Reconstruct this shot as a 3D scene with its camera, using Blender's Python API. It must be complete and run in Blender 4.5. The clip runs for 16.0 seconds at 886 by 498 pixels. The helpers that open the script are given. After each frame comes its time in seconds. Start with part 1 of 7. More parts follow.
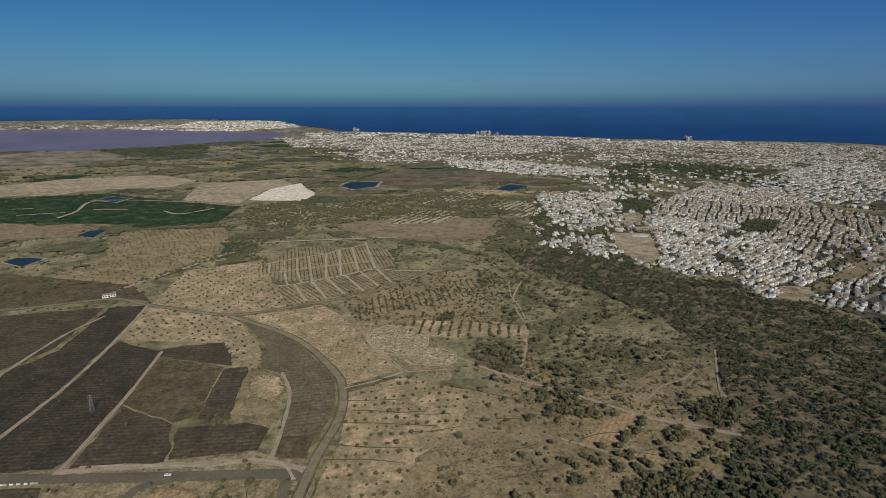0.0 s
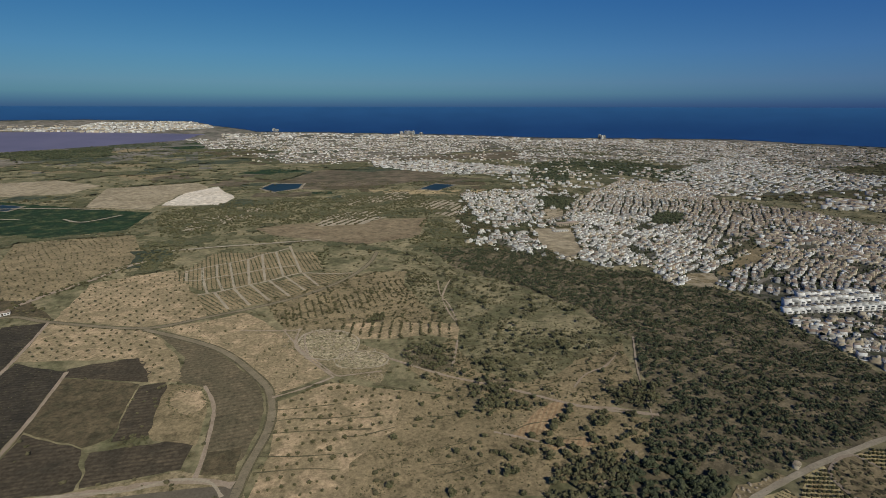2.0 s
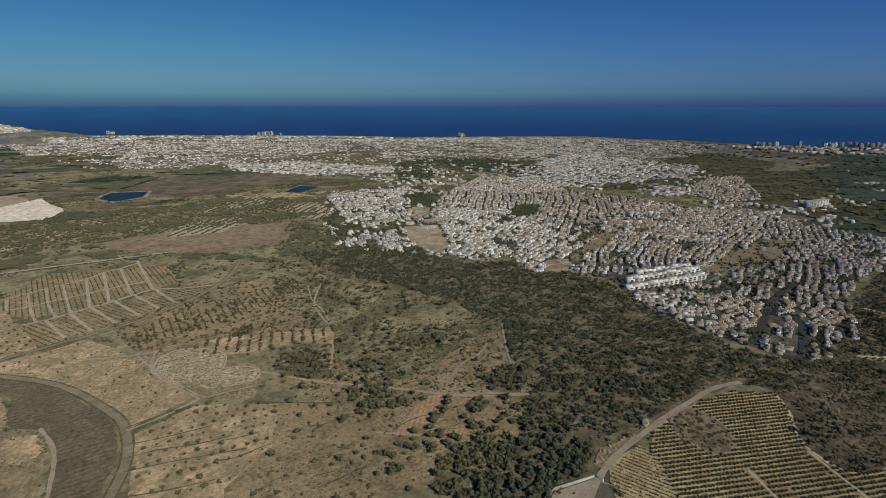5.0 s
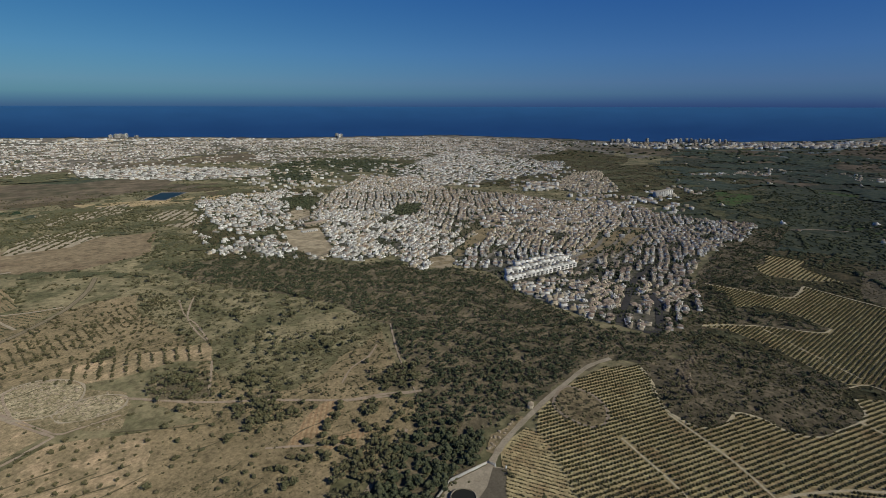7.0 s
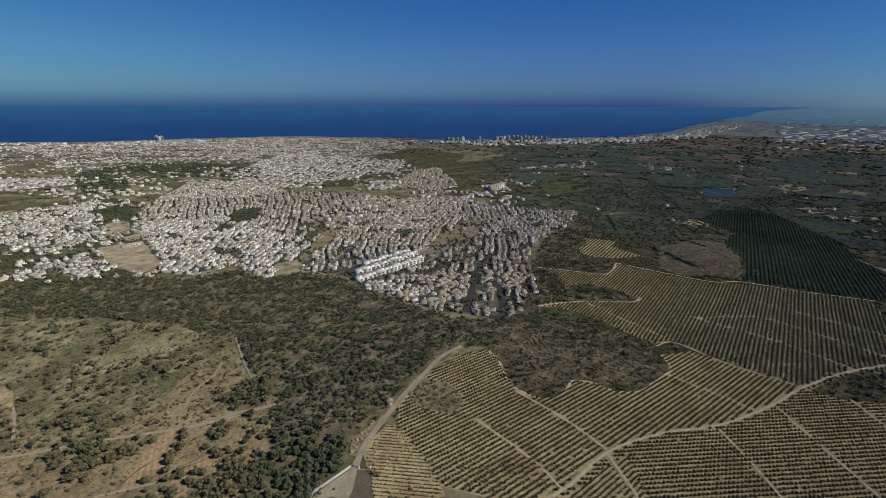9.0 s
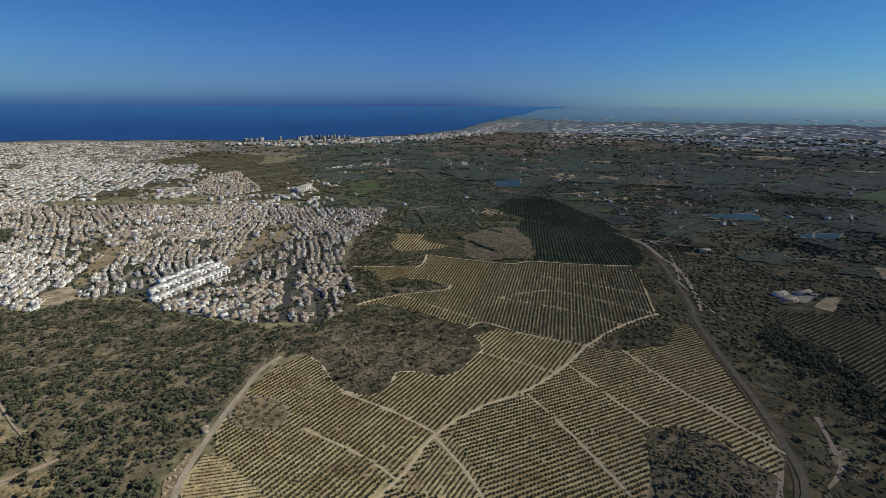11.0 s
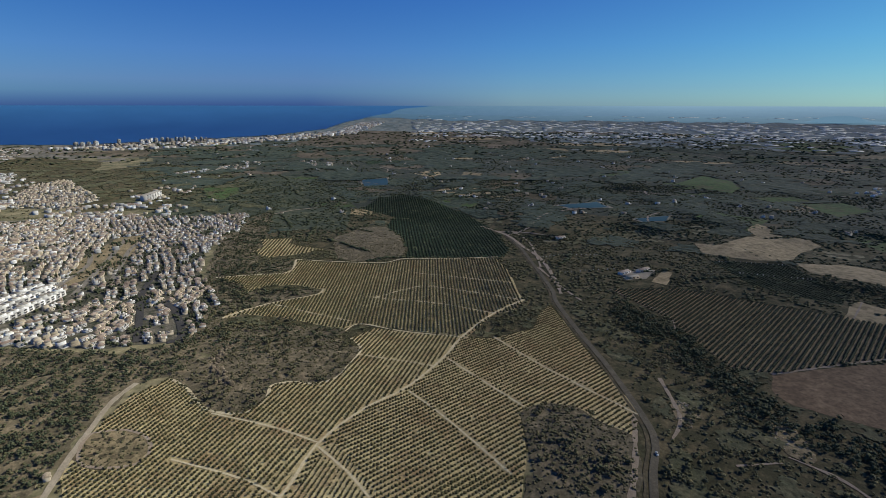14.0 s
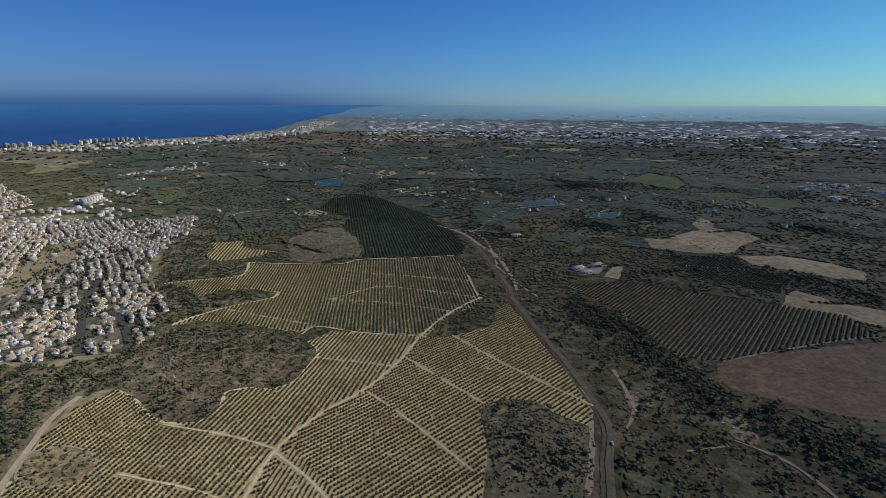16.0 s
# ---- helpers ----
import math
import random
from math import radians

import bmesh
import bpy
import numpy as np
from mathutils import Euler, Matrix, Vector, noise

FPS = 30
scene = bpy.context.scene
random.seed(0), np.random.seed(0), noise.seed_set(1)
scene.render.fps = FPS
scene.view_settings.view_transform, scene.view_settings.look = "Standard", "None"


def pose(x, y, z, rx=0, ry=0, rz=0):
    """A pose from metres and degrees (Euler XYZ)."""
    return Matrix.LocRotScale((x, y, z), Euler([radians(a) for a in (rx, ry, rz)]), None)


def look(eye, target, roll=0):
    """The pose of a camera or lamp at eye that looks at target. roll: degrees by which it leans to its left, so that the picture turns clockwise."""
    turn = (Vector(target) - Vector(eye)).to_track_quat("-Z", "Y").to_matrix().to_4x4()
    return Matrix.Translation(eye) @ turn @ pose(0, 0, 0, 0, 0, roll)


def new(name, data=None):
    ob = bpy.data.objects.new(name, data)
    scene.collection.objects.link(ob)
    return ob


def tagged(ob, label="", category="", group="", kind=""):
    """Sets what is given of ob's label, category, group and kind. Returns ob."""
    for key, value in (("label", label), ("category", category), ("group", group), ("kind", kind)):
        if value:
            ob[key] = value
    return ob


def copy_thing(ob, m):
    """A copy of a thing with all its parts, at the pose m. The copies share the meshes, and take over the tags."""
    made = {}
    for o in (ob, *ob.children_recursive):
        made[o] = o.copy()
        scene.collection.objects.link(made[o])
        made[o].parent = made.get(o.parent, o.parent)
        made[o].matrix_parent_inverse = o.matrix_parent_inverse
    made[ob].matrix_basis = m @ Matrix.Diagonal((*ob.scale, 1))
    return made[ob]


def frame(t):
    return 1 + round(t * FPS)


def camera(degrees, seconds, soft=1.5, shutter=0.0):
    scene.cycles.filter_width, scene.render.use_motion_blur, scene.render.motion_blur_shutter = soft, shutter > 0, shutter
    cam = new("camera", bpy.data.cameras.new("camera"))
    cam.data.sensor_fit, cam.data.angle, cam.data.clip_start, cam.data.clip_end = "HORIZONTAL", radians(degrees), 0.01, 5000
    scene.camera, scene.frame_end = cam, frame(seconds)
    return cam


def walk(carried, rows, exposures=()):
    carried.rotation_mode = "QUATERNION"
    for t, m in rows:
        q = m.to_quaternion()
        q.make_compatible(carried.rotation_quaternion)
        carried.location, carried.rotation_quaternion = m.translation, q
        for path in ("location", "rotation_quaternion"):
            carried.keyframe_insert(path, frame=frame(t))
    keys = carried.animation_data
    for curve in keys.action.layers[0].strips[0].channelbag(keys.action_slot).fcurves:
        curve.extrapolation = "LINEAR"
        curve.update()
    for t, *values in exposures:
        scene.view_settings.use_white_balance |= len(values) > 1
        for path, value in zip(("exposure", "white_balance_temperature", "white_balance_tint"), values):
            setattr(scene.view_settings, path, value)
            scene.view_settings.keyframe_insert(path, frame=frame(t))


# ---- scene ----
from mathutils import geometry

EYE = 250.0


def aim(turn, down, lean):
    """The camera turns on the spot: degrees clockwise from +y, degrees below level, lean."""
    a, p = radians(turn), radians(down)
    ahead = Vector((math.sin(a) * math.cos(p), math.cos(a) * math.cos(p), -math.sin(p)))
    return look((0, 0, EYE), Vector((0, 0, EYE)) + ahead * 100, lean)


cam = camera(79.03, 16.0, soft=0.8)
walk(cam, [
    (0.0, aim(0.00, 14.85, 0.05)),
    (0.5, aim(1.80, 14.84, 0.04)),
    (1.0, aim(3.78, 14.83, 0.05)),
    (1.5, aim(5.83, 14.86, 0.07)),
    (2.0, aim(7.94, 14.85, 0.10)),
    (2.5, aim(9.93, 14.84, 0.05)),
    (3.0, aim(12.11, 14.84, 0.09)),
    (3.5, aim(14.47, 14.84, 0.07)),
    (6.0, aim(28.16, 14.88, 0.04)),
    (6.5, aim(31.47, 14.86, 0.09)),
    (7.0, aim(34.88, 14.87, 0.11)),
    (7.5, aim(38.55, 14.87, 0.09)),
    (8.0, aim(42.52, 14.88, 0.11)),
    (10.5, aim(66.71, 14.90, 0.16)),
    (11.0, aim(71.92, 14.91, 0.17)),
    (11.5, aim(77.05, 14.92, 0.18)),
    (12.0, aim(81.00, 14.92, 0.10)),
    (12.5, aim(83.43, 14.91, 0.11)),
    (13.0, aim(84.64, 14.93, 0.08)),
    (13.5, aim(85.48, 14.96, 0.06)),
    (14.0, aim(86.01, 14.96, 0.08)),
    (14.5, aim(86.66, 14.97, 0.11)),
    (15.0, aim(87.78, 14.99, 0.11)),
    (15.5, aim(89.33, 15.02, 0.09)),
    (16.0, aim(90.77, 15.03, 0.12)),
], exposures=[(0.0, -0.1), (6.5, -0.06), (8.0, 0.02), (10.5, 0.38), (12.0, 0.54), (14.0, 0.59), (16.0, 0.59)])

# ---- world, sun, exposure ----
SUN_AZ, SUN_EL = 165.0, 37.0
world = bpy.data.worlds.new("world")
scene.world = world
world.use_nodes = True
wn = world.node_tree
wn.nodes.clear()
sky = wn.nodes.new("ShaderNodeTexSky")
sky.sky_type = "NISHITA"
sky.sun_disc = False
sky.sun_elevation = radians(SUN_EL)
sky.sun_rotation = radians(SUN_AZ)
sky.altitude = 200
sky.air_density = 1.0
sky.dust_density = 0.4
sky.ozone_density = 4.0
split = wn.nodes.new("ShaderNodeSeparateColor")
tone = wn.nodes.new("ShaderNodeCombineColor")
wn.links.new(sky.outputs[0], split.inputs[0])
for channel, gain, power in ((0, 0.165, 1.26), (1, 0.292, 1.38), (2, 2.25, 0.6)):
    bend = wn.nodes.new("ShaderNodeMath")
    bend.operation = "POWER"
    bend.inputs[1].default_value = power
    gainer = wn.nodes.new("ShaderNodeMath")
    gainer.operation = "MULTIPLY"
    gainer.inputs[1].default_value = gain
    wn.links.new(split.outputs[min(channel, 1)], bend.inputs[0])
    wn.links.new(bend.outputs[0], gainer.inputs[0])
    wn.links.new(gainer.outputs[0], tone.inputs[channel])
back = wn.nodes.new("ShaderNodeBackground")
back.inputs["Strength"].default_value = 0.077
wout = wn.nodes.new("ShaderNodeOutputWorld")
# thin haze low over the sea, paler over the southern plain
way = wn.nodes.new("ShaderNodeTexCoord")
axes = wn.nodes.new("ShaderNodeSeparateXYZ")
wn.links.new(way.outputs["Generated"], axes.inputs[0])
height = wn.nodes.new("ShaderNodeMapRange")
height.inputs["From Min"].default_value, height.inputs["From Max"].default_value = -0.02, 0.18
wn.links.new(axes.outputs["Z"], height.inputs["Value"])
south = wn.nodes.new("ShaderNodeMapRange")
south.inputs["From Min"].default_value, south.inputs["From Max"].default_value = 0.3, -0.06
wn.links.new(axes.outputs["Y"], south.inputs["Value"])


def sky_ramp(stops):
    r = wn.nodes.new("ShaderNodeValToRGB")
    el = r.color_ramp.elements
    while len(el) < len(stops):
        el.new(0.5)
    for e, (p, c) in zip(el, stops):
        e.position, e.color = p, (*c, 1)
    wn.links.new(height.outputs[0], r.inputs[0])
    return r.outputs[0]


over_sea = sky_ramp([(0.09, (0.32, 0.34, 0.40)), (0.15, (0.46, 0.47, 0.48)), (0.21, (0.68, 0.62, 0.55)), (0.30, (0.90, 0.68, 0.64)), (0.54, (0.94, 0.77, 0.80)), (0.97, (0.80, 0.83, 0.86))])
over_land = sky_ramp([(0.09, (1.25, 1.02, 0.56)), (0.15, (1.2, 0.98, 0.60)), (0.25, (1.08, 0.88, 0.67)), (0.40, (0.98, 0.84, 0.76)), (0.60, (0.90, 0.85, 0.85)), (0.97, (0.84, 0.83, 0.88))])
haze = wn.nodes.new("ShaderNodeMix")
haze.data_type = "RGBA"
wn.links.new(south.outputs[0], haze.inputs["Factor"])
wn.links.new(over_sea, haze.inputs["A"])
wn.links.new(over_land, haze.inputs["B"])
veil = wn.nodes.new("ShaderNodeMix")
veil.data_type, veil.blend_type = "RGBA", "MULTIPLY"
veil.inputs["Factor"].default_value = 1.0
wn.links.new(tone.outputs[0], veil.inputs["A"])
wn.links.new(haze.outputs["Result"], veil.inputs["B"])
aloft = wn.nodes.new("ShaderNodeMapRange")
aloft.inputs["From Min"].default_value, aloft.inputs["From Max"].default_value = 0.2, 0.55
wn.links.new(axes.outputs["Z"], aloft.inputs["Value"])
crown = wn.nodes.new("ShaderNodeMix")
crown.data_type, crown.blend_type = "RGBA", "MULTIPLY"
crown.inputs["B"].default_value = (1.65, 1.38, 0.88, 1)
wn.links.new(aloft.outputs[0], crown.inputs["Factor"])
wn.links.new(veil.outputs["Result"], crown.inputs["A"])
wn.links.new(crown.outputs["Result"], back.inputs["Color"])
wn.links.new(back.outputs[0], wout.inputs["Surface"])

sun = new("sun", bpy.data.lights.new("sun", "SUN"))
sun.data.energy = 3.1
sun.data.angle = radians(0.5)
sun.data.color = (1.0, 0.93, 0.8)
sa, se = radians(SUN_AZ), radians(SUN_EL)
to_sun = Vector((math.sin(sa) * math.cos(se), math.cos(sa) * math.cos(se), math.sin(se)))
sun.matrix_world = look(to_sun * 300, (0, 0, 0))


# ---- materials ----
def nodes_of(name):
    m = bpy.data.materials.new(name)
    m.use_nodes = True
    nt = m.node_tree
    b = nt.nodes["Principled BSDF"]
    return m, nt, b


def noise_node(nt, scale, detail=4.0, rough=0.6, stretch=None, turn=0.0):
    co = nt.nodes.new("ShaderNodeTexCoord")
    mp = nt.nodes.new("ShaderNodeMapping")
    mp.inputs["Rotation"].default_value[2] = turn
    if stretch:
        mp.inputs["Scale"].default_value = stretch
    n = nt.nodes.new("ShaderNodeTexNoise")
    n.inputs["Scale"].default_value = scale
    n.inputs["Detail"].default_value = detail
    n.inputs["Roughness"].default_value = rough
    nt.links.new(co.outputs["Object"], mp.inputs["Vector"])
    nt.links.new(mp.outputs[0], n.inputs["Vector"])
    return n.outputs["Fac"]


def ramp(nt, fac, stops):
    r = nt.nodes.new("ShaderNodeValToRGB")
    el = r.color_ramp.elements
    while len(el) < len(stops):
        el.new(0.5)
    for e, (p, c) in zip(el, stops):
        e.position, e.color = p, (*c, 1)
    nt.links.new(fac, r.inputs[0])
    return r.outputs[0]


def mix(nt, fac, a, b, mode="MIX"):
    m = nt.nodes.new("ShaderNodeMix")
    m.data_type, m.blend_type = "RGBA", mode
    for key, v in (("Factor", fac), ("A", a), ("B", b)):
        if isinstance(v, (int, float)):
            m.inputs[key].default_value = v
        elif isinstance(v, tuple):
            m.inputs[key].default_value = (*v, 1)
        else:
            nt.links.new(v, m.inputs[key])
    return m.outputs["Result"]


def soil(name, light, dark, patch=None, big=0.02, fine=0.35, amount=0.5, rows=None, rough=0.95, grit=1.0):
    """Earth with large patches, fine grain and, if asked for, furrows: rows = (degrees, metres apart, colour, strength)."""
    m, nt, b = nodes_of(name)
    c = ramp(nt, noise_node(nt, big, 6, 0.62), [(0.35, dark), (0.65, light)])
    if patch:
        f = ramp(nt, noise_node(nt, big * 2.7, 7, 0.68), [(0.5 - 0.12 * amount, (0, 0, 0)), (0.66 - 0.1 * amount, (1, 1, 1))])
        c = mix(nt, f, c, patch)
    if rows:
        deg, apart, colour, strength = rows
        co = nt.nodes.new("ShaderNodeTexCoord")
        mp = nt.nodes.new("ShaderNodeMapping")
        mp.inputs["Rotation"].default_value[2] = radians(-deg)
        w = nt.nodes.new("ShaderNodeTexWave")
        w.bands_direction = "Y"
        w.inputs["Scale"].default_value = 0.314 / apart
        w.inputs["Distortion"].default_value = 1.2
        w.inputs["Detail"].default_value = 3
        w.inputs["Detail Scale"].default_value = 0.4
        nt.links.new(co.outputs["Object"], mp.inputs["Vector"])
        nt.links.new(mp.outputs[0], w.inputs["Vector"])
        f = ramp(nt, w.outputs["Fac"], [(0.45, (0, 0, 0)), (0.8, (strength, strength, strength))])
        c = mix(nt, f, c, colour)
    grain = ramp(nt, noise_node(nt, fine, 5, 0.7), [(0.3, (1 - 0.5 * grit, 1 - 0.5 * grit, 1 - 0.52 * grit)), (0.7, (1 + 0.36 * grit, 1 + 0.35 * grit, 1 + 0.3 * grit))])
    c = mix(nt, 1.0, c, grain, "MULTIPLY")
    nt.links.new(c, b.inputs["Base Color"])
    b.inputs["Roughness"].default_value = rough
    b.inputs["Specular IOR Level"].default_value = 0.15
    b.inputs["Diffuse Roughness"].default_value = 1.0
    bump = nt.nodes.new("ShaderNodeBump")
    bump.inputs["Strength"].default_value = 0.5
    bump.inputs["Distance"].default_value = 0.6
    nt.links.new(noise_node(nt, fine, 5, 0.7), bump.inputs["Height"])
    nt.links.new(bump.outputs[0], b.inputs["Normal"])
    return m


def leafy(name, a, b_col, island=True):
    m, nt, b = nodes_of(name)
    geo = nt.nodes.new("ShaderNodeNewGeometry")
    info = nt.nodes.new("ShaderNodeObjectInfo")
    c = mix(nt, geo.outputs["Random Per Island"] if island else info.outputs["Random"], a, b_col)
    g = ramp(nt, noise_node(nt, 1.4, 5, 0.75), [(0.3, (0.45, 0.45, 0.45)), (0.7, (1.3, 1.3, 1.3))])
    nt.links.new(mix(nt, 1.0, c, g, "MULTIPLY"), b.inputs["Base Color"])
    b.inputs["Roughness"].default_value = 0.85
    b.inputs["Specular IOR Level"].default_value = 0.1
    b.inputs["Diffuse Roughness"].default_value = 1.0
    bump = nt.nodes.new("ShaderNodeBump")
    bump.inputs["Distance"].default_value = 0.5
    nt.links.new(noise_node(nt, 2.2, 4, 0.7), bump.inputs["Height"])
    nt.links.new(bump.outputs[0], b.inputs["Normal"])
    return m


def plaster(name, a, b_col, rough=0.85):
    m, nt, b = nodes_of(name)
    geo = nt.nodes.new("ShaderNodeNewGeometry")
    info = nt.nodes.new("ShaderNodeObjectInfo")
    add = nt.nodes.new("ShaderNodeMath")
    add.operation = "ADD"
    nt.links.new(geo.outputs["Random Per Island"], add.inputs[0])
    nt.links.new(info.outputs["Random"], add.inputs[1])
    fr = nt.nodes.new("ShaderNodeMath")
    fr.operation = "FRACT"
    nt.links.new(add.outputs[0], fr.inputs[0])
    c = mix(nt, fr.outputs[0], a, b_col)
    g = ramp(nt, noise_node(nt, 0.5, 5, 0.65), [(0.3, (0.8, 0.79, 0.77)), (0.6, (1.04, 1.04, 1.03))])
    nt.links.new(mix(nt, 1.0, c, g, "MULTIPLY"), b.inputs["Base Color"])
    b.inputs["Roughness"].default_value = rough
    b.inputs["Diffuse Roughness"].default_value = 1.0
    return m


def water(name, colour, rough, spec=0.5):
    m, nt, b = nodes_of(name)
    g = ramp(nt, noise_node(nt, 0.004, 5, 0.6), [(0.3, (0.82, 0.85, 0.88)), (0.7, (1.15, 1.12, 1.1))])
    nt.links.new(mix(nt, 1.0, colour, g, "MULTIPLY"), b.inputs["Base Color"])
    b.inputs["Roughness"].default_value = rough
    b.inputs["Specular IOR Level"].default_value = spec
    bump = nt.nodes.new("ShaderNodeBump")
    bump.inputs["Strength"].default_value = 0.3
    nt.links.new(noise_node(nt, 0.3, 4, 0.6), bump.inputs["Height"])
    nt.links.new(bump.outputs[0], b.inputs["Normal"])
    return m


TAN, TAN_D = (0.275, 0.222, 0.14), (0.21, 0.172, 0.105)
OLIVE, OLIVE_D = (0.15, 0.13, 0.07), (0.085, 0.08, 0.045)
M_GROUND = soil("dry_scrubland", (0.26, 0.226, 0.14), (0.18, 0.162, 0.098), (0.105, 0.104, 0.058), 0.008, 0.12, 0.7)
# greens cooled towards blue, standing in for haze over the wooded hills
M_WOODFLOOR = soil("woodland_floor", (0.056, 0.066, 0.05), (0.036, 0.044, 0.036), (0.095, 0.096, 0.062), 0.012, 0.15, 0.2)
# canopy colours carry the same blue haze tint
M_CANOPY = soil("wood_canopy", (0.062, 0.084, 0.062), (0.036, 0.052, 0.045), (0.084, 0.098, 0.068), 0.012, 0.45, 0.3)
M_OLIVECANOPY = soil("scrub_canopy", (0.1, 0.104, 0.056), (0.062, 0.068, 0.04), (0.13, 0.12, 0.07), 0.02, 0.4, 0.3)
M_BROWNSCRUB = soil("olive_brown_scrub", (0.066, 0.062, 0.031), (0.036, 0.037, 0.019), (0.128, 0.104, 0.058), 0.02, 0.3, 0.35)
M_LANE = soil("pale_lane", (0.56, 0.49, 0.33), (0.46, 0.395, 0.26), None, 0.1, 0.6, grit=0.45)
M_RUBBLE = soil("rubble_ground", (0.46, 0.4, 0.28), (0.27, 0.23, 0.145), (0.13, 0.12, 0.07), 0.09, 0.5, 0.5)
M_TAN = soil("tan_orchard_soil", TAN, TAN_D, (0.42, 0.32, 0.21), 0.02, 0.3, 0.2)
M_TANSCRUB = soil("tan_scrub", (0.275, 0.22, 0.135), (0.2, 0.163, 0.098), (0.14, 0.117, 0.07), 0.02, 0.35, 0.2)
M_CITRUS = soil("citrus_soil", (0.46, 0.392, 0.222), (0.36, 0.302, 0.168), (0.3, 0.22, 0.122), 0.012, 0.3, 0.2)
M_PLOUGH = soil("ploughed_soil", (0.056, 0.049, 0.038), (0.04, 0.036, 0.029), (0.076, 0.065, 0.048), 0.02, 0.3, 0.3, (5, 4.5, (0.0304, 0.0272, 0.0208), 0.5))
M_FALLOW = soil("fallow_soil", (0.128, 0.104, 0.0646), (0.085, 0.0697, 0.0442), (0.0638, 0.0578, 0.0357), 0.03, 0.3, 0.4)
M_GRASS = soil("dry_grass", (0.136, 0.114, 0.0755), (0.102, 0.0898, 0.0577), (0.161, 0.13, 0.0852), 0.02, 0.3, 0.3, (12, 5, (0.0868, 0.0774, 0.0512), 0.5))
M_STONY = soil("stony_ground", (0.29, 0.24, 0.155), (0.2, 0.165, 0.1), (0.15, 0.13, 0.075), 0.05, 0.4, 0.4)
M_BEIGE = soil("beige_field", (0.232, 0.187, 0.123), (0.183, 0.144, 0.0933), (0.155, 0.12, 0.0783), 0.012, 0.1, 0.2)
M_TILLED = soil("tilled_soil", (0.1, 0.082, 0.057), (0.07, 0.058, 0.042), (0.052, 0.046, 0.034), 0.02, 0.3, 0.3, (5, 4.5, (0.055, 0.046, 0.034), 0.7))
M_BROWN = soil("brown_field", (0.175, 0.118, 0.074), (0.12, 0.082, 0.052), (0.21, 0.145, 0.09), 0.02, 0.2, 0.3)
M_STUBBLE = soil("stubble_field", (0.4, 0.315, 0.185), (0.31, 0.245, 0.145), (0.22, 0.175, 0.1), 0.012, 0.1, 0.2)
M_ORANGE = soil("orange_earth", (0.336, 0.248, 0.153), (0.288, 0.212, 0.127), None, 0.04, 0.3, rows=(60, 4, (0.224, 0.136, 0.0763), 0.5))
M_SAND = soil("sandy_ground", (0.338, 0.289, 0.209), (0.268, 0.225, 0.157), (0.211, 0.176, 0.12), 0.006, 0.06, 0.2)
M_WHITE = soil("white_quarry_sand", (0.595, 0.544, 0.478), (0.51, 0.451, 0.378), None, 0.01, 0.08)
M_CROP = soil("green_crop", (0.02, 0.045, 0.02), (0.016, 0.034, 0.018), (0.1, 0.11, 0.055), 0.012, 0.12, 0.05, (20, 14, (0.015, 0.03, 0.015), 0.6))
M_LAWN = soil("green_meadow", (0.075, 0.12, 0.04), (0.05, 0.085, 0.03), (0.09, 0.09, 0.045), 0.01, 0.1, 0.2)
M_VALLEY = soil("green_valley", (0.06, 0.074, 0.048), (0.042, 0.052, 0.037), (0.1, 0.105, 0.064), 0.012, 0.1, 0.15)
M_TOWNFLOOR = soil("town_paving", (0.15, 0.137, 0.11), (0.085, 0.08, 0.063), (0.04, 0.046, 0.03), 0.03, 0.3, 0.5)
M_COAST = soil("pale_town_ground", (0.25, 0.222, 0.195), (0.165, 0.148, 0.128), (0.09, 0.09, 0.072), 0.012, 0.06, 0.35)
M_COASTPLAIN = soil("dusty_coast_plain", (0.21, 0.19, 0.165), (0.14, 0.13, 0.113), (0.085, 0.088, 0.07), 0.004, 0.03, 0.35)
M_DIRT = soil("dirt_track", (0.317, 0.26, 0.202), (0.253, 0.204, 0.15), None, 0.1, 0.6, grit=0.45)
M_ASPHALT = soil("worn_asphalt", (0.12, 0.106, 0.078), (0.09, 0.08, 0.06), (0.14, 0.122, 0.088), 0.05, 0.5, 0.2, grit=0.45)
M_TARMAC = soil("dark_tarmac", (0.06, 0.058, 0.056), (0.045, 0.044, 0.043), None, 0.05, 0.5, grit=0.4)
M_TRACK = soil("grey_track", (0.216, 0.184, 0.127), (0.16, 0.136, 0.0933), None, 0.1, 0.6, grit=0.45)
M_GREYROAD = soil("grey_road", (0.134, 0.118, 0.088), (0.106, 0.0928, 0.0712), None, 0.05, 0.5, grit=0.45)
M_STREET = soil("street_paving", (0.204, 0.186, 0.156), (0.162, 0.147, 0.12), None, 0.05, 0.5, grit=0.45)
M_PALE = soil("pale_earth", (0.352, 0.31, 0.238), (0.268, 0.232, 0.172), None, 0.08, 0.6, grit=0.45)
M_SCRUBFLOOR = soil("weedy_verge", (0.13, 0.115, 0.07), (0.085, 0.078, 0.05), None, 0.08, 0.5)
M_FOREST = soil("forest_floor", (0.135, 0.115, 0.076), (0.088, 0.078, 0.052), (0.21, 0.172, 0.115), 0.03, 0.3, 0.2)
# pale blue-grey base colour stands in for haze over the far plain
M_HAZEPLAIN = soil("haze_tinted_plain", (0.165, 0.2, 0.205), (0.115, 0.145, 0.15), (0.23, 0.245, 0.225), 0.006, 0.03, 0.2)


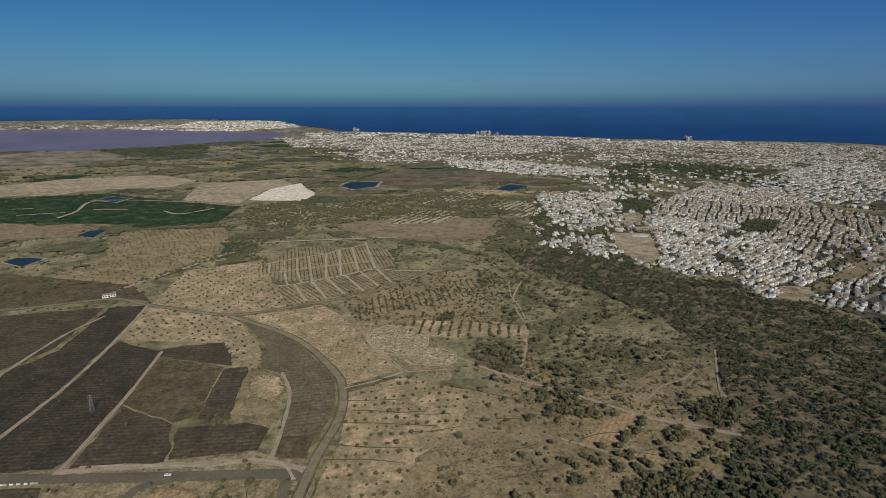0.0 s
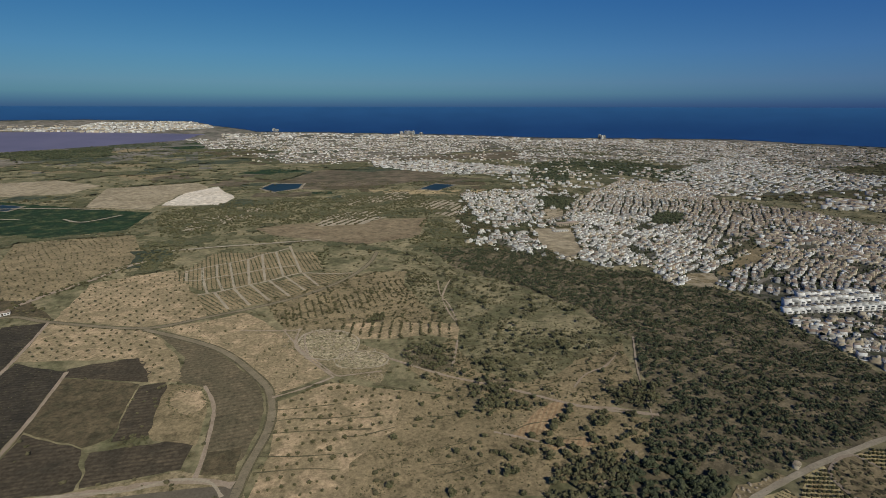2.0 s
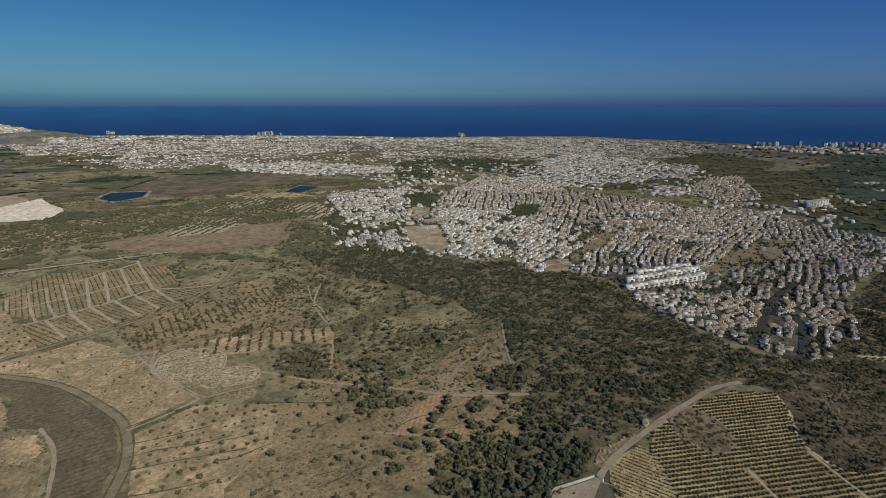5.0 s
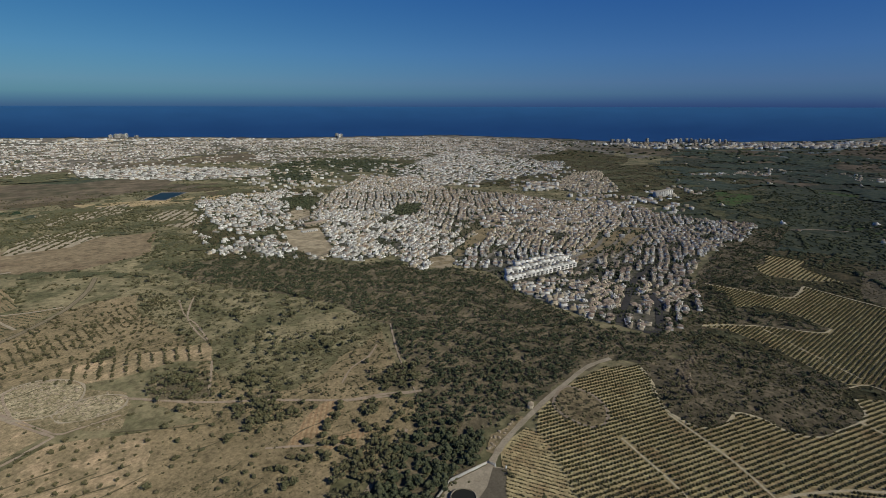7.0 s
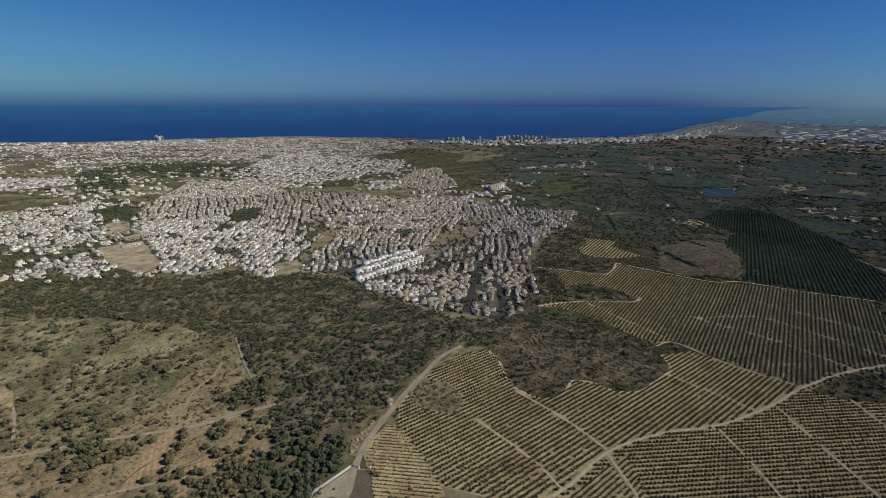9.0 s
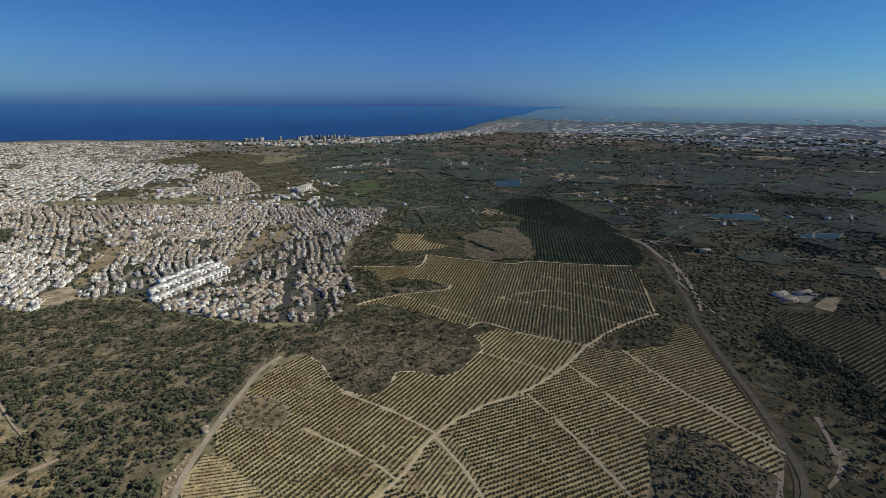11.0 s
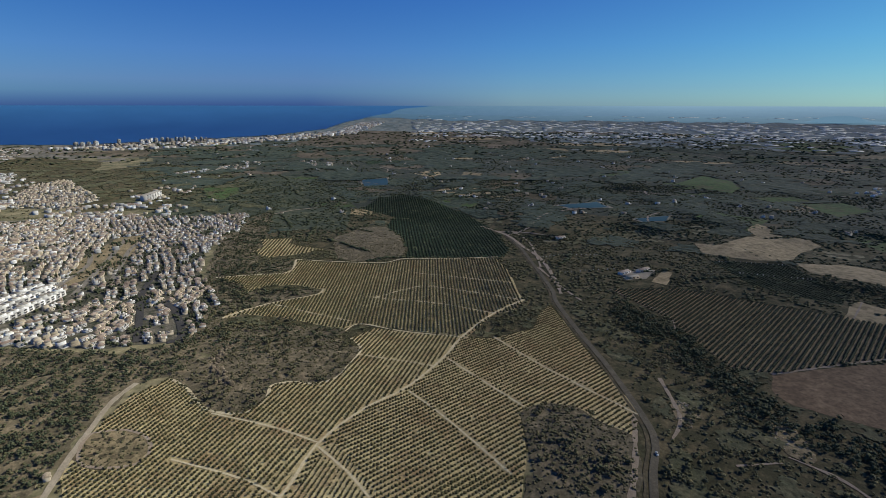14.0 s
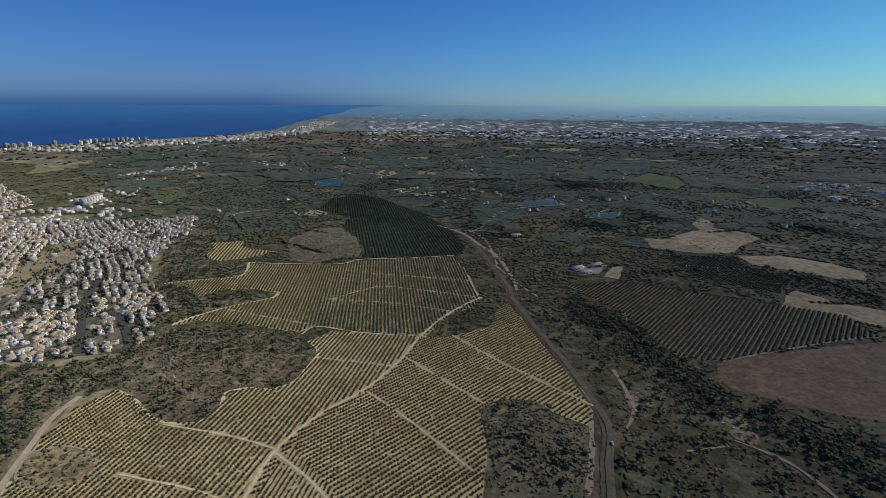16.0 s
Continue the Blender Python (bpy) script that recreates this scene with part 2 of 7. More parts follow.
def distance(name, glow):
    """Land so far off that the air before it gives it its colour, put in as emission."""
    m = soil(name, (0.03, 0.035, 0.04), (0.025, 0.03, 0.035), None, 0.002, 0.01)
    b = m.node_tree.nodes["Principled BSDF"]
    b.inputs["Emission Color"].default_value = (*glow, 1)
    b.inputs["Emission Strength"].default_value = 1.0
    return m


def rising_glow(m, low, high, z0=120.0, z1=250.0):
    """Distance whose air thickens towards the horizon, put in as emission that changes with height."""
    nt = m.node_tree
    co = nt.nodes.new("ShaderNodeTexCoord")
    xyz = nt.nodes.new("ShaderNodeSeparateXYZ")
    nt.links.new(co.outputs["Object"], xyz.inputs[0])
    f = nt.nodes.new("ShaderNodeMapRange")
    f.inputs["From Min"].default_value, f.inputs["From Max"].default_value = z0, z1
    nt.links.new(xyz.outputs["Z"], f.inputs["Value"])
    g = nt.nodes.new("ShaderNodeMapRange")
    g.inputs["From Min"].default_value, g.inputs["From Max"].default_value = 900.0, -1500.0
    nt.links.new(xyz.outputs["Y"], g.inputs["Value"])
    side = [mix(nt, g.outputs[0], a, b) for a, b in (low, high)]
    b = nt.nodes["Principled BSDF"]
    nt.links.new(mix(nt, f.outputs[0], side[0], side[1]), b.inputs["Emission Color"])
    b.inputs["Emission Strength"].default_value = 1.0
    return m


# haze over the far plain, painted as emission up to the horizon
M_DISTANCE_A = rising_glow(distance("near_haze_glow", (0, 0, 0)), ((0.03, 0.07, 0.115), (0.05, 0.1, 0.14)), ((0.028, 0.08, 0.13), (0.115, 0.205, 0.28)), 140.0, 230.0)
M_DISTANCE_B = rising_glow(distance("far_haze_glow", (0, 0, 0)), ((0.035, 0.085, 0.15), (0.075, 0.14, 0.2)), ((0.03, 0.088, 0.145), (0.125, 0.22, 0.3)), 180.0, 246.0)
# the hill's haze blue is emission, not its own colour
M_HILL = distance("haze_glow_hill", (0.085, 0.16, 0.225))
M_STEEL = soil("galvanised_steel", (0.42, 0.42, 0.42), (0.32, 0.32, 0.33), None, 0.5, 2.0, rough=0.5)
M_MARSH = soil("salt_marsh", (0.24, 0.208, 0.17), (0.16, 0.144, 0.119), (0.08, 0.08, 0.0551), 0.003, 0.02, 0.4)
M_PLAIN = soil("brown_plain", (0.162, 0.13, 0.0933), (0.113, 0.0933, 0.0656), (0.0634, 0.0634, 0.0388), 0.004, 0.03, 0.3)
M_SEA = water("deep_blue_sea", (0.014, 0.063, 0.178), 0.4)
# same water with sea haze added as emission towards the horizon
M_FARSEA = rising_glow(water("haze_glow_sea", (0.014, 0.063, 0.178), 0.4), ((0, 0, 0), (0, 0, 0)), ((0.012, 0.042, 0.072), (0.02, 0.06, 0.1)), 100.0, 250.0)
M_LAGOON = water("violet_lagoon", (0.17, 0.165, 0.24), 0.6)
M_POND = water("reservoir_water", (0.026, 0.058, 0.076), 0.5, 0.05)
M_TANKWATER = water("still_dark_water", (0.03, 0.03, 0.024), 0.4, 0.1)
M_LINER = soil("pond_bank", (0.3, 0.26, 0.2), (0.22, 0.19, 0.14), None, 0.05, 0.3)
M_PINE = leafy("pine_foliage", (0.1, 0.105, 0.055), (0.165, 0.152, 0.082))
M_PINE_D = leafy("dark_pine_foliage", (0.062, 0.08, 0.047), (0.118, 0.126, 0.07))
M_GROVE = leafy("grove_foliage", (0.03, 0.043, 0.027), (0.052, 0.064, 0.038))
M_SCRUB = leafy("scrub_foliage", (0.1, 0.098, 0.052), (0.165, 0.145, 0.082))
M_OLIVE = leafy("olive_foliage", (0.1, 0.1, 0.05), (0.16, 0.14, 0.075))
M_CITRUSLEAF = leafy("citrus_foliage", (0.085, 0.085, 0.038), (0.135, 0.12, 0.058))
M_BARK = soil("bark", (0.13, 0.095, 0.065), (0.085, 0.065, 0.048), None, 0.6, 3.0)
M_WALL = plaster("white_plaster", (0.84, 0.84, 0.81), (0.3, 0.295, 0.27))
M_CREAM = plaster("cream_plaster", (0.36, 0.305, 0.215), (0.62, 0.55, 0.42))
M_TILE = plaster("terracotta_tiles", (0.18, 0.13, 0.095), (0.37, 0.3, 0.235))
M_FLATROOF = plaster("roof_terrace", (0.16, 0.14, 0.108), (0.42, 0.385, 0.315))
M_GLASS, _nt, _b = nodes_of("dark_window")
_b.inputs["Base Color"].default_value = (0.03, 0.03, 0.03, 1)
_b.inputs["Roughness"].default_value = 0.45
_b.inputs["Specular IOR Level"].default_value = 0.25
M_PLASTIC = plaster("greenhouse_plastic", (0.34, 0.35, 0.33), (0.64, 0.64, 0.6), 0.6)
M_CRAG = soil("weathered_rock", (0.26, 0.21, 0.15), (0.15, 0.122, 0.085), (0.1, 0.09, 0.06), 0.15, 0.8, 0.3)
M_ROCK = soil("pale_rock", (0.4, 0.34, 0.26), (0.28, 0.235, 0.17), None, 0.3, 1.0)

# ---- the plan, in metres; the camera stands over the origin ----
PLOUGHED_A = [(-587, 618), (-545, 618), (-434, 647), (-415, 530), (-432, 475), (-444, 451)]
PLOUGHED_B = [(-435, 441), (-426, 468), (-407, 523), (-427, 647), (-383, 655), (-364, 550), (-349, 443), (-347, 369), (-351, 343)]
PLOUGHED_C = [(-340, 330), (-343, 363), (-344, 438), (-358, 544), (-298, 520), (-283, 428), (-274, 340), (-278, 330), (-305, 326), (-337, 327)]
FALLOW_A = [(-293, 505), (-251, 496), (-218, 485), (-205, 397), (-221, 388), (-276, 415), (-273, 383), (-280, 431)]
PLOUGHED_D = [(-301, 526), (-277, 534), (-241, 543), (-217, 521), (-210, 487), (-251, 497), (-292, 507)]
PLOUGHED_E = [(-213, 381), (-174, 385), (-148, 391), (-139, 385), (-139, 351), (-169, 346), (-201, 340)]
QUARRY_LOT = [(-191, 479), (-161, 473), (-143, 431), (-137, 379), (-171, 391), (-179, 403)]
GRASS_FIELD = [(-247, 609), (-166, 552), (-109, 473), (-96, 441), (-93, 395), (-98, 357), (-118, 342), (-126, 350), (-131, 379), (-137, 431), (-154, 468), (-184, 485), (-193, 537)]
ORCHARD_A = [(-381, 655), (-268, 620), (-253, 615), (-199, 537), (-179, 485), (-207, 485), (-237, 540), (-359, 549)]
ORCHARD_B = [(-380, 661), (-403, 806), (-307, 864), (-222, 701), (-200, 647), (-267, 626)]
ORCHARD_C = [(-246, 618), (-196, 638), (-157, 658), (-86, 568), (-44, 479), (-90, 446), (-109, 485), (-169, 563)]
ORCHARD_D = [(-86, 436), (-39, 465), (24, 439), (14, 379), (-20, 343), (-21, 291), (-87, 291), (-80, 364)]
TERRACE_RUIN = [(-103, 596), (-63, 592), (15, 520), (15, 491), (5, 457), (-37, 482), (-68, 527), (-99, 548)]
STRIP_ORCHARD = [(-42, 604), (-14, 606), (77, 591), (103, 591), (92, 541), (61, 562), (21, 554), (-37, 562)]
ALLOTMENT_A = [(-294, 813), (-274, 954), (-97, 946), (-77, 838), (-189, 764), (-236, 751)]
ALLOTMENT_B = [(-240, 738), (-180, 759), (-76, 822), (-21, 813), (-47, 784), (-128, 702), (-201, 651)]
BEIGE_FIELD = [(-240, 1149), (-182, 1179), (-0, 1218), (132, 1218), (96, 1035), (-4, 989), (-70, 1011), (-192, 1083)]
DOT_ORCHARD = [(-612, 777), (-564, 837), (-658, 1071), (-469, 1120), (-380, 945), (-429, 806), (-453, 737)]
LEFT_WASTE = [(-748, 805), (-612, 777), (-453, 737), (-384, 668), (-445, 683), (-525, 647), (-603, 637)]
GREEN_FIELD_A = [(-1301, 1449), (-1238, 1487), (-994, 1579), (-693, 1434), (-523, 1367), (-502, 1172), (-638, 1108), (-690, 1147), (-815, 1158), (-1050, 1157)]
SAND_DUNES = [(-1539, 1727), (-1430, 1727), (-1344, 1895), (-1073, 2026), (-854, 1868), (-872, 1706), (-1058, 1657), (-1122, 1546), (-1349, 1505)]
WHITE_PIT = [(-535, 1462), (-537, 1671), (-482, 1799), (-368, 1561), (-390, 1445)]
SAND_MIX = [(-713, 1461), (-813, 1797), (-568, 1900), (-490, 1759), (-544, 1636), (-543, 1400)]
NET_FIELD = [(-1031, 1134), (-799, 1135), (-757, 1108), (-730, 1032), (-903, 985)]
POND_A = [(-728, 853), (-726, 880), (-674, 873), (-676, 827)]
POND_B = [(-731, 1041), (-731, 1086), (-700, 1092), (-685, 1022)]
POND_C = [(-961, 1460), (-941, 1517), (-876, 1488), (-878, 1424)]
RESERVOIR_A = [(-332, 1734), (-315, 1843), (-216, 1829), (-218, 1722), (-279, 1661)]
RESERVOIR_B = [(160, 1664), (221, 1777), (282, 1738), (209, 1629)]
LAGOON = [(-5501, 5724), (-2945, 5915), (-1487, 5307), (-1372, 4368), (-1801, 3592), (-2112, 3209), (-2879, 2964)]
LAGOON_WOOD = [(-2046, 3210), (-1565, 3649), (-1296, 2981), (-1600, 2773)]
TOWN_MAIN = [(472, 1206), (580, 1431), (869, 1761), (1038, 1646), (964, 1365), (1050, 1172), (1094, 991), (1183, 858), (1157, 698), (1214, 546), (1058, 498), (885, 483), (755, 424), (646, 341), (543, 315), (516, 337), (498, 386), (496, 439), (495, 539), (520, 614), (495, 684), (432, 689), (446, 784), (363, 790), (359, 844), (428, 1051)]
TOWN_WEST = [(269, 1553), (383, 1565), (548, 1619), (461, 1350), (350, 1124), (304, 1129), (248, 1229)]
TOWN_EDGE = [(182, 975), (265, 1031), (305, 1055), (321, 926), (305, 881), (261, 912), (235, 957)]
TOWN_HILL = [(1251, 1214), (1600, 1431), (1752, 1419), (1385, 1037), (1235, 1034)]
SCHOOL_FIELD = [(346, 1075), (421, 1063), (368, 865), (329, 852), (315, 930)]
BARE_STRIP = [(527, 729), (710, 878), (896, 987), (776, 881), (623, 770), (533, 712)]
BARE_LOT = [(671, 587), (818, 663), (970, 699), (996, 662), (826, 579), (737, 571)]
SPORT_LOT = [(483, 733), (527, 729), (505, 685), (461, 692)]
FOREST = [(105, 936), (200, 932), (264, 892), (338, 800), (355, 772), (429, 754), (426, 679), (484, 668), (509, 600), (487, 530), (487, 377), (507, 330), (531, 304), (467, 282), (415, 318), (356, 309), (302, 298), (245, 291), (208, 258), (163, 242), (124, 268), (171, 307), (228, 367), (252, 430), (287, 521), (271, 564), (265, 616), (219, 701), (133, 819)]
FOREST_THIN = [(58, 939), (133, 819), (219, 701), (265, 616), (271, 564), (287, 521), (198, 468), (140, 439), (98, 468), (81, 614), (49, 718)]
CITRUS_A = [(226, 243), (276, 265), (296, 285), (314, 292), (363, 304), (408, 306), (439, 289), (426, 267), (399, 240), (388, 222), (386, 198), (396, 188), (416, 185), (433, 188), (442, 171), (440, 150), (453, 133), (483, 126), (518, 124), (542, 140), (571, 120), (553, 18), (503, 34), (441, 63), (400, 96), (350, 121), (263, 138)]
CITRUS_B = [(739, 392), (754, 350), (770, 298), (795, 293), (841, 304), (831, 229), (830, 156), (856, 123), (879, -27), (813, -45), (743, -52), (673, -59), (636, -43), (628, -20), (556, 11), (569, 85), (585, 140), (568, 155), (572, 176), (594, 235), (602, 288), (587, 308), (602, 312), (644, 267), (679, 220), (701, 219), (718, 263), (707, 306), (680, 318), (716, 346)]
CITRUS_C = [(263, 137), (350, 120), (400, 95), (441, 62), (503, 33), (553, 17), (554, -18), (584, -65), (637, -77), (664, -94), (512, -118), (414, -138), (379, -124), (396, -102), (418, -86), (422, -64), (417, -49), (405, -37), (347, -38), (317, -33)]
CITRUS_D = [(730, -185), (742, -279), (639, -454), (606, -503), (548, -495), (541, -454), (520, -372), (491, -287), (502, -249), (627, -232)]
CITRUS_E = [(892, 399), (854, 360), (877, 317), (913, 279), (937, 337), (953, 357), (991, 363), (978, 419), (922, 393)]
DARK_GROVE = [(869, 125), (890, -42), (943, -52), (1095, -28), (1258, 36), (1412, 122), (1533, 213), (1466, 282), (1302, 293), (1212, 197), (1112, 199), (1021, 154), (936, 129)]
BEIGE_B = [(1009, -405), (933, -391), (898, -462), (898, -522), (944, -557), (999, -626), (1046, -636), (1098, -584), (1154, -618), (1197, -605), (1131, -555), (1082, -548), (1042, -491), (1000, -445)]
BEIGE_C = [(887, -516), (826, -515), (789, -569), (755, -598), (747, -638), (789, -666), (851, -639), (876, -588)]
DARK_GROVE_B = [(891, -385), (876, -500), (823, -500), (781, -520), (740, -515), (692, -473), (721, -426), (768, -391)]
BEIGE_D = [(692, -484), (639, -443), (610, -485), (575, -525), (616, -575), (658, -527), (703, -504)]
LAWN_A = [(1832, -656), (2037, -813), (1891, -857), (1725, -807), (1629, -734), (1725, -692)]
LAWN_B = [(1455, -839), (1483, -966), (1360, -956), (1284, -828)]
LAWN_C = [(1606, 860), (1698, 796), (1523, 706), (1413, 704), (1430, 755)]
BROWN_FIELD = [(489, -283), (514, -374), (541, -517), (377, -378), (394, -335), (416, -301), (434, -271), (459, -268)]
RESERVOIR_C = [(1827, 409), (1886, 331), (1722, 298), (1684, 371)]
RESERVOIR_D = [(1392, -200), (1445, -312), (1366, -326), (1351, -225)]
RESERVOIR_E = [(1228, -352), (1270, -443), (1209, -415), (1197, -363)]
MOUND_A = [(471, 298), (495, 262), (531, 230), (545, 190), (535, 150), (518, 124), (483, 126), (453, 133), (440, 150), (442, 171), (433, 188), (416, 185), (396, 188), (386, 198), (388, 222), (399, 240), (426, 267), (439, 289)]
MOUND_B = [(321, 296), (344, 298), (354, 274), (350, 254), (327, 246), (306, 263)]
MOUND_C = [(405, -37), (417, -49), (422, -64), (418, -85), (396, -100), (379, -122), (346, -121), (315, -112), (305, -41), (347, -40)]
MOUND_D = [(999, 282), (1096, 249), (1106, 201), (1012, 155), (916, 131), (866, 134), (843, 195), (857, 240)]
COAST_SHORE = [(-2809, 10389), (-1942, 7568), (-1101, 5814), (87, 5336), (893, 4927), (1438, 4411), (2237, 4199), (2881, 4005), (2772, 3447)]
COAST_SHORE2 = [(3008, 3748), (3314, 3045), (3453, 2607), (3995, 2253), (4781, 1998), (5960, 1730)]
COAST_SHORE3 = [(3237, 2563), (3520, 2353), (3854, 2259), (4118, 1992), (4584, 1746), (5903, 1640), (10275, 2214), (17447, 2687)]
ROAD_A = [(-593, 625), (-525, 647), (-442, 678), (-385, 657), (-269, 622), (-205, 645), (-105, 702), (-38, 778), (-4, 855), (11, 927)]
ROAD_B = [(-262, 618), (-167, 555), (-108, 479), (-91, 439), (-86, 395), (-93, 343), (-96, 291)]
ROAD_C = [(-330, 318), (-268, 319), (-191, 321), (-121, 324), (-94, 321)]
ROAD_D = [(196, 237), (222, 256), (252, 272), (310, 293), (352, 305), (396, 316), (429, 315)]
ROAD_E = [(288, -113), (333, -125), (368, -137), (401, -139), (490, -130), (575, -116), (672, -103), (723, -103), (835, -90), (967, -72), (1079, -45)]
TRACK_A = [(-91, 443), (-66, 455), (-39, 474)]
TRACK_B = [(-39, 474), (-67, 517), (-84, 552), (-84, 597)]
TRACK_C = [(171, 393), (201, 386), (230, 372)]
TRACK_D = [(228, 368), (240, 404), (257, 452), (289, 524)]
TRACK_E = [(267, 135), (300, 126), (350, 120), (400, 96), (441, 63), (503, 34), (555, 17), (625, -18), (679, -61)]
TRACK_F = [(324, 221), (308, 163), (292, 129)]
TRACK_F2 = [(385, 221), (369, 162), (352, 121)]
TRACK_G = [(433, 61), (391, 24), (325, -26)]
TRACK_H = [(347, 119), (318, 88), (290, 65)]
TRACK_I = [(500, 30), (414, -41)]
TRACK_J = [(557, -18), (487, -68), (409, -135)]
TRACK_K = [(503, 123), (486, 55), (482, 41)]
TRACK_L = [(844, 306), (837, 230), (837, 157), (863, 124), (869, 49), (886, -32)]
TRACK_M = [(588, 309), (616, 291), (644, 267), (679, 220), (701, 218)]
TRACK_N = [(298, -105), (346, -121), (408, -137)]
TRACK_O = [(474, -173), (408, -169), (375, -152)]
TRACK_P = [(330, 223), (356, 229), (387, 257)]
TRACK_Q = [(-423, 451), (-427, 514), (-426, 570), (-415, 618)]
TRACK_R = [(-383, 655), (-361, 547), (-347, 441), (-345, 336)]
TRACK_S = [(-296, 519), (-281, 426), (-271, 327)]
TRACK_T = [(-156, 473), (-137, 431), (-128, 371), (-126, 337)]
FAR_CITY = [(-3721, 6196), (-3583, 7525), (-4087, 9190), (-2496, 9983), (-1776, 6749), (-2121, 5660), (-2760, 5780)]
FAR_CITY_B = [(-6092, 7030), (-5251, 7481), (-3973, 8002), (-3039, 6372), (-4244, 6033), (-5096, 5870)]
COAST_TOWN_A = [(-1282, 4369), (-929, 4896), (-290, 4384), (860, 4251), (726, 3241), (43, 2609), (-376, 2497), (-477, 2883), (-474, 3408), (-932, 3402)]
COAST_TOWN_B = [(917, 4110), (2588, 4066), (2689, 3307), (1912, 2238), (1584, 2463), (1300, 2565), (708, 2456), (919, 3331)]
MID_TOWN_A = [(16, 2553), (312, 2583), (667, 2228), (623, 2004), (331, 2019), (38, 2309)]
MID_TOWN_B = [(1085, 1892), (1763, 2498), (1893, 1730), (1582, 1488), (1394, 1465), (1206, 1405), (999, 1415), (994, 1735)]
MID_TOWN_C = [(1307, 1372), (1318, 1199), (1172, 1154), (1169, 1226)]
WOOD_FAR = [(644, 2228), (988, 2590), (1239, 2341), (1269, 1960), (1099, 1718), (1006, 1851), (877, 2006), (627, 1715), (563, 1806)]
SUBURB_A = [(790, 1108), (1025, 1111), (1031, 768), (938, 674), (851, 625), (771, 792), (695, 885)]
VILLAGE_A = [(1932, 1144), (2162, 1085), (2411, 1088), (2366, 967), (2213, 945), (2002, 1006), (1870, 1087)]
VILLAGE_B = [(2442, 838), (2461, 704), (2255, 619), (2188, 675)]
VILLAGE_C = [(1641, -1082), (1863, -1343), (1701, -1446), (1393, -1243), (1411, -1059), (1533, -1030)]
VILLAGE_D = [(1604, 1135), (1605, 957), (1529, 851), (1362, 814), (1335, 891)]
BEIGE_E = [(-0, 1675), (201, 1641), (490, 1620), (444, 1515), (292, 1565), (26, 1563)]
BROWN_PLAIN_A = [(-309, 1843), (-196, 2222), (363, 2226), (229, 1875), (-113, 1674), (-264, 1735)]
BROWN_PLAIN_B = [(-368, 2446), (319, 2640), (744, 2587), (850, 3079), (44, 2666)]
BROWN_PLAIN_C = [(2864, 1221), (5592, 1357), (5163, 6), (3521, -567), (3044, 290), (2579, 796)]
BROWN_PLAIN_D = [(2731, 2318), (3429, 1461), (2619, 1149), (2579, 1776)]
TAN_SLOPE = [(-32, 431), (24, 441), (154, 413), (151, 350), (111, 292), (-81, 291), (-22, 337)]
OLIVE_SLOPE = [(-144, 701), (-4, 807), (103, 808), (90, 584), (-53, 552), (-93, 568)]
SCRUB_SLOPE = [(26, 498), (98, 553), (274, 524), (233, 396), (143, 379), (71, 413)]
ORANGE_PLOT = [(136, 392), (158, 403), (165, 396), (139, 364), (114, 353), (104, 357)]
SALT_MARSH = [(-2632, 2861), (-2421, 2969), (-2059, 3127), (-1532, 2651), (-1584, 2211), (-2044, 2207)]
GREEN_VALLEY = [(1183, 791), (1484, 816), (1853, 836), (1943, 630), (1348, 328), (1076, 277), (1065, 415), (1157, 519), (1151, 625)]
GATEHOUSE = [(298, 295), (299, 293)]
TANK_YARD = [(163, 242), (186, 255), (210, 258), (221, 254), (211, 244), (216, 237), (198, 217)]
WOOD_MID = [(-505, 1336), (-359, 1511), (159, 1564), (155, 1252), (-5, 1224), (-233, 1179), (-398, 1072)]
WOOD_LEFT = [(-420, 1009), (-411, 1109), (-355, 1083), (-318, 871), (-358, 864)]
WOOD_MID_B = [(123, 1199), (191, 1139), (212, 947), (115, 908), (71, 989)]
RAVINE = [(694, -123), (730, -185), (621, -230), (498, -247), (446, -267), (407, -305), (351, -356), (286, -301), (288, -119), (375, -143), (518, -136)]
PINES_A = [(29, 522), (52, 533), (67, 536), (83, 507), (77, 469), (56, 471), (32, 492)]
PINES_B = [(84, 441), (104, 452), (127, 445), (124, 418), (98, 383), (88, 389), (84, 414)]
PINES_C = [(-9, 610), (12, 634), (13, 604), (-23, 597)]
PINES_D = [(210, 423), (239, 424), (258, 414), (235, 374), (207, 390)]
PINES_E = [(153, 328), (171, 315), (193, 327), (183, 298), (124, 268), (106, 281), (125, 315)]
GROVE_DARK_A = [(-98, 889), (-98, 963), (-78, 975), (-67, 865), (-86, 851)]
GROVE_DARK_B = [(-376, 878), (-377, 953), (-323, 946), (-313, 861)]
SLOPE_ROWS = [(-110, 666), (-86, 692), (-10, 716), (84, 793), (85, 728), (15, 675), (-37, 642), (-82, 626), (-105, 608)]
ROAD_C_BRANCH = [(-114, 325), (-108, 318), (-107, 309), (-104, 291)]
ROAD_C_LEFT = [(-207, 291), (-207, 308), (-189, 318)]
PATH_A = [(117, 757), (103, 715), (94, 676), (94, 634), (98, 596)]
PATH_B = [(92, 541), (86, 516), (76, 478)]
PATH_C = [(181, 424), (202, 447), (227, 460), (248, 481)]
PATH_D = [(10, 511), (64, 465), (118, 432), (167, 398), (202, 381), (235, 371)]
PATH_E = [(-103, 596), (-76, 538), (-52, 500), (-37, 477), (-26, 476), (7, 480)]
PATH_F = [(-68, 525), (-76, 577), (-54, 584), (-33, 582)]
PATH_G = [(92, 366), (118, 352), (143, 336)]
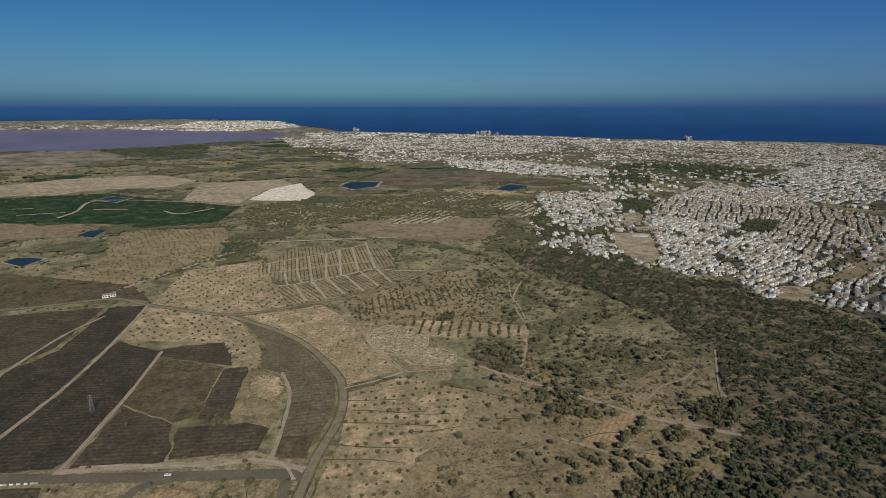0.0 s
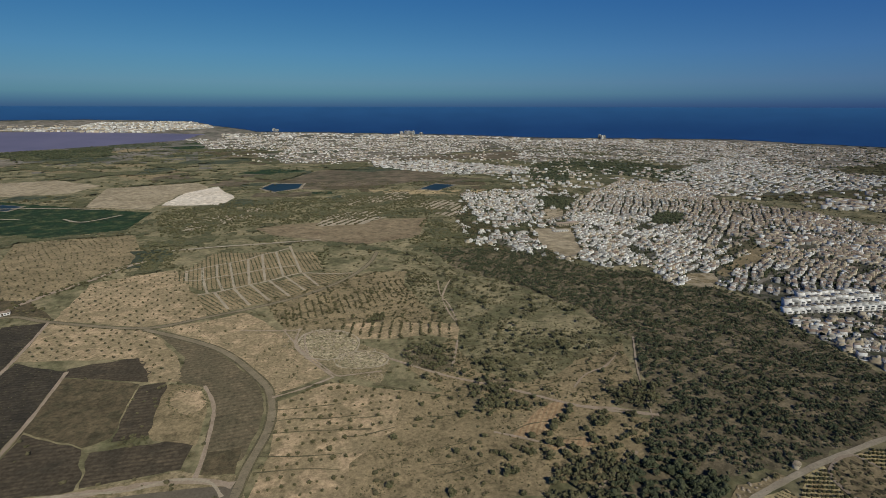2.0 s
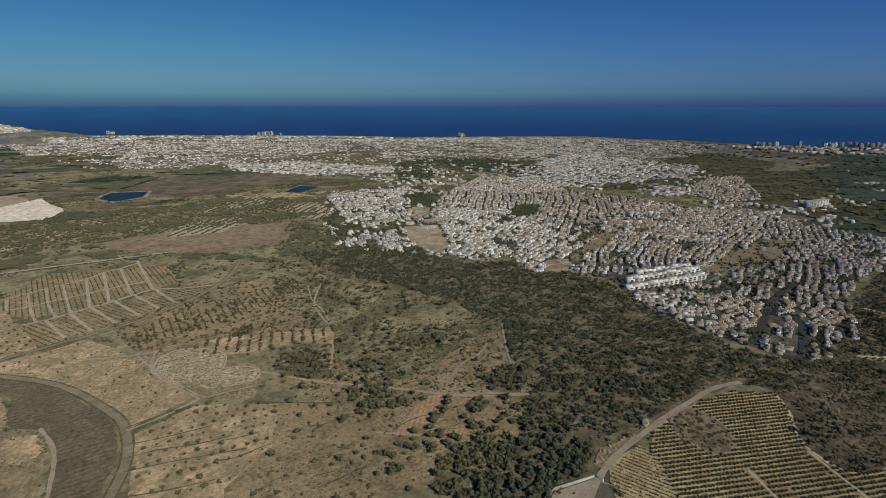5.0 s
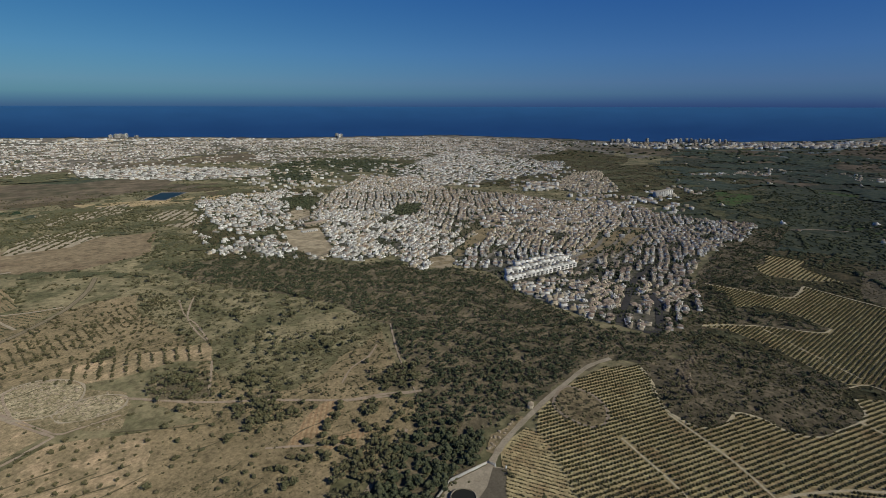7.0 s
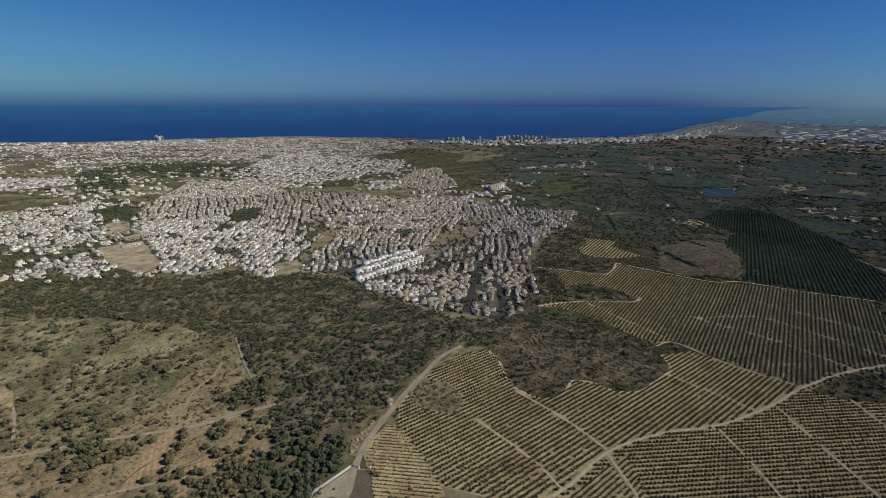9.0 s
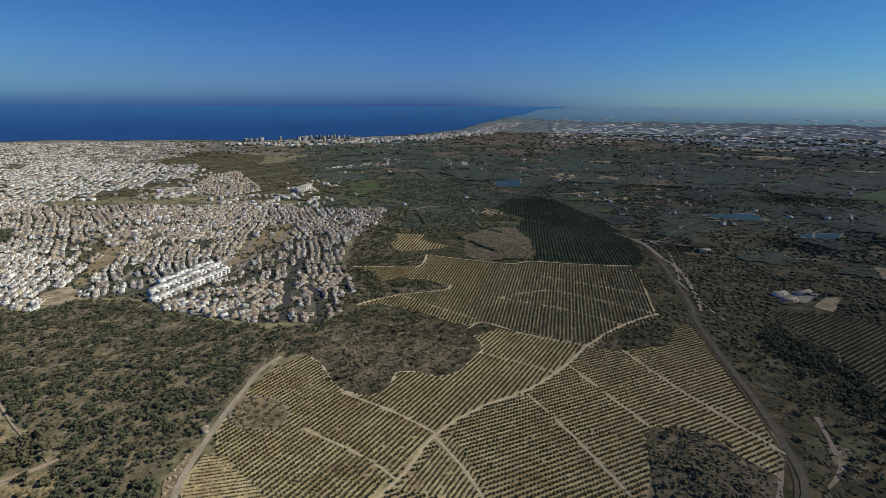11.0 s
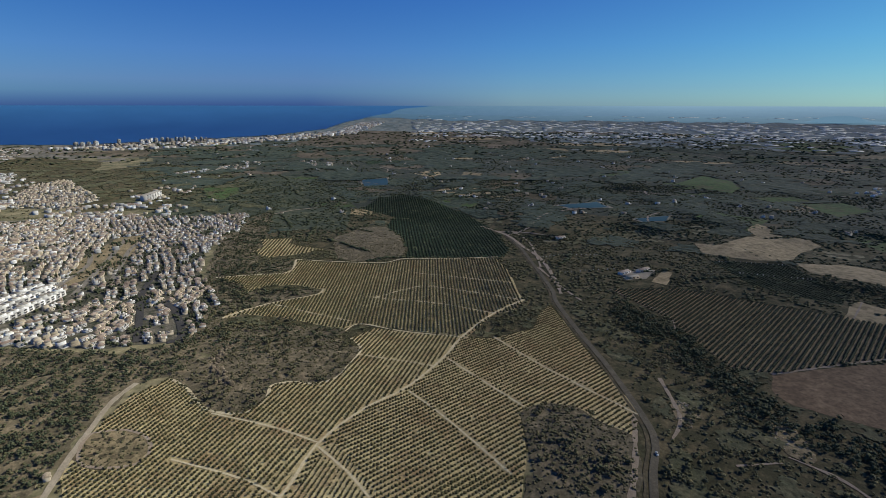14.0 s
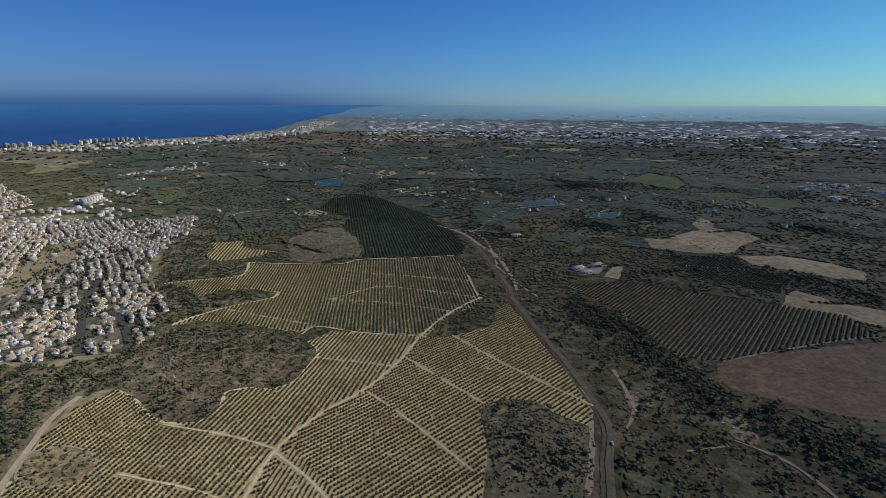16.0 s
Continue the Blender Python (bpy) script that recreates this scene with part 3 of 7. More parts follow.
PATH_H = [(130, 277), (158, 300), (193, 327)]
PATH_I = [(359, -230), (337, -252), (314, -261), (292, -264)]
PATH_J = [(829, -95), (730, -120), (683, -136)]
PATH_K = [(1079, -51), (1059, -76), (976, -96), (829, -99)]
PATH_L = [(346, -187), (352, -222)]
PATH_M = [(489, -283), (519, -377), (541, -454), (548, -498)]
PATH_N = [(730, -185), (671, -217), (631, -234), (594, -228)]
PATH_O = [(639, -453), (669, -478), (703, -505)]
PATH_P = [(705, 523), (638, 413), (621, 349)]
PATH_Q = [(4373, 849), (4848, 816), (5290, 810)]
PATH_R = [(97, 752), (93, 691), (99, 648), (100, 598)]
PATH_S = [(-152, 601), (-96, 592), (-84, 597)]
PLOT_L1 = [(-288, 844), (-266, 864), (-230, 889), (-205, 907), (-187, 934), (-166, 950), (-145, 975)]
PLOT_L2 = [(-270, 798), (-250, 801), (-230, 813), (-189, 832), (-168, 844), (-120, 861)]
PLOT_L3 = [(-236, 733), (-216, 740), (-193, 756), (-173, 770), (-150, 784), (-130, 801), (-105, 816), (-63, 807), (-28, 807)]
PLOT_V1 = [(-283, 841), (-271, 798)]
PLOT_V2 = [(-266, 864), (-249, 801)]
PLOT_V3 = [(-248, 882), (-231, 810)]
PLOT_V4 = [(-230, 889), (-210, 816)]
PLOT_V5 = [(-205, 907), (-176, 772)]
PLOT_V6 = [(-187, 934), (-156, 784)]
PLOT_V7 = [(-166, 950), (-132, 801)]
PLOT_V8 = [(-147, 988), (-108, 819)]
PLOT_V9 = [(-247, 798), (-225, 738)]
PLOT_V10 = [(-230, 807), (-206, 745)]
PLOT_V11 = [(-210, 816), (-193, 756)]
PLOT_W1 = [(-216, 740), (-182, 672)]
PLOT_W2 = [(-193, 753), (-158, 683)]
PLOT_W3 = [(-173, 767), (-135, 697)]
PLOT_W4 = [(-150, 784), (-112, 713)]
PLOT_W5 = [(-129, 801), (-93, 733)]
PLOT_W6 = [(-105, 816), (-76, 751)]
STONY_A = [(432, -169), (436, -187), (408, -186), (391, -172), (404, -165)]
STONY_B = [(407, -242), (403, -254), (363, -252), (349, -242), (363, -232), (386, -232)]
STONY_C = [(473, 270), (500, 274), (465, 247), (433, 236)]
STONY_D = [(244, 282), (263, 284), (279, 292), (282, 285), (252, 272), (229, 258), (227, 268)]
BARE_RIGHT = [(512, -135), (492, -164), (457, -173), (437, -148), (480, -133)]
ROUND_YARD = [(351, 301), (357, 279), (350, 257), (334, 243), (319, 242), (312, 257), (314, 282), (334, 298)]
TOWERS_A = [(3238, 2524), (3238, 2481), (3282, 2471), (3327, 2457), (3625, 2311), (3626, 2275), (3680, 2271), (3736, 2259), (3737, 2222), (3738, 2192), (3796, 2190), (3796, 2160), (3856, 2162), (3856, 2130), (3857, 2080), (3858, 2037)]
TOWERS_B = [(3240, 2341), (3241, 2315), (3241, 2289), (3285, 2292), (3285, 2266), (3285, 2239), (3330, 2242), (3331, 2215)]
TOWERS_C = [(-940, 5817), (-905, 5818), (321, 5120), (358, 5121), (400, 5122), (432, 5122), (1889, 4266), (1925, 4266), (486, 4920)]
TOWERS_D = [(361, 5152), (387, 5135), (1868, 4174), (3598, 2280), (3499, 2420), (3508, 2266)]
COAST_STRIP = [(3861, 1909), (4269, 1628), (4963, 1382), (8252, 1823), (8554, 1497), (5403, 1171), (3871, 1399), (3531, 1712)]
COAST_STRIP_B = [(2960, 2556), (3312, 2274), (3874, 1937), (4539, 1610), (5592, 1357), (4950, 1094), (3592, 1530), (2941, 2022)]
LANE_B1 = [(674, 148), (667, 113), (657, 53), (628, -20)]
LANE_B2 = [(674, 137), (707, 103), (724, 74), (704, 9), (677, -59)]
LANE_B3 = [(785, 97), (768, 27), (749, -48)]
STREET_A = [(495, 931), (569, 958), (662, 1014)]
STREET_B = [(565, 820), (699, 916), (800, 960), (909, 958)]
STREET_C = [(544, 668), (620, 713), (683, 743)]
STREET_D = [(645, 546), (799, 608), (961, 680)]
STREET_E = [(768, 1141), (821, 1051), (893, 943), (957, 848)]
STREET_F = [(702, 531), (799, 579), (900, 627), (980, 638), (999, 616)]
STREET_G = [(360, 1098), (443, 1185), (547, 1243)]
STREET_H = [(514, 370), (592, 416), (660, 457), (757, 496)]
STREET_I = [(516, 337), (534, 330), (607, 380), (637, 413)]
STREET_J = [(914, 1265), (1044, 1215), (1083, 1065), (1106, 982)]
STREET_K = [(681, 596), (783, 626), (858, 676)]
SUBURB_WIDE = [(380, 2297), (987, 2219), (1893, 1730), (1280, 931), (917, 1601), (515, 1574)]
COAST_ZONE = [(-1421, 4528), (526, 4397), (1801, 4193), (2916, 3448), (1912, 2238), (503, 2227), (-495, 2576)]
WIDE_RIGHT = [(1188, 1078), (1350, 907), (1291, 736), (1113, 728), (1078, 881)]
SCHOOL = [(400, 1090), (451, 1104)]
SCHOOL_B = [(376, 1042), (407, 1045)]
BIG_WHITE = [(1363, 898), (1443, 905)]
PYLON = [(-297, 405), (-297, 405)]
FARM = [(803, -216), (815, -232)]
FARM_B = [(-460, 685), (-446, 692)]
HEAP = [(-196, 299), (-161, 299)]
POLE = [(-130, 302), (-130, 302)]
POSTS_A = [(889, -105), (907, -145), (911, -203)]
POSTS_B = [(804, -133), (822, -180), (828, -213)]
POSTS_C = [(884, -397), (877, -452), (869, -495)]
POSTS_D = [(821, -402), (808, -446), (796, -493)]
YARD_WALL = [(161, 244), (186, 257), (219, 257), (222, 252)]
YARD_FLOOR = [(160, 242), (186, 255), (219, 256), (221, 251), (226, 245), (197, 212)]
YARD_DARK = [(219, 251), (226, 244), (197, 212), (179, 226), (203, 238)]
TANK = [(182, 237), (190, 231)]
SHED = [(295, 294), (300, 295)]
BANK_A = [(-85, 404), (-65, 406), (-38, 403), (-14, 405)]
BANK_B = [(-86, 387), (-58, 387), (-29, 385), (-4, 383)]
BANK_C = [(-88, 359), (-59, 355), (-26, 354)]
BANK_D = [(-86, 340), (-54, 340), (-28, 336)]
BANK_E = [(-87, 422), (-62, 422), (-30, 425)]
BANK_F = [(-2, 456), (37, 436), (66, 424)]
BANK_G = [(-92, 448), (-70, 457), (-46, 465)]
BANK_H = [(-119, 753), (-59, 760), (-1, 787), (72, 861)]
BANK_I = [(-80, 604), (-37, 615), (11, 620), (81, 614)]
BANK_J = [(141, 507), (206, 485), (258, 483)]
PLOUGHED_F = [(-216, 481), (-193, 486), (-182, 431), (-176, 397), (-202, 392), (-204, 399)]
BUSH_PATCH = [(-203, 385), (-205, 397), (-180, 401), (-172, 388), (-185, 384)]
YARD_TRACK = [(-274, 325), (-235, 330), (-185, 334), (-133, 338), (-98, 329)]
EDGE_A = [(439, 289), (426, 267), (399, 240), (388, 222), (386, 198), (396, 188), (416, 185), (433, 188), (442, 171), (440, 150), (453, 133), (483, 126), (518, 124), (542, 140)]
CITRUS_TRI = [(281, 124), (357, 108), (289, 58)]
STRIP_PLOT = [(239, 267), (273, 275), (275, 259), (253, 212), (238, 186), (200, 213)]
BOTTOM_PLOTS = [(-313, 299), (-298, 308), (-272, 309), (-261, 289), (-304, 288)]
FALLOW_B = [(-130, 368), (-102, 373), (-99, 342), (-123, 342)]
FRINGE_A = [(617, 360), (662, 339), (690, 298), (703, 220), (659, 235), (624, 270), (580, 302), (564, 283), (574, 219), (563, 153), (531, 149), (495, 202), (487, 252), (496, 292), (518, 330)]
FRINGE_B = [(798, 407), (839, 307), (769, 285), (741, 320), (734, 360), (687, 306), (640, 351), (713, 404)]
TAN_B = [(98, 450), (167, 399), (227, 365), (199, 323), (171, 307), (145, 294), (123, 302), (102, 355), (87, 391)]
FRINGE_C = [(678, 381), (812, 439), (1130, 552), (1254, 498), (961, 406), (810, 355), (670, 333), (653, 348)]
FRINGE_D = [(1624, 1390), (1987, 1502), (2295, 1403), (2137, 1067), (1606, 655), (1246, 489), (1157, 552), (1253, 691), (1246, 859), (1213, 993)]
QUARRY_RING = [(-180, 449), (-180, 465), (-171, 470), (-156, 463), (-147, 447), (-147, 430), (-157, 424), (-171, 434)]
RUIN_RING_A = [(-83, 549), (-78, 578), (-56, 590), (-30, 578), (-16, 555), (-22, 524), (-44, 512), (-69, 522)]
RUIN_RING_B = [(-41, 511), (-28, 524), (-4, 526), (14, 511), (8, 492), (-15, 488), (-35, 495)]
FRINGE_E = [(1881, 3180), (2348, 3353), (2626, 2603), (2371, 1736), (1434, 1123), (1350, 1291), (1143, 1294), (1042, 1526), (1028, 1775)]
MOUND_E = [(326, -36), (327, -83), (307, -109), (286, -105), (285, -29)]
CITRUS_F = [(284, 37), (315, 22), (325, -3), (322, -34), (285, -28)]
TOWN_GAP = [(280, 1611), (418, 1640), (583, 1667), (607, 1473), (478, 1202), (423, 1022), (361, 830), (320, 828), (262, 885), (181, 949), (193, 1180)]
RAVINE_WOOD = [(694, -185), (640, -208), (586, -232), (504, -244), (462, -259), (421, -264), (394, -297), (344, -336), (302, -302), (325, -285), (352, -270), (374, -252), (390, -228), (426, -216), (492, -204), (546, -180), (641, -165)]
HEDGE_WOOD = [(820, -521), (767, -545), (703, -575), (669, -602), (638, -576), (673, -538), (720, -507), (773, -489)]
ROCK_EDGE = [(511, 265), (490, 264), (467, 257), (445, 242), (432, 229)]
CROP_PATH_A = [(-886, 1208), (-895, 1289), (-944, 1434), (-825, 1452), (-662, 1417)]
CROP_PATH_B = [(-1076, 1318), (-1025, 1326)]
CROP_PATH_C = [(-867, 1312), (-784, 1312)]
CROP_PATH_D = [(-1002, 1240), (-913, 1275)]
CROP_PATH_E = [(-685, 1298), (-627, 1262), (-576, 1336)]
GULLY_TRACK = [(-459, 694), (-442, 756), (-410, 822), (-387, 889), (-366, 918)]
BLUE_PLOT = [(-422, 987), (-361, 996), (-340, 946), (-344, 889), (-383, 878), (-397, 942)]
RIDGE_TRACK = [(-350, 979), (-285, 997), (-201, 1011), (-94, 1030)]
ROWS_A = [(-117, 1156), (-95, 1293), (23, 1331), (41, 1238), (-18, 1162)]
ROWS_B = [(-58, 1403), (-73, 1553), (27, 1596), (113, 1618), (122, 1514), (24, 1439)]
ROWS_C = [(-388, 1149), (-384, 1263), (-327, 1369), (-260, 1402), (-246, 1322), (-297, 1237), (-342, 1161)]
ROWS_D = [(130, 1421), (227, 1467), (249, 1324), (190, 1212), (140, 1294)]
ORANGE_B = [(128, 346), (139, 352), (164, 350), (170, 342), (149, 334), (131, 336)]
TUFT_SLOPE = [(-19, 357), (37, 357), (75, 350), (113, 337), (114, 301), (43, 297), (-23, 297)]
ROAD_EDGE_A = [(-260, 331), (-233, 333), (-196, 333), (-164, 333), (-142, 340), (-116, 335), (-103, 318)]
LANE_B4 = [(638, 265), (612, 207), (589, 151)]
ARM_EDGE = [(739, 392), (754, 350), (770, 298), (795, 293), (841, 304)]
LANE_AB = [(561, 151), (582, 138), (565, 85), (553, 11)]
BARE_TOP = [(436, 1283), (489, 1293), (441, 1163), (392, 1166)]
BARE_EDGE = [(456, 695), (491, 736), (527, 729), (509, 694), (473, 661)]
GREEN_STRIP = [(577, 812), (723, 919), (886, 1051), (879, 1017), (712, 877), (569, 786)]
PARK_TREES = [(646, 1158), (731, 1218), (739, 1161), (673, 1070), (617, 1067)]
PARK_TREES_B = [(482, 1475), (555, 1472), (525, 1337), (483, 1269), (448, 1312)]
VALLEY_ROAD_A = [(1122, -4), (1044, -55), (955, -81), (879, -104), (770, -113), (706, -113)]
VALLEY_ROAD_B = [(1079, -39), (1069, -102), (1039, -150)]
VALLEY_ROAD_C = [(1044, -55), (1111, -100), (1279, -162), (1354, -273)]
FARM_YARD = [(803, -216), (834, -251), (828, -277), (783, -250), (774, -217)]
FARM_PLOT = [(827, -286), (815, -300), (755, -271), (769, -254)]
TILLED_G = [(-267, 330), (-272, 381), (-275, 412), (-220, 386), (-205, 350), (-203, 338), (-238, 334)]
LAWN_D = [(1553, -751), (1574, -887), (1502, -897), (1483, -775)]
FARM_C = [(818, -248), (831, -266)]
FARM_D = [(783, -222), (788, -239)]
FARM_E = [(1029, -149), (1034, -166)]
BARRIERS = [(-301, 312), (-278, 314)]
CAR_SPOT = [(-192, 322), (-191, 322)]
ROAD_CAR = [(355, -134), (357, -134)]
ROAD_VERGE = [(-323, 324), (-267, 330), (-203, 337), (-139, 350), (-122, 342), (-99, 341), (-87, 318), (-88, 296), (-304, 296)]

# ---- the lie of the land ----
NEAR, RIM = 2700.0, 4750.0
SPREAD = 1.25
BUMPS = [  # x, y, half width, height
    (352, 172, 36, 8), (392, 128, 30, 5), (264, 216, 16, 2.5), (292, -66, 34, 6), (785, 160, 60, 11),
    (330, 300, 90, 12), (200, 420, 120, 8), (1180, 980, 120, 12), (620, 260, 60, 6), (1000, 60, 260, -8),
    (980, -420, 180, 14), (640, -260, 60, 6), (900, -120, 70, 12), (1350, 60, 160, 18), (1500, -420, 220, 20),
    (-150, 700, 200, 6), (-420, 760, 150, 8), (430, -190, 50, -6),
]


def land(x, y):
    """Height of the ground, for arrays or numbers."""
    z = 0.0
    for bx, by, s, h in BUMPS:
        bx, by, s, h = bx * SPREAD, by * SPREAD, s * SPREAD, h * SPREAD
        z = z + h * np.exp(-((x - bx) ** 2 + (y - by) ** 2) / (2 * s * s))
    # rolling country to the south-east
    x, y = np.asarray(x, float), np.asarray(y, float)
    d, q = np.hypot(x, y), np.degrees(np.arctan2(x, y))
    near = np.clip((d - 620) / 500, 0, 1) * np.clip((q - 62) / 14, 0, 1) * np.clip((d - 1000 + 14 * (q - 80)) / 260, 0, 1)
    u, v = x + 90 * np.sin(y / 310 + 1), y + 90 * np.sin(x / 270)
    waves = np.sin(u / 118 + v / 190 + 0.6) * np.sin(v / 104 - u / 240) + 0.55 * np.sin(u / 61 - v / 83 + 2) * np.sin(v / 57 + u / 130)
    return z + near * waves * np.clip(8500 / (d + 1), 0, 9) * np.clip((2600 - d) / 500, 0, 1)


def lay(x, y, up=0.0):
    """Points of the plan on the land: beyond NEAR the plain closes up towards the horizon. Returns N x 3 and the scale there."""
    x, y = np.asarray(x, float), np.asarray(y, float)
    r = np.hypot(x, y) + 1e-9
    rr = np.where(r > NEAR, NEAR + (RIM - NEAR) * (1 - NEAR / r), r)
    s = rr / r * (1 - land(x, y) / EYE)
    z = EYE * (1 - s) + up
    return np.stack([x * s, y * s, z], -1), s


def mesh_object(name, verts, faces, materials, index=None, smooth=False, parent=None):
    """faces: an array of triangles, or of quads."""
    me = bpy.data.meshes.new(name)
    verts, faces = np.asarray(verts, np.float32), np.asarray(faces, np.int32)
    k = faces.shape[1]
    me.vertices.add(len(verts))
    me.vertices.foreach_set("co", verts.ravel())
    me.loops.add(faces.size)
    me.loops.foreach_set("vertex_index", faces.ravel())
    me.polygons.add(len(faces))
    me.polygons.foreach_set("loop_start", np.arange(0, faces.size, k, dtype=np.int32))
    for m in materials if isinstance(materials, (list, tuple)) else [materials]:
        me.materials.append(m)
    if index is not None:
        me.polygons.foreach_set("material_index", np.asarray(index, np.int32))
    if smooth:
        me.polygons.foreach_set("use_smooth", np.ones(len(faces), bool))
    me.update(calc_edges=True)
    me.validate()
    ob = new(name, me)
    if parent:
        ob.parent = parent
    return ob


def inside(poly, x, y):
    p = np.asarray(poly, float)
    hit = np.zeros(np.shape(x), bool)
    j = len(p) - 1
    for i in range(len(p)):
        (xi, yi), (xj, yj) = p[i], p[j]
        if yi != yj:
            hit ^= ((yi > y) != (yj > y)) & (x < (xj - xi) * (y - yi) / (yj - yi) + xi)
        j = i
    return hit


def outline(poly, step, rough):
    """The edge of a field, with small irregularities."""
    out = []
    for i, a in enumerate(poly):
        b = poly[(i + 1) % len(poly)]
        n = max(1, int(math.hypot(b[0] - a[0], b[1] - a[1]) / step))
        for k in range(n):
            f = k / n
            x, y = a[0] + (b[0] - a[0]) * f, a[1] + (b[1] - a[1]) * f
            q = Vector((x / (step * 2.5), y / (step * 2.5), 3.0))
            out.append((x + rough * noise.noise(q), y + rough * noise.noise(q + Vector((7, 5, 1)))))
    return out


def thick(x, y):
    """Top layers lie a little thicker where the land is far and coarse."""
    return np.clip(np.hypot(x, y) / 600, 1.0, 2.6)


def field(name, poly, material, label, category="field", up=0.35, rough=2.5, step=None):
    p = np.asarray(poly, float)
    far = max(1.0, float(np.hypot(*p.mean(0))) / 500)
    size = max(np.ptp(p[:, 0]), np.ptp(p[:, 1]))
    edge = outline(poly, 6 * far, rough * far)
    step = step or max(9 * far, size / 45)
    gx, gy = np.meshgrid(np.arange(p[:, 0].min(), p[:, 0].max(), step), np.arange(p[:, 1].min(), p[:, 1].max(), step))
    gx, gy = gx.ravel(), gy.ravel()
    keep = inside(poly, gx, gy)
    pts = [Vector(q) for q in edge] + [Vector(q) for q in zip(gx[keep], gy[keep])]
    got = geometry.delaunay_2d_cdt(pts, [], [list(range(len(edge)))], 1, 1e-4)
    xy = np.array([tuple(v) for v in got[0]])
    tri = [t for t in got[2] if len(t) == 3]
    v, _ = lay(xy[:, 0], xy[:, 1], (0.5 * up + 0.05) * thick(xy[:, 0], xy[:, 1]))
    ob = mesh_object(name, v, tri, material, smooth=True)
    return tagged(ob, label, category, kind="structure")


def spline(pts, step):
    out = []
    n = len(pts)
    for i in range(n - 1):
        a, b, c, e = (np.array(pts[max(0, min(n - 1, i + k))], float) for k in (-1, 0, 1, 2))
        m = max(2, int(np.hypot(*(c - b)) / step))
        for k in range(m):
            t = k / m
            out.append(0.5 * (2 * b + (c - a) * t + (2 * a - 5 * b + 4 * c - e) * t * t + (3 * b - a - 3 * c + e) * t ** 3))
    out.append(np.array(pts[-1], float))
    return np.array(out)


def strip(name, pts, width, material, label, category="road", up=0.7, rough=0.25, offset=0.0, kind="structure"):
    """A road or track laid on the land along a smooth line."""
    c = spline(pts, 4.0)
    t = np.gradient(c, axis=0)
    t /= np.hypot(t[:, 0], t[:, 1])[:, None] + 1e-9
    side = np.stack([-t[:, 1], t[:, 0]], 1)
    w = np.array([1 + rough * noise.noise(Vector((p[0] / 9, p[1] / 9, width))) for p in c]) * width * 0.6
    cols = []
    for f in (-1, -0.5, 0, 0.5, 1):
        q = c + side * (w[:, None] * f + offset * 1.2)
        cols.append(lay(q[:, 0], q[:, 1], (0.5 * up + 0.22) * thick(q[:, 0], q[:, 1]))[0])
    v = np.stack(cols, 1).reshape(-1, 3)
    n = len(c)
    f = [(i * 5 + k, (i + 1) * 5 + k, (i + 1) * 5 + k + 1, i * 5 + k + 1) for i in range(n - 1) for k in range(4)]
    return tagged(mesh_object(name, v, np.array(f)[:, ::-1], material, smooth=True), label, category, kind=kind)


# ground: one sheet to the horizon
rings = np.concatenate([np.arange(0, 1000, 10.0), 1000 * 1.03 ** np.arange(0, 108), [24000, 30000, 45000, 80000, 200000]])
spokes = 330
az = np.linspace(0, 2 * math.pi, spokes, endpoint=False)
R, A = np.meshgrid(rings, az, indexing="ij")
gv, _ = lay((R * np.sin(A)).ravel(), (R * np.cos(A)).ravel())
ii, jj = np.meshgrid(np.arange(len(rings) - 1), np.arange(spokes), indexing="ij")
j2 = (jj + 1) % spokes
gf = np.stack([ii * spokes + jj, ii * spokes + j2, (ii + 1) * spokes + j2, (ii + 1) * spokes + jj], -1).reshape(-1, 4)[:, ::-1]
WOODLAND = [(530, 306), (700, 362), (875, 425), (1200, 550), (1410, 700), (1625, 1000), (2125, 1437), (2875, 1812), (5000, 2300), (16000, 3000)]
WOODLAND += [(400000 * math.sin(q), 400000 * math.cos(q)) for q in np.radians(np.linspace(82, 170, 30))] + [(75, -375), (250, -112), (375, -25), (425, 75), (506, 125)]
mid_r, mid_a = rings[ii] * 0.5 + rings[ii + 1] * 0.5, az[jj]
wild = np.array([(30 + 0.03 * math.hypot(x, y)) * noise.noise(Vector((x / 60, y / 60, 0))) for x, y in zip((mid_r * np.sin(mid_a)).ravel(), (mid_r * np.cos(mid_a)).ravel())])
wooded = inside(WOODLAND, (mid_r * np.sin(mid_a)).ravel() + wild, (mid_r * np.cos(mid_a)).ravel() + wild[::-1])
# beyond about 3900 m the wooded plain takes the haze-tinted colour
tagged(mesh_object("ground", gv, gf, [M_GROUND, M_WOODFLOOR, M_HAZEPLAIN, M_COASTPLAIN], np.where(~wooded & (mid_r.ravel() + 9 * wild > 3000), 3, (wooded & (mid_r.ravel() > 1250)).astype(int) * (1 + (mid_r.ravel() + 12 * wild > 3900))), smooth=True), "dry tan and olive scrubland reaching to the horizon", "ground", kind="structure")

WOODLAND_NEAR = [(530, 306), (700, 362), (875, 425), (1180, 545)] + [(1300 * math.sin(q), 1300 * math.cos(q)) for q in np.radians(np.linspace(66, 150, 24))] + [(75, -375), (250, -112), (375, -25), (425, 75), (506, 125)]
field("woodland_floor", WOODLAND_NEAR, M_BROWNSCRUB, "olive-brown wooded hill country with scrub and clearings", "woodland", 0.12, 9, 12.0)

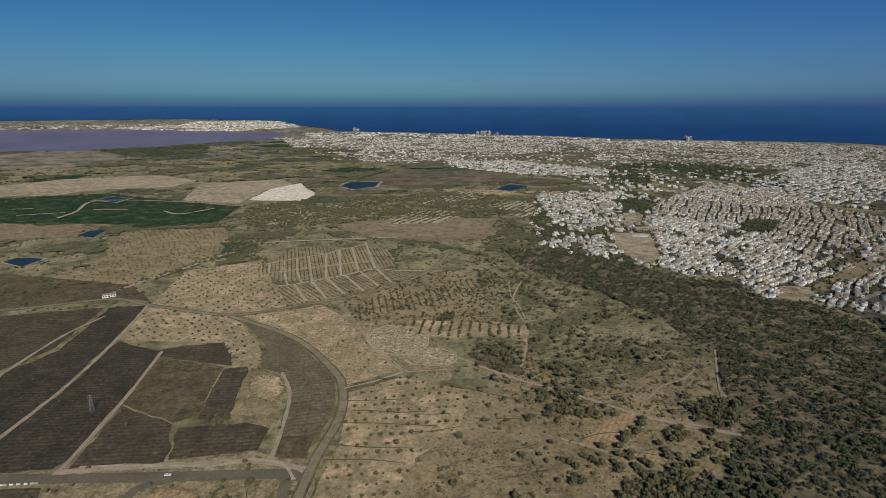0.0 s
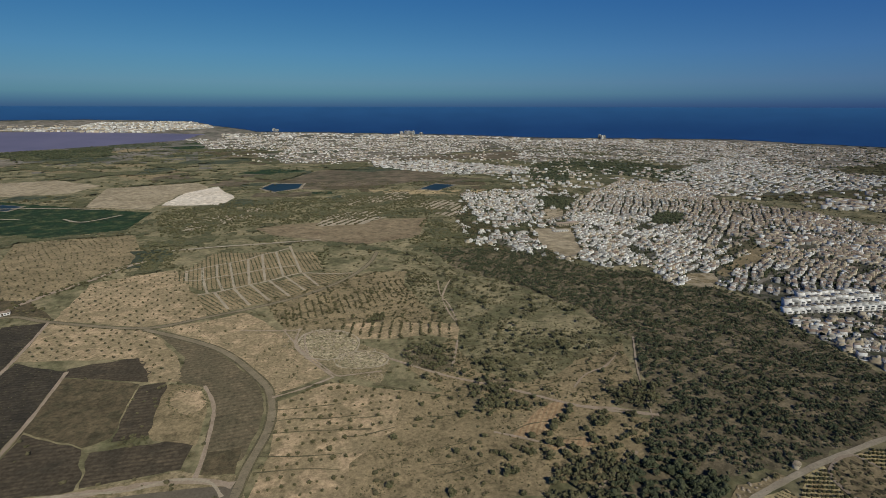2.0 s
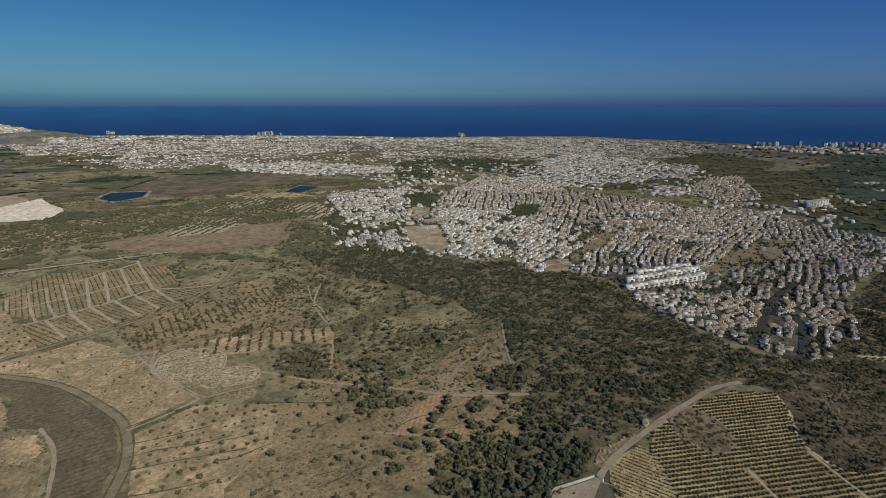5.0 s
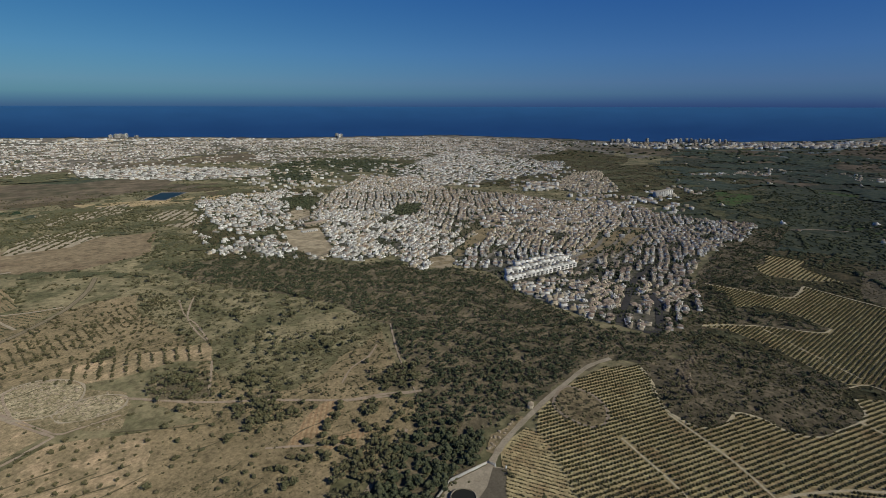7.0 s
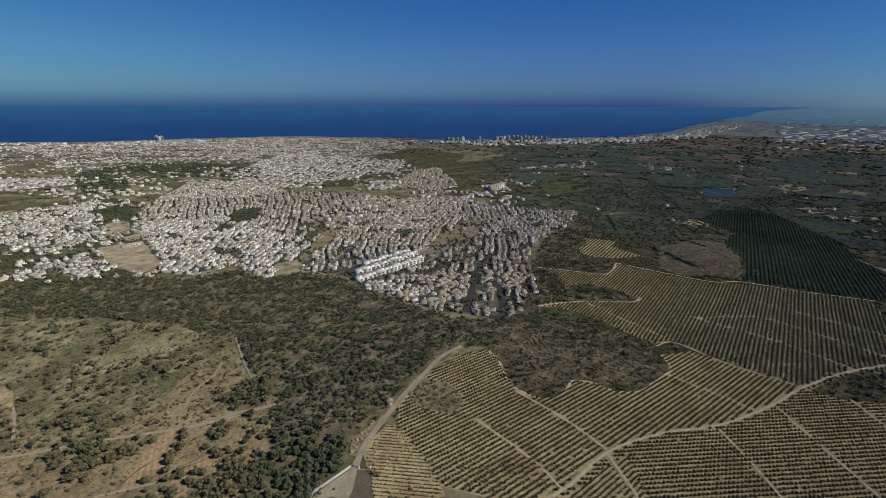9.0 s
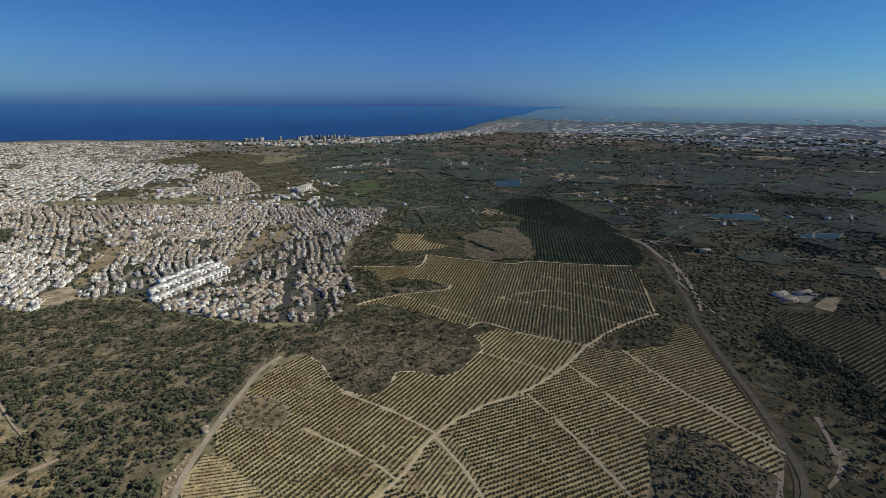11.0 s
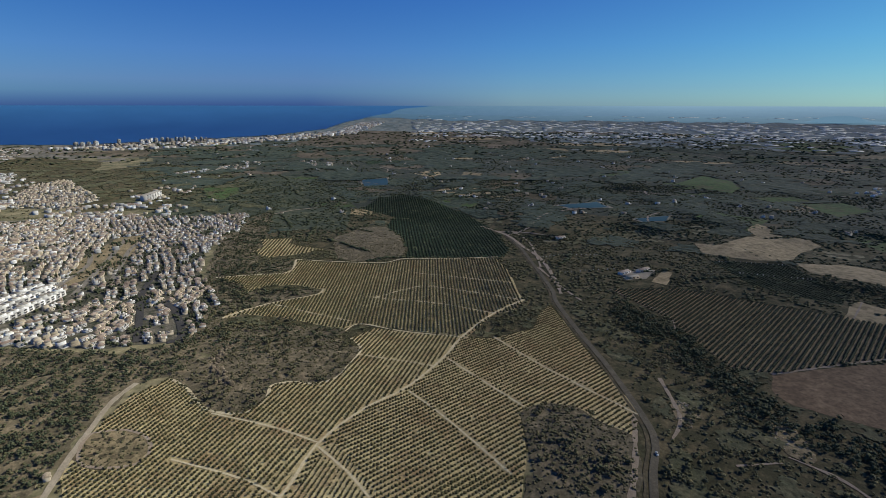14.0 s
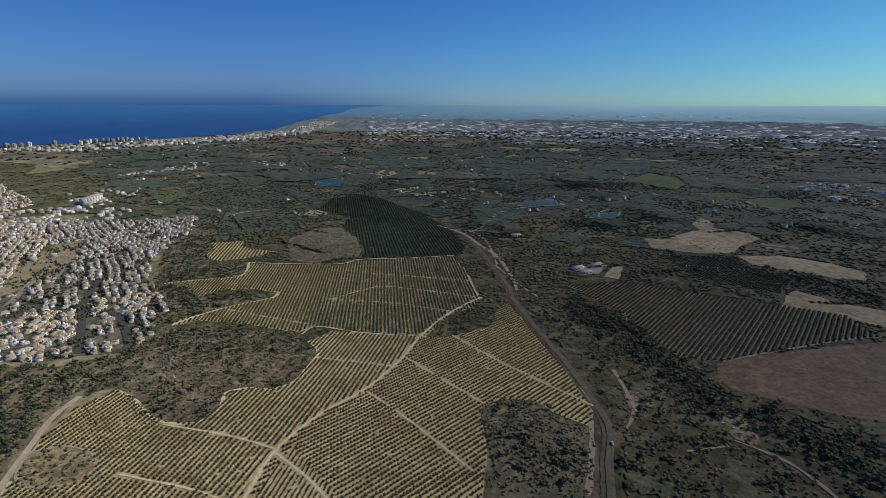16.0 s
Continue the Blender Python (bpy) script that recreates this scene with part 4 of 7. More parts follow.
# sea
SHORE = [(-60, 12250), (-25, 12250), (-16.5, 10000), (-14.5, 7625), (-10.7, 5850), (1, 5288), (10.3, 4962), (18, 4612), (28, 4725), (35.6, 4900), (38.7, 4750), (41, 4625), (47, 4500), (52, 4225), (57, 4350), (60, 4450), (64, 4650), (69, 4938), (74, 6062), (77.5, 10250), (80.5, 17500), (84, 75000), (85, 187500)]
sa_ = np.radians(np.arange(-60, 85.01, 0.25))
sr = np.interp(np.degrees(sa_), [q[0] for q in SHORE], [q[1] for q in SHORE])
sr = sr * (1 + np.array([0.022 * noise.noise(Vector((q * 40, 1, 0))) for q in sa_]))
inv = np.linspace(0, 1, 26)
SR = 1 / ((1 - inv[:, None]) / sr + inv[:, None] / 260000.0)
sv, _ = lay((SR * np.sin(sa_)).ravel(), (SR * np.cos(sa_)).ravel(), 2.0)
n = len(sa_)
ii, jj = np.meshgrid(np.arange(25), np.arange(n - 1), indexing="ij")
sf = np.stack([ii * n + jj, ii * n + jj + 1, (ii + 1) * n + jj + 1, (ii + 1) * n + jj], -1).reshape(-1, 4)[:, ::-1]
# water beyond 6400 m takes the material with the haze glow
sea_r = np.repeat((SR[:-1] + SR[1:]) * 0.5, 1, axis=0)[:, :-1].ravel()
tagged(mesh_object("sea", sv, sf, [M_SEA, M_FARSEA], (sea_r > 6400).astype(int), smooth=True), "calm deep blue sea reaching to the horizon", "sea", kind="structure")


def dry(spots):
    """Those places that lie on land."""
    q = np.degrees(np.arctan2(spots[:, 0], spots[:, 1]))
    return spots[np.hypot(spots[:, 0], spots[:, 1]) < 0.96 * np.interp(q, [a for a, _ in SHORE], [b for _, b in SHORE], right=1e9)]


# fields
for poly in (PLOUGHED_A, PLOUGHED_D, PLOUGHED_E, PLOUGHED_F, TILLED_G, BOTTOM_PLOTS):
    field("ploughed_field", poly, M_TILLED, "brown tilled field with old furrows")
for poly in (PLOUGHED_B, PLOUGHED_C):
    field("ploughed_field", poly, M_PLOUGH, "dark brown ploughed field with fine furrows")
field("fallow_field", FALLOW_A, M_FALLOW, "brown fallow field with patchy dry weeds")
field("fallow_field", FALLOW_B, M_FALLOW, "tan fallow plot with weeds", up=0.45)
field("citrus_ground", CITRUS_TRI, M_CITRUS, "tan soil under dense young citrus rows", "orchard", 0.6, 1)
field("strip_plot", STRIP_PLOT, M_CITRUS, "pale soil with thin planted strips", "orchard", 0.6, 1.5)
field("road_verge", ROAD_VERGE, M_STONY, "pale stony ground beside the wide road", "verge", 0.2, 3)
field("grass_field", GRASS_FIELD, M_GRASS, "grey-green dry grass field beside a curved track")
field("quarry_lot", QUARRY_LOT, M_TANSCRUB, "pale stony lot with a bare clearing", up=0.5)
for poly in (ORCHARD_A, ORCHARD_B, ORCHARD_C, ORCHARD_D):
    field("orchard_ground", poly, M_TAN, "tan bare orchard soil with small trees", "orchard")
field("tan_slope", TAN_SLOPE, M_TANSCRUB, "tan dry slope with low scrub", up=0.2)
field("olive_slope", OLIVE_SLOPE, M_TANSCRUB, "tan terraced slope with olive trees", up=0.2)
field("scrub_slope", SCRUB_SLOPE, M_TANSCRUB, "dry slope of brown scrub and stones", up=0.2)
field("orange_plot", ORANGE_PLOT, M_ORANGE, "small orange ploughed plot between pines", up=0.6)
field("ruined_terrace", TERRACE_RUIN, M_STONY, "pale stony terraces with old walls")
field("strip_orchard", STRIP_ORCHARD, M_TAN, "tan plot with strips of almond trees", "orchard", 0.5)
for poly in (ALLOTMENT_A, ALLOTMENT_B):
    field("allotment", poly, M_TANSCRUB, "dry vegetable plots divided by pale paths")
field("beige_field", BEIGE_FIELD, M_BEIGE, "bare beige field with a few bushes")
field("dotted_orchard", DOT_ORCHARD, M_TANSCRUB, "dry orchard soil with rows of olive trees", "orchard")
field("waste_ground", LEFT_WASTE, M_FALLOW, "rough dry waste ground with weeds")
field("crop_field", GREEN_FIELD_A, M_CROP, "dark green irrigated vegetable crop")
field("sandy_field", SAND_DUNES, M_SAND, "pale sandy bare field")
field("quarry_sand", SAND_MIX, M_SAND, "pale sandy quarry ground", up=0.3)
field("white_quarry", WHITE_PIT, M_WHITE, "white heap of quarry sand", up=0.6)
field("netted_field", NET_FIELD, M_BEIGE, "beige field under netting rows")
for poly in (BROWN_PLAIN_A, BROWN_PLAIN_B, BROWN_PLAIN_C, BROWN_PLAIN_D):
    field("brown_plain", poly, M_PLAIN, "bare reddish-brown plain", up=0.3)
field("salt_marsh", SALT_MARSH, M_MARSH, "pale salt marsh beside the lagoon", up=0.3)
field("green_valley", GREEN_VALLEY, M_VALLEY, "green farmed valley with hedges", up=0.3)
for poly in (LAWN_A, LAWN_B, LAWN_C, LAWN_D):
    field("meadow", poly, M_LAWN, "bright green meadow")
for poly in (BEIGE_B, BEIGE_C, BEIGE_D, BEIGE_E):
    field("stubble_field", poly, M_STUBBLE, "pale beige stubble field")
field("brown_field", BROWN_FIELD, M_BROWN, "reddish-brown bare field")
for poly in (CITRUS_A, CITRUS_B, CITRUS_C, CITRUS_E, CITRUS_F):
    field("citrus_ground", poly, M_CITRUS, "pale tan soil under rows of young citrus", "orchard", rough=1.5)
field("citrus_ground", CITRUS_D, M_BEIGE, "pale soil under rows of dark citrus", "orchard", rough=1.5)
for poly in (DARK_GROVE, DARK_GROVE_B):
    field("dark_grove", poly, M_CROP, "dense dark green citrus grove", "orchard")
field("mound", MOUND_B, M_FALLOW, "low brown scrub mound in the citrus grove", "mound", 0.6)
for poly in (MOUND_A, MOUND_C, MOUND_D, MOUND_E):
    field("mound", poly, M_FOREST, "rounded hillock covered in dark scrub", "mound", 0.6)
field("forest_floor", FOREST, M_FOREST, "brown shaded floor of the pine wood", "woodland", 0.3, 8)
field("forest_floor", FOREST_THIN, M_GROUND, "tan scrub between scattered pines", "woodland", 0.28, 8)
field("forest_floor", WOOD_FAR, M_VALLEY, "green wood between the housing estates", "woodland", 0.4, 8)
field("forest_floor", LAGOON_WOOD, M_VALLEY, "dark green wood on the lagoon shore", "woodland", 0.4, 8)
for poly in (TOWN_MAIN, TOWN_WEST, TOWN_EDGE, TOWN_HILL, SUBURB_A, MID_TOWN_A, MID_TOWN_B):
    field("town_ground", poly, M_TOWNFLOOR, "pale paved streets and yards between houses", "street", 0.25, 4)
field("green_strip", GREEN_STRIP, M_SCRUBFLOOR, "olive-brown grass strip between houses", "lot", 0.6)
for poly in (SCHOOL_FIELD, BARE_TOP, BARE_EDGE):
    field("bare_lot", poly, M_SAND, "bare pinkish sandy lot among the houses", "lot", 0.6)
for poly in (BARE_STRIP, BARE_LOT, SPORT_LOT):
    field("bare_lot", poly, M_TANSCRUB, "bare tan lot among the houses", "lot", 0.6)
for poly in (POND_A, POND_B, POND_C, RESERVOIR_A, RESERVOIR_B, RESERVOIR_C, RESERVOIR_D, RESERVOIR_E):
    c = np.mean(poly, axis=0)
    bank = [tuple(c + (np.array(q) - c) * 1.18) for q in poly]
    field("reservoir_bank", bank, M_LINER, "pale earth bank round a reservoir", "bank", 0.7, 1)
    field("reservoir", poly, M_POND, "rectangular reservoir of dark blue water", "reservoir", 1.0, 0.5)
field("lagoon", LAGOON, M_LAGOON, "broad violet-blue salt lagoon", "lagoon", 0.5, 3)

for poly in (STONY_A, STONY_B, STONY_D):
    field("stony_ground", poly, M_TANSCRUB, "pale stony clearing", "clearing", 0.75, 4)
field("clearing", BARE_RIGHT, M_BROWNSCRUB, "olive-brown scrubby clearing by the road", "clearing", 0.5, 5)
field("ruin_ground", ROUND_YARD, M_TANSCRUB, "brown weedy mound ringed by a track", "clearing", 0.65, 2)
for poly in (PINES_A, PINES_B, PINES_C, PINES_D):
    field("forest_floor", poly, M_FOREST, "shaded ground below pines", "woodland", 0.32, 5)
field("green_valley", FRINGE_E, M_BROWNSCRUB, "dark green scrub round the hill town", "valley", 0.2, 6)
field("green_valley", TOWN_GAP, M_BROWNSCRUB, "olive-brown gardens between two parts of town", "gardens", 0.2, 6)
field("green_valley", FRINGE_D, M_BROWNSCRUB, "dark green gardens and scrub behind the town", "valley", 0.22, 6)
for poly in (FRINGE_A, FRINGE_B, FRINGE_C):
    field("forest_floor", poly, M_FOREST, "olive-brown wooded slope below the town", "woodland", 0.3, 4)
field("tan_slope", TAN_B, M_TANSCRUB, "tan dry slope with scattered pines", up=0.33, rough=6)
field("blue_plot", BLUE_PLOT, M_VALLEY, "blue-green reedy plot beside a gully", "plot", 0.5, 3)
for poly in (ROWS_A, ROWS_B, ROWS_C, ROWS_D):
    field("orchard_ground", poly, M_PALE, "pale orchard soil under rows of small trees", "orchard", 0.5, 4)
field("orange_plot", ORANGE_B, M_ORANGE, "bare orange earth between pines", up=0.6, rough=3)
# roads
field("bare_clearing", QUARRY_RING, M_TAN, "oval tan bare clearing", "clearing", 0.62, 3)
for ring in (RUIN_RING_A, RUIN_RING_B):
    field("rubble_ring", ring, M_RUBBLE, "pale rubble inside old ring walls", "rubble", 0.55, 5)
    strip("ring_wall", ring + ring[:1], 1.5, M_PALE, "pale ring of old stone walling", "wall", 0.7, 1.2)
strip("road", ROAD_A, 4.4, M_TRACK, "grey unpaved country road")
strip("road", ROAD_B, 5.0, M_TRACK, "grey curved farm road")
for edge in (-1, 1):
    strip("verge", ROAD_A, 1.2, M_SCRUBFLOOR, "dry weedy verge along the road", "verge", 0.6, 0.8, edge * 2.9)
    strip("verge", ROAD_B, 1.4, M_SCRUBFLOOR, "dry weedy verge along the road", "verge", 0.6, 0.8, edge * 3.2)
strip("road", ROAD_C, 9.0, M_GREYROAD, "wide grey worn asphalt road", rough=0.05)
strip("road", ROAD_C_BRANCH, 7.0, M_GREYROAD, "grey worn asphalt side road", up=0.74, rough=0.05)
strip("road", ROAD_C_LEFT, 6.0, M_GREYROAD, "grey worn asphalt side road", up=0.74, rough=0.05)
strip("road", ROAD_D, 4.2, M_PALE, "narrow grey lane along the pine wood")
strip("road", ROAD_E, 4.8, M_ASPHALT, "two-lane asphalt road beside the citrus grove", rough=0.03)
strip("shoulder", ROAD_E, 2.2, M_FALLOW, "brown dirt shoulder beside the road", "shoulder", 0.62, 0.5, 4.4)
for line in (TRACK_A, TRACK_B, TRACK_C, TRACK_O, TRACK_T, PATH_D, PATH_H, PATH_I, PATH_J, PATH_K, PATH_M):
    strip("track", line, 2.6, M_DIRT, "pale dirt track", "track", rough=0.7)
for line in (PATH_A, PATH_B, PATH_C, PATH_E, PATH_F, PATH_G, PATH_L, PATH_N, PATH_O, PATH_P, PATH_R, PATH_S, TRACK_D):
    strip("track", line, 1.7, M_DIRT, "narrow pale footpath", "track", rough=0.9)
for line in (PLOT_L1, PLOT_L2, PLOT_L3, PLOT_V1, PLOT_V2, PLOT_V3, PLOT_V4, PLOT_V5, PLOT_V6, PLOT_V7, PLOT_V8, PLOT_V9, PLOT_V10, PLOT_V11, PLOT_W1, PLOT_W2, PLOT_W3, PLOT_W4, PLOT_W5, PLOT_W6):
    strip("track", line, 3.2, M_PALE, "pale path between vegetable plots", "track", 0.75, 0.4)
strip("orchard_margin", TRACK_E, 5, M_CITRUS, "bare tan soil along a lane", "field", 0.3, 0.3)
for line in (CROP_PATH_A, CROP_PATH_B, CROP_PATH_C, CROP_PATH_D, CROP_PATH_E, RIDGE_TRACK):
    strip("track", line, 6.0, M_PALE, "pale dirt track through green crops", "track", 1.2, 0.5)
for line in (VALLEY_ROAD_A, VALLEY_ROAD_B, VALLEY_ROAD_C):
    strip("track", line, 5.0, M_DIRT, "pale dirt road through the valley", "track", 0.9, 0.6)
field("farm_yard", FARM_YARD, M_PALE, "pale bare farmyard", "yard", 0.6, 2)
field("farm_plot", FARM_PLOT, M_STUBBLE, "small stubble plot beside a farm", "field", 0.6, 2)
strip("track", GULLY_TRACK, 6.5, M_DIRT, "pale track along a bushy gully", "track", 0.8, 0.9)
strip("track", ROAD_EDGE_A, 2.0, M_PALE, "pale stony ground along the road", "track", 0.8, 1.0)
for line in (TRACK_E, TRACK_L, TRACK_M):
    strip("track", line, 2.2, M_LANE, "pale dirt track between citrus plots", "track", 0.8, 0.4)
for line in (TRACK_F, TRACK_F2, TRACK_G, TRACK_H, TRACK_I, TRACK_J, TRACK_K):
    strip("track", line, 1.6, M_LANE, "narrow dirt lane through the citrus rows", "track", 0.75, 0.4)
strip("track", YARD_TRACK, 5.0, M_DIRT, "pale dirt track along the fields", "track", 0.72, 0.8)
strip("track", ARM_EDGE, 3.0, M_LANE, "pale bare margin of a citrus grove", "track", 0.78, 0.8)
strip("track", EDGE_A, 2.6, M_LANE, "pale bare margin round a hillock", "track", 0.78, 0.9)
strip("track", ROUND_YARD + ROUND_YARD[:1], 2.2, M_DIRT, "pale track ringing a low mound", "track", 0.8, 0.4)
for line in (BANK_A, BANK_B, BANK_C, BANK_D, BANK_E, BANK_F, BANK_G, BANK_H, BANK_I, BANK_J):
    strip("terrace_bank", line, 1.1, M_SCRUBFLOOR, "weedy bank between two terraces", "bank", 0.75, 0.9)
for line in (LANE_B1, LANE_B2, LANE_B3, LANE_B4, LANE_AB):
    strip("track", line, 1.7, M_LANE, "narrow dirt lane across the citrus rows", "track", 0.8, 0.4)
for line in (STREET_H, STREET_I):
    strip("street", line, 7.0, M_TARMAC, "dark asphalt street between houses", "street", 0.9, 0.05)
for line in (STREET_A, STREET_B, STREET_C, STREET_D, STREET_E, STREET_F, STREET_G, STREET_J, STREET_K):
    strip("street", line, 6.5, M_STREET, "pale grey street between houses", "street", 0.9, 0.05)
strip("track", TRACK_N, 3.5, M_DIRT, "pale dirt track beside the road", "track", 0.6, 0.7, 4.0)
for line in (TRACK_Q, TRACK_R, TRACK_S):
    strip("track", line, 2.8, M_DIRT, "pale track between ploughed fields", "track", 0.75, 0.7)


# weedy banks of old terraces across the dry slopes
br = np.random.default_rng(29)
for poly in (OLIVE_SLOPE, SCRUB_SLOPE, TAN_SLOPE, TAN_B, FOREST_THIN):
    p = np.asarray(poly, float)
    c, reach = p.mean(0), np.ptp(p, axis=0).max() / 2
    ahead = c / np.hypot(*c)
    across = np.array((ahead[1], -ahead[0])) + 0.35 * ahead
    for v in np.arange(-reach, reach, 21):
        for u in np.arange(-reach, reach, 62):
            a = c + ahead * (v + br.normal(0, 4)) + across * (u + br.uniform(-15, 15))
            line = [a + across * k * br.uniform(12, 20) + ahead * br.normal(0, 2.2) for k in range(3)]
            ends = np.array(line)
            if inside(poly, ends[:, 0], ends[:, 1]).all() and br.random() < 0.62 and not inside(FOREST, ends[:, 0], ends[:, 1]).any():
                strip("terrace_bank", [tuple(q) for q in line], 1.0, M_SCRUBFLOOR, "weedy bank of an old terrace", "bank", 0.5, 1.0)

# ---- plants ----
rng = np.random.default_rng(7)
PHI = (1 + 5 ** 0.5) / 2
ICO_V = np.array([(-1, PHI, 0), (1, PHI, 0), (-1, -PHI, 0), (1, -PHI, 0), (0, -1, PHI), (0, 1, PHI), (0, -1, -PHI), (0, 1, -PHI), (PHI, 0, -1), (PHI, 0, 1), (-PHI, 0, -1), (-PHI, 0, 1)]) / 1.902
ICO_F = np.array([(0, 11, 5), (0, 5, 1), (0, 1, 7), (0, 7, 10), (0, 10, 11), (1, 5, 9), (5, 11, 4), (11, 10, 2), (10, 7, 6), (7, 1, 8), (3, 9, 4), (3, 4, 2), (3, 2, 6), (3, 6, 8), (3, 8, 9), (4, 9, 5), (2, 4, 11), (6, 2, 10), (8, 6, 7), (9, 8, 1)])


def clump(radius, flat=0.75):
    """An uneven ball of twigs."""
    v = ICO_V * rng.uniform(0.62, 1.25, (12, 1)) * radius
    v = v + rng.normal(0, 0.09 * radius, v.shape)
    return v * (1, 1, flat), ICO_F


OCT_V = np.array([(1, 0, 0), (0, 1, 0), (-1, 0, 0), (0, -1, 0), (0, 0, 1), (0, 0, -1)], float)
OCT_F = np.array([(0, 1, 4), (1, 2, 4), (2, 3, 4), (3, 0, 4), (1, 0, 5), (2, 1, 5), (3, 2, 5), (0, 3, 5)])


def far_bush(width, height, tufts):
    """A plant for the middle distance: one uneven crown with loose sprays."""
    v = OCT_V * rng.uniform(0.8, 1.3, (6, 1)) + rng.normal(0, 0.1, (6, 3))
    t, f = tuft(width * 0.5, tufts)
    return join([(v * (width * 0.5, width * 0.5, height * 0.5) + (0, 0, height * 0.42), OCT_F), (t * (1, 1, height / width) + (0, 0, height * 0.35), f)])


def tuft(radius, count):
    """Loose sprays of leaves that break the outline of a crown."""
    d = rng.normal(0, 1, (count, 3))
    d[:, 2] = abs(d[:, 2]) * 0.8 + 0.05
    d /= np.linalg.norm(d, axis=1)[:, None]
    c = d * radius * rng.uniform(0.75, 1.18, (count, 1))
    a, b = (rng.normal(0, 1, (count, 3)) * radius * 0.26 for _ in range(2))
    v = np.stack([c + a, c + b, c - a * 0.8 - b * 0.7], 1).reshape(-1, 3)
    return v, np.arange(count * 3).reshape(-1, 3)


def taper(p, q, r0, r1, sides=5):
    p, q = np.array(p, float), np.array(q, float)
    w = (q - p) / np.linalg.norm(q - p)
    u = np.cross(w, (0.3, 1, 0.2))
    u /= np.linalg.norm(u)
    t = np.cross(w, u)
    a = np.linspace(0, 2 * math.pi, sides, endpoint=False)
    ring = np.cos(a)[:, None] * u + np.sin(a)[:, None] * t
    v = np.concatenate([p + ring * r0, q + ring * r1])
    f = []
    for k in range(sides):
        m = (k + 1) % sides
        f += [(k, m, sides + m), (k, sides + m, sides + k)]
    return v, np.array(f)


def join(pieces):
    vs, fs, n = [], [], 0
    for v, f in pieces:
        vs.append(v)
        fs.append(np.asarray(f) + n)
        n += len(v)
    return np.concatenate(vs), np.concatenate(fs)


def tree_pieces(height, width, clumps, tufts, limbs=2):
    """Trunk with limbs, and a crown of clumps and sprays: (trunk, crown)."""
    lean = rng.normal(0, 0.06, 2) * height
    top = (lean[0], lean[1], height * 0.72)
    wood = [taper((0, 0, -0.3), top, height * 0.035, height * 0.014)]
    crown = []
    for k in range(limbs):
        a = rng.uniform(0, 6.28)
        q = (lean[0] + math.cos(a) * width * 0.3, lean[1] + math.sin(a) * width * 0.3, height * rng.uniform(0.6, 0.8))
        wood.append(taper((lean[0] * 0.5, lean[1] * 0.5, height * 0.36), q, height * 0.018, height * 0.007, 4))
    for k in range(clumps):
        a, d = rng.uniform(0, 6.28), width * 0.5 * rng.uniform(0.15, 0.8)
        v, f = clump(width * rng.uniform(0.22, 0.36))
        z = height * (rng.uniform(0.45, 0.9) - 0.22 * (d / width))
        crown.append((v + (lean[0] + math.cos(a) * d, lean[1] + math.sin(a) * d, z), f))
    if tufts:
        v, f = tuft(width * 0.5, tufts)
        crown.append((v * (1, 1, 0.75) + (lean[0], lean[1], height * 0.55), f))
    return join(wood), join(crown)


def bush_piece(width, height, clumps, tufts=0):
    parts = []
    for k in range(clumps):
        a, d = rng.uniform(0, 6.28), width * (0.0 if clumps == 1 else rng.uniform(0.1, 0.3))
        v, f = clump(width * (0.5 if clumps == 1 else rng.uniform(0.26, 0.38)), height / width * 0.9)
        parts.append((v + (math.cos(a) * d, math.sin(a) * d, height * 0.42), f))
    if tufts:
        v, f = tuft(width * 0.5, tufts)
        parts.append((v * (1, 1, height / width) + (0, 0, height * 0.35), f))
    return join(parts)


def scatter(poly, apart, seed, gap=None, size=45.0, avoid=()):
    """Random places in a field, about so far apart; gap: how much of it a drifting noise leaves bare."""
    apart = apart * SPREAD
    r = np.random.default_rng(seed)
    p = np.asarray(poly, float)
    lo, hi = p.min(0), p.max(0)
    n = int((hi - lo).prod() / apart ** 2)
    x, y = r.uniform(lo[0], hi[0], n), r.uniform(lo[1], hi[1], n)
    ok = inside(poly, x, y)
    for q in avoid:
        ok &= ~inside(q, x, y)
    x, y = x[ok], y[ok]
    if gap is not None:
        g = np.array([noise.fractal(Vector((a / size, b / size, seed)), 0.6, 2.0, 3) for a, b in zip(x, y)])
        ok = g + r.normal(0, 0.16, len(g)) > gap
        x, y = x[ok], y[ok]
    return np.stack([x, y], 1)


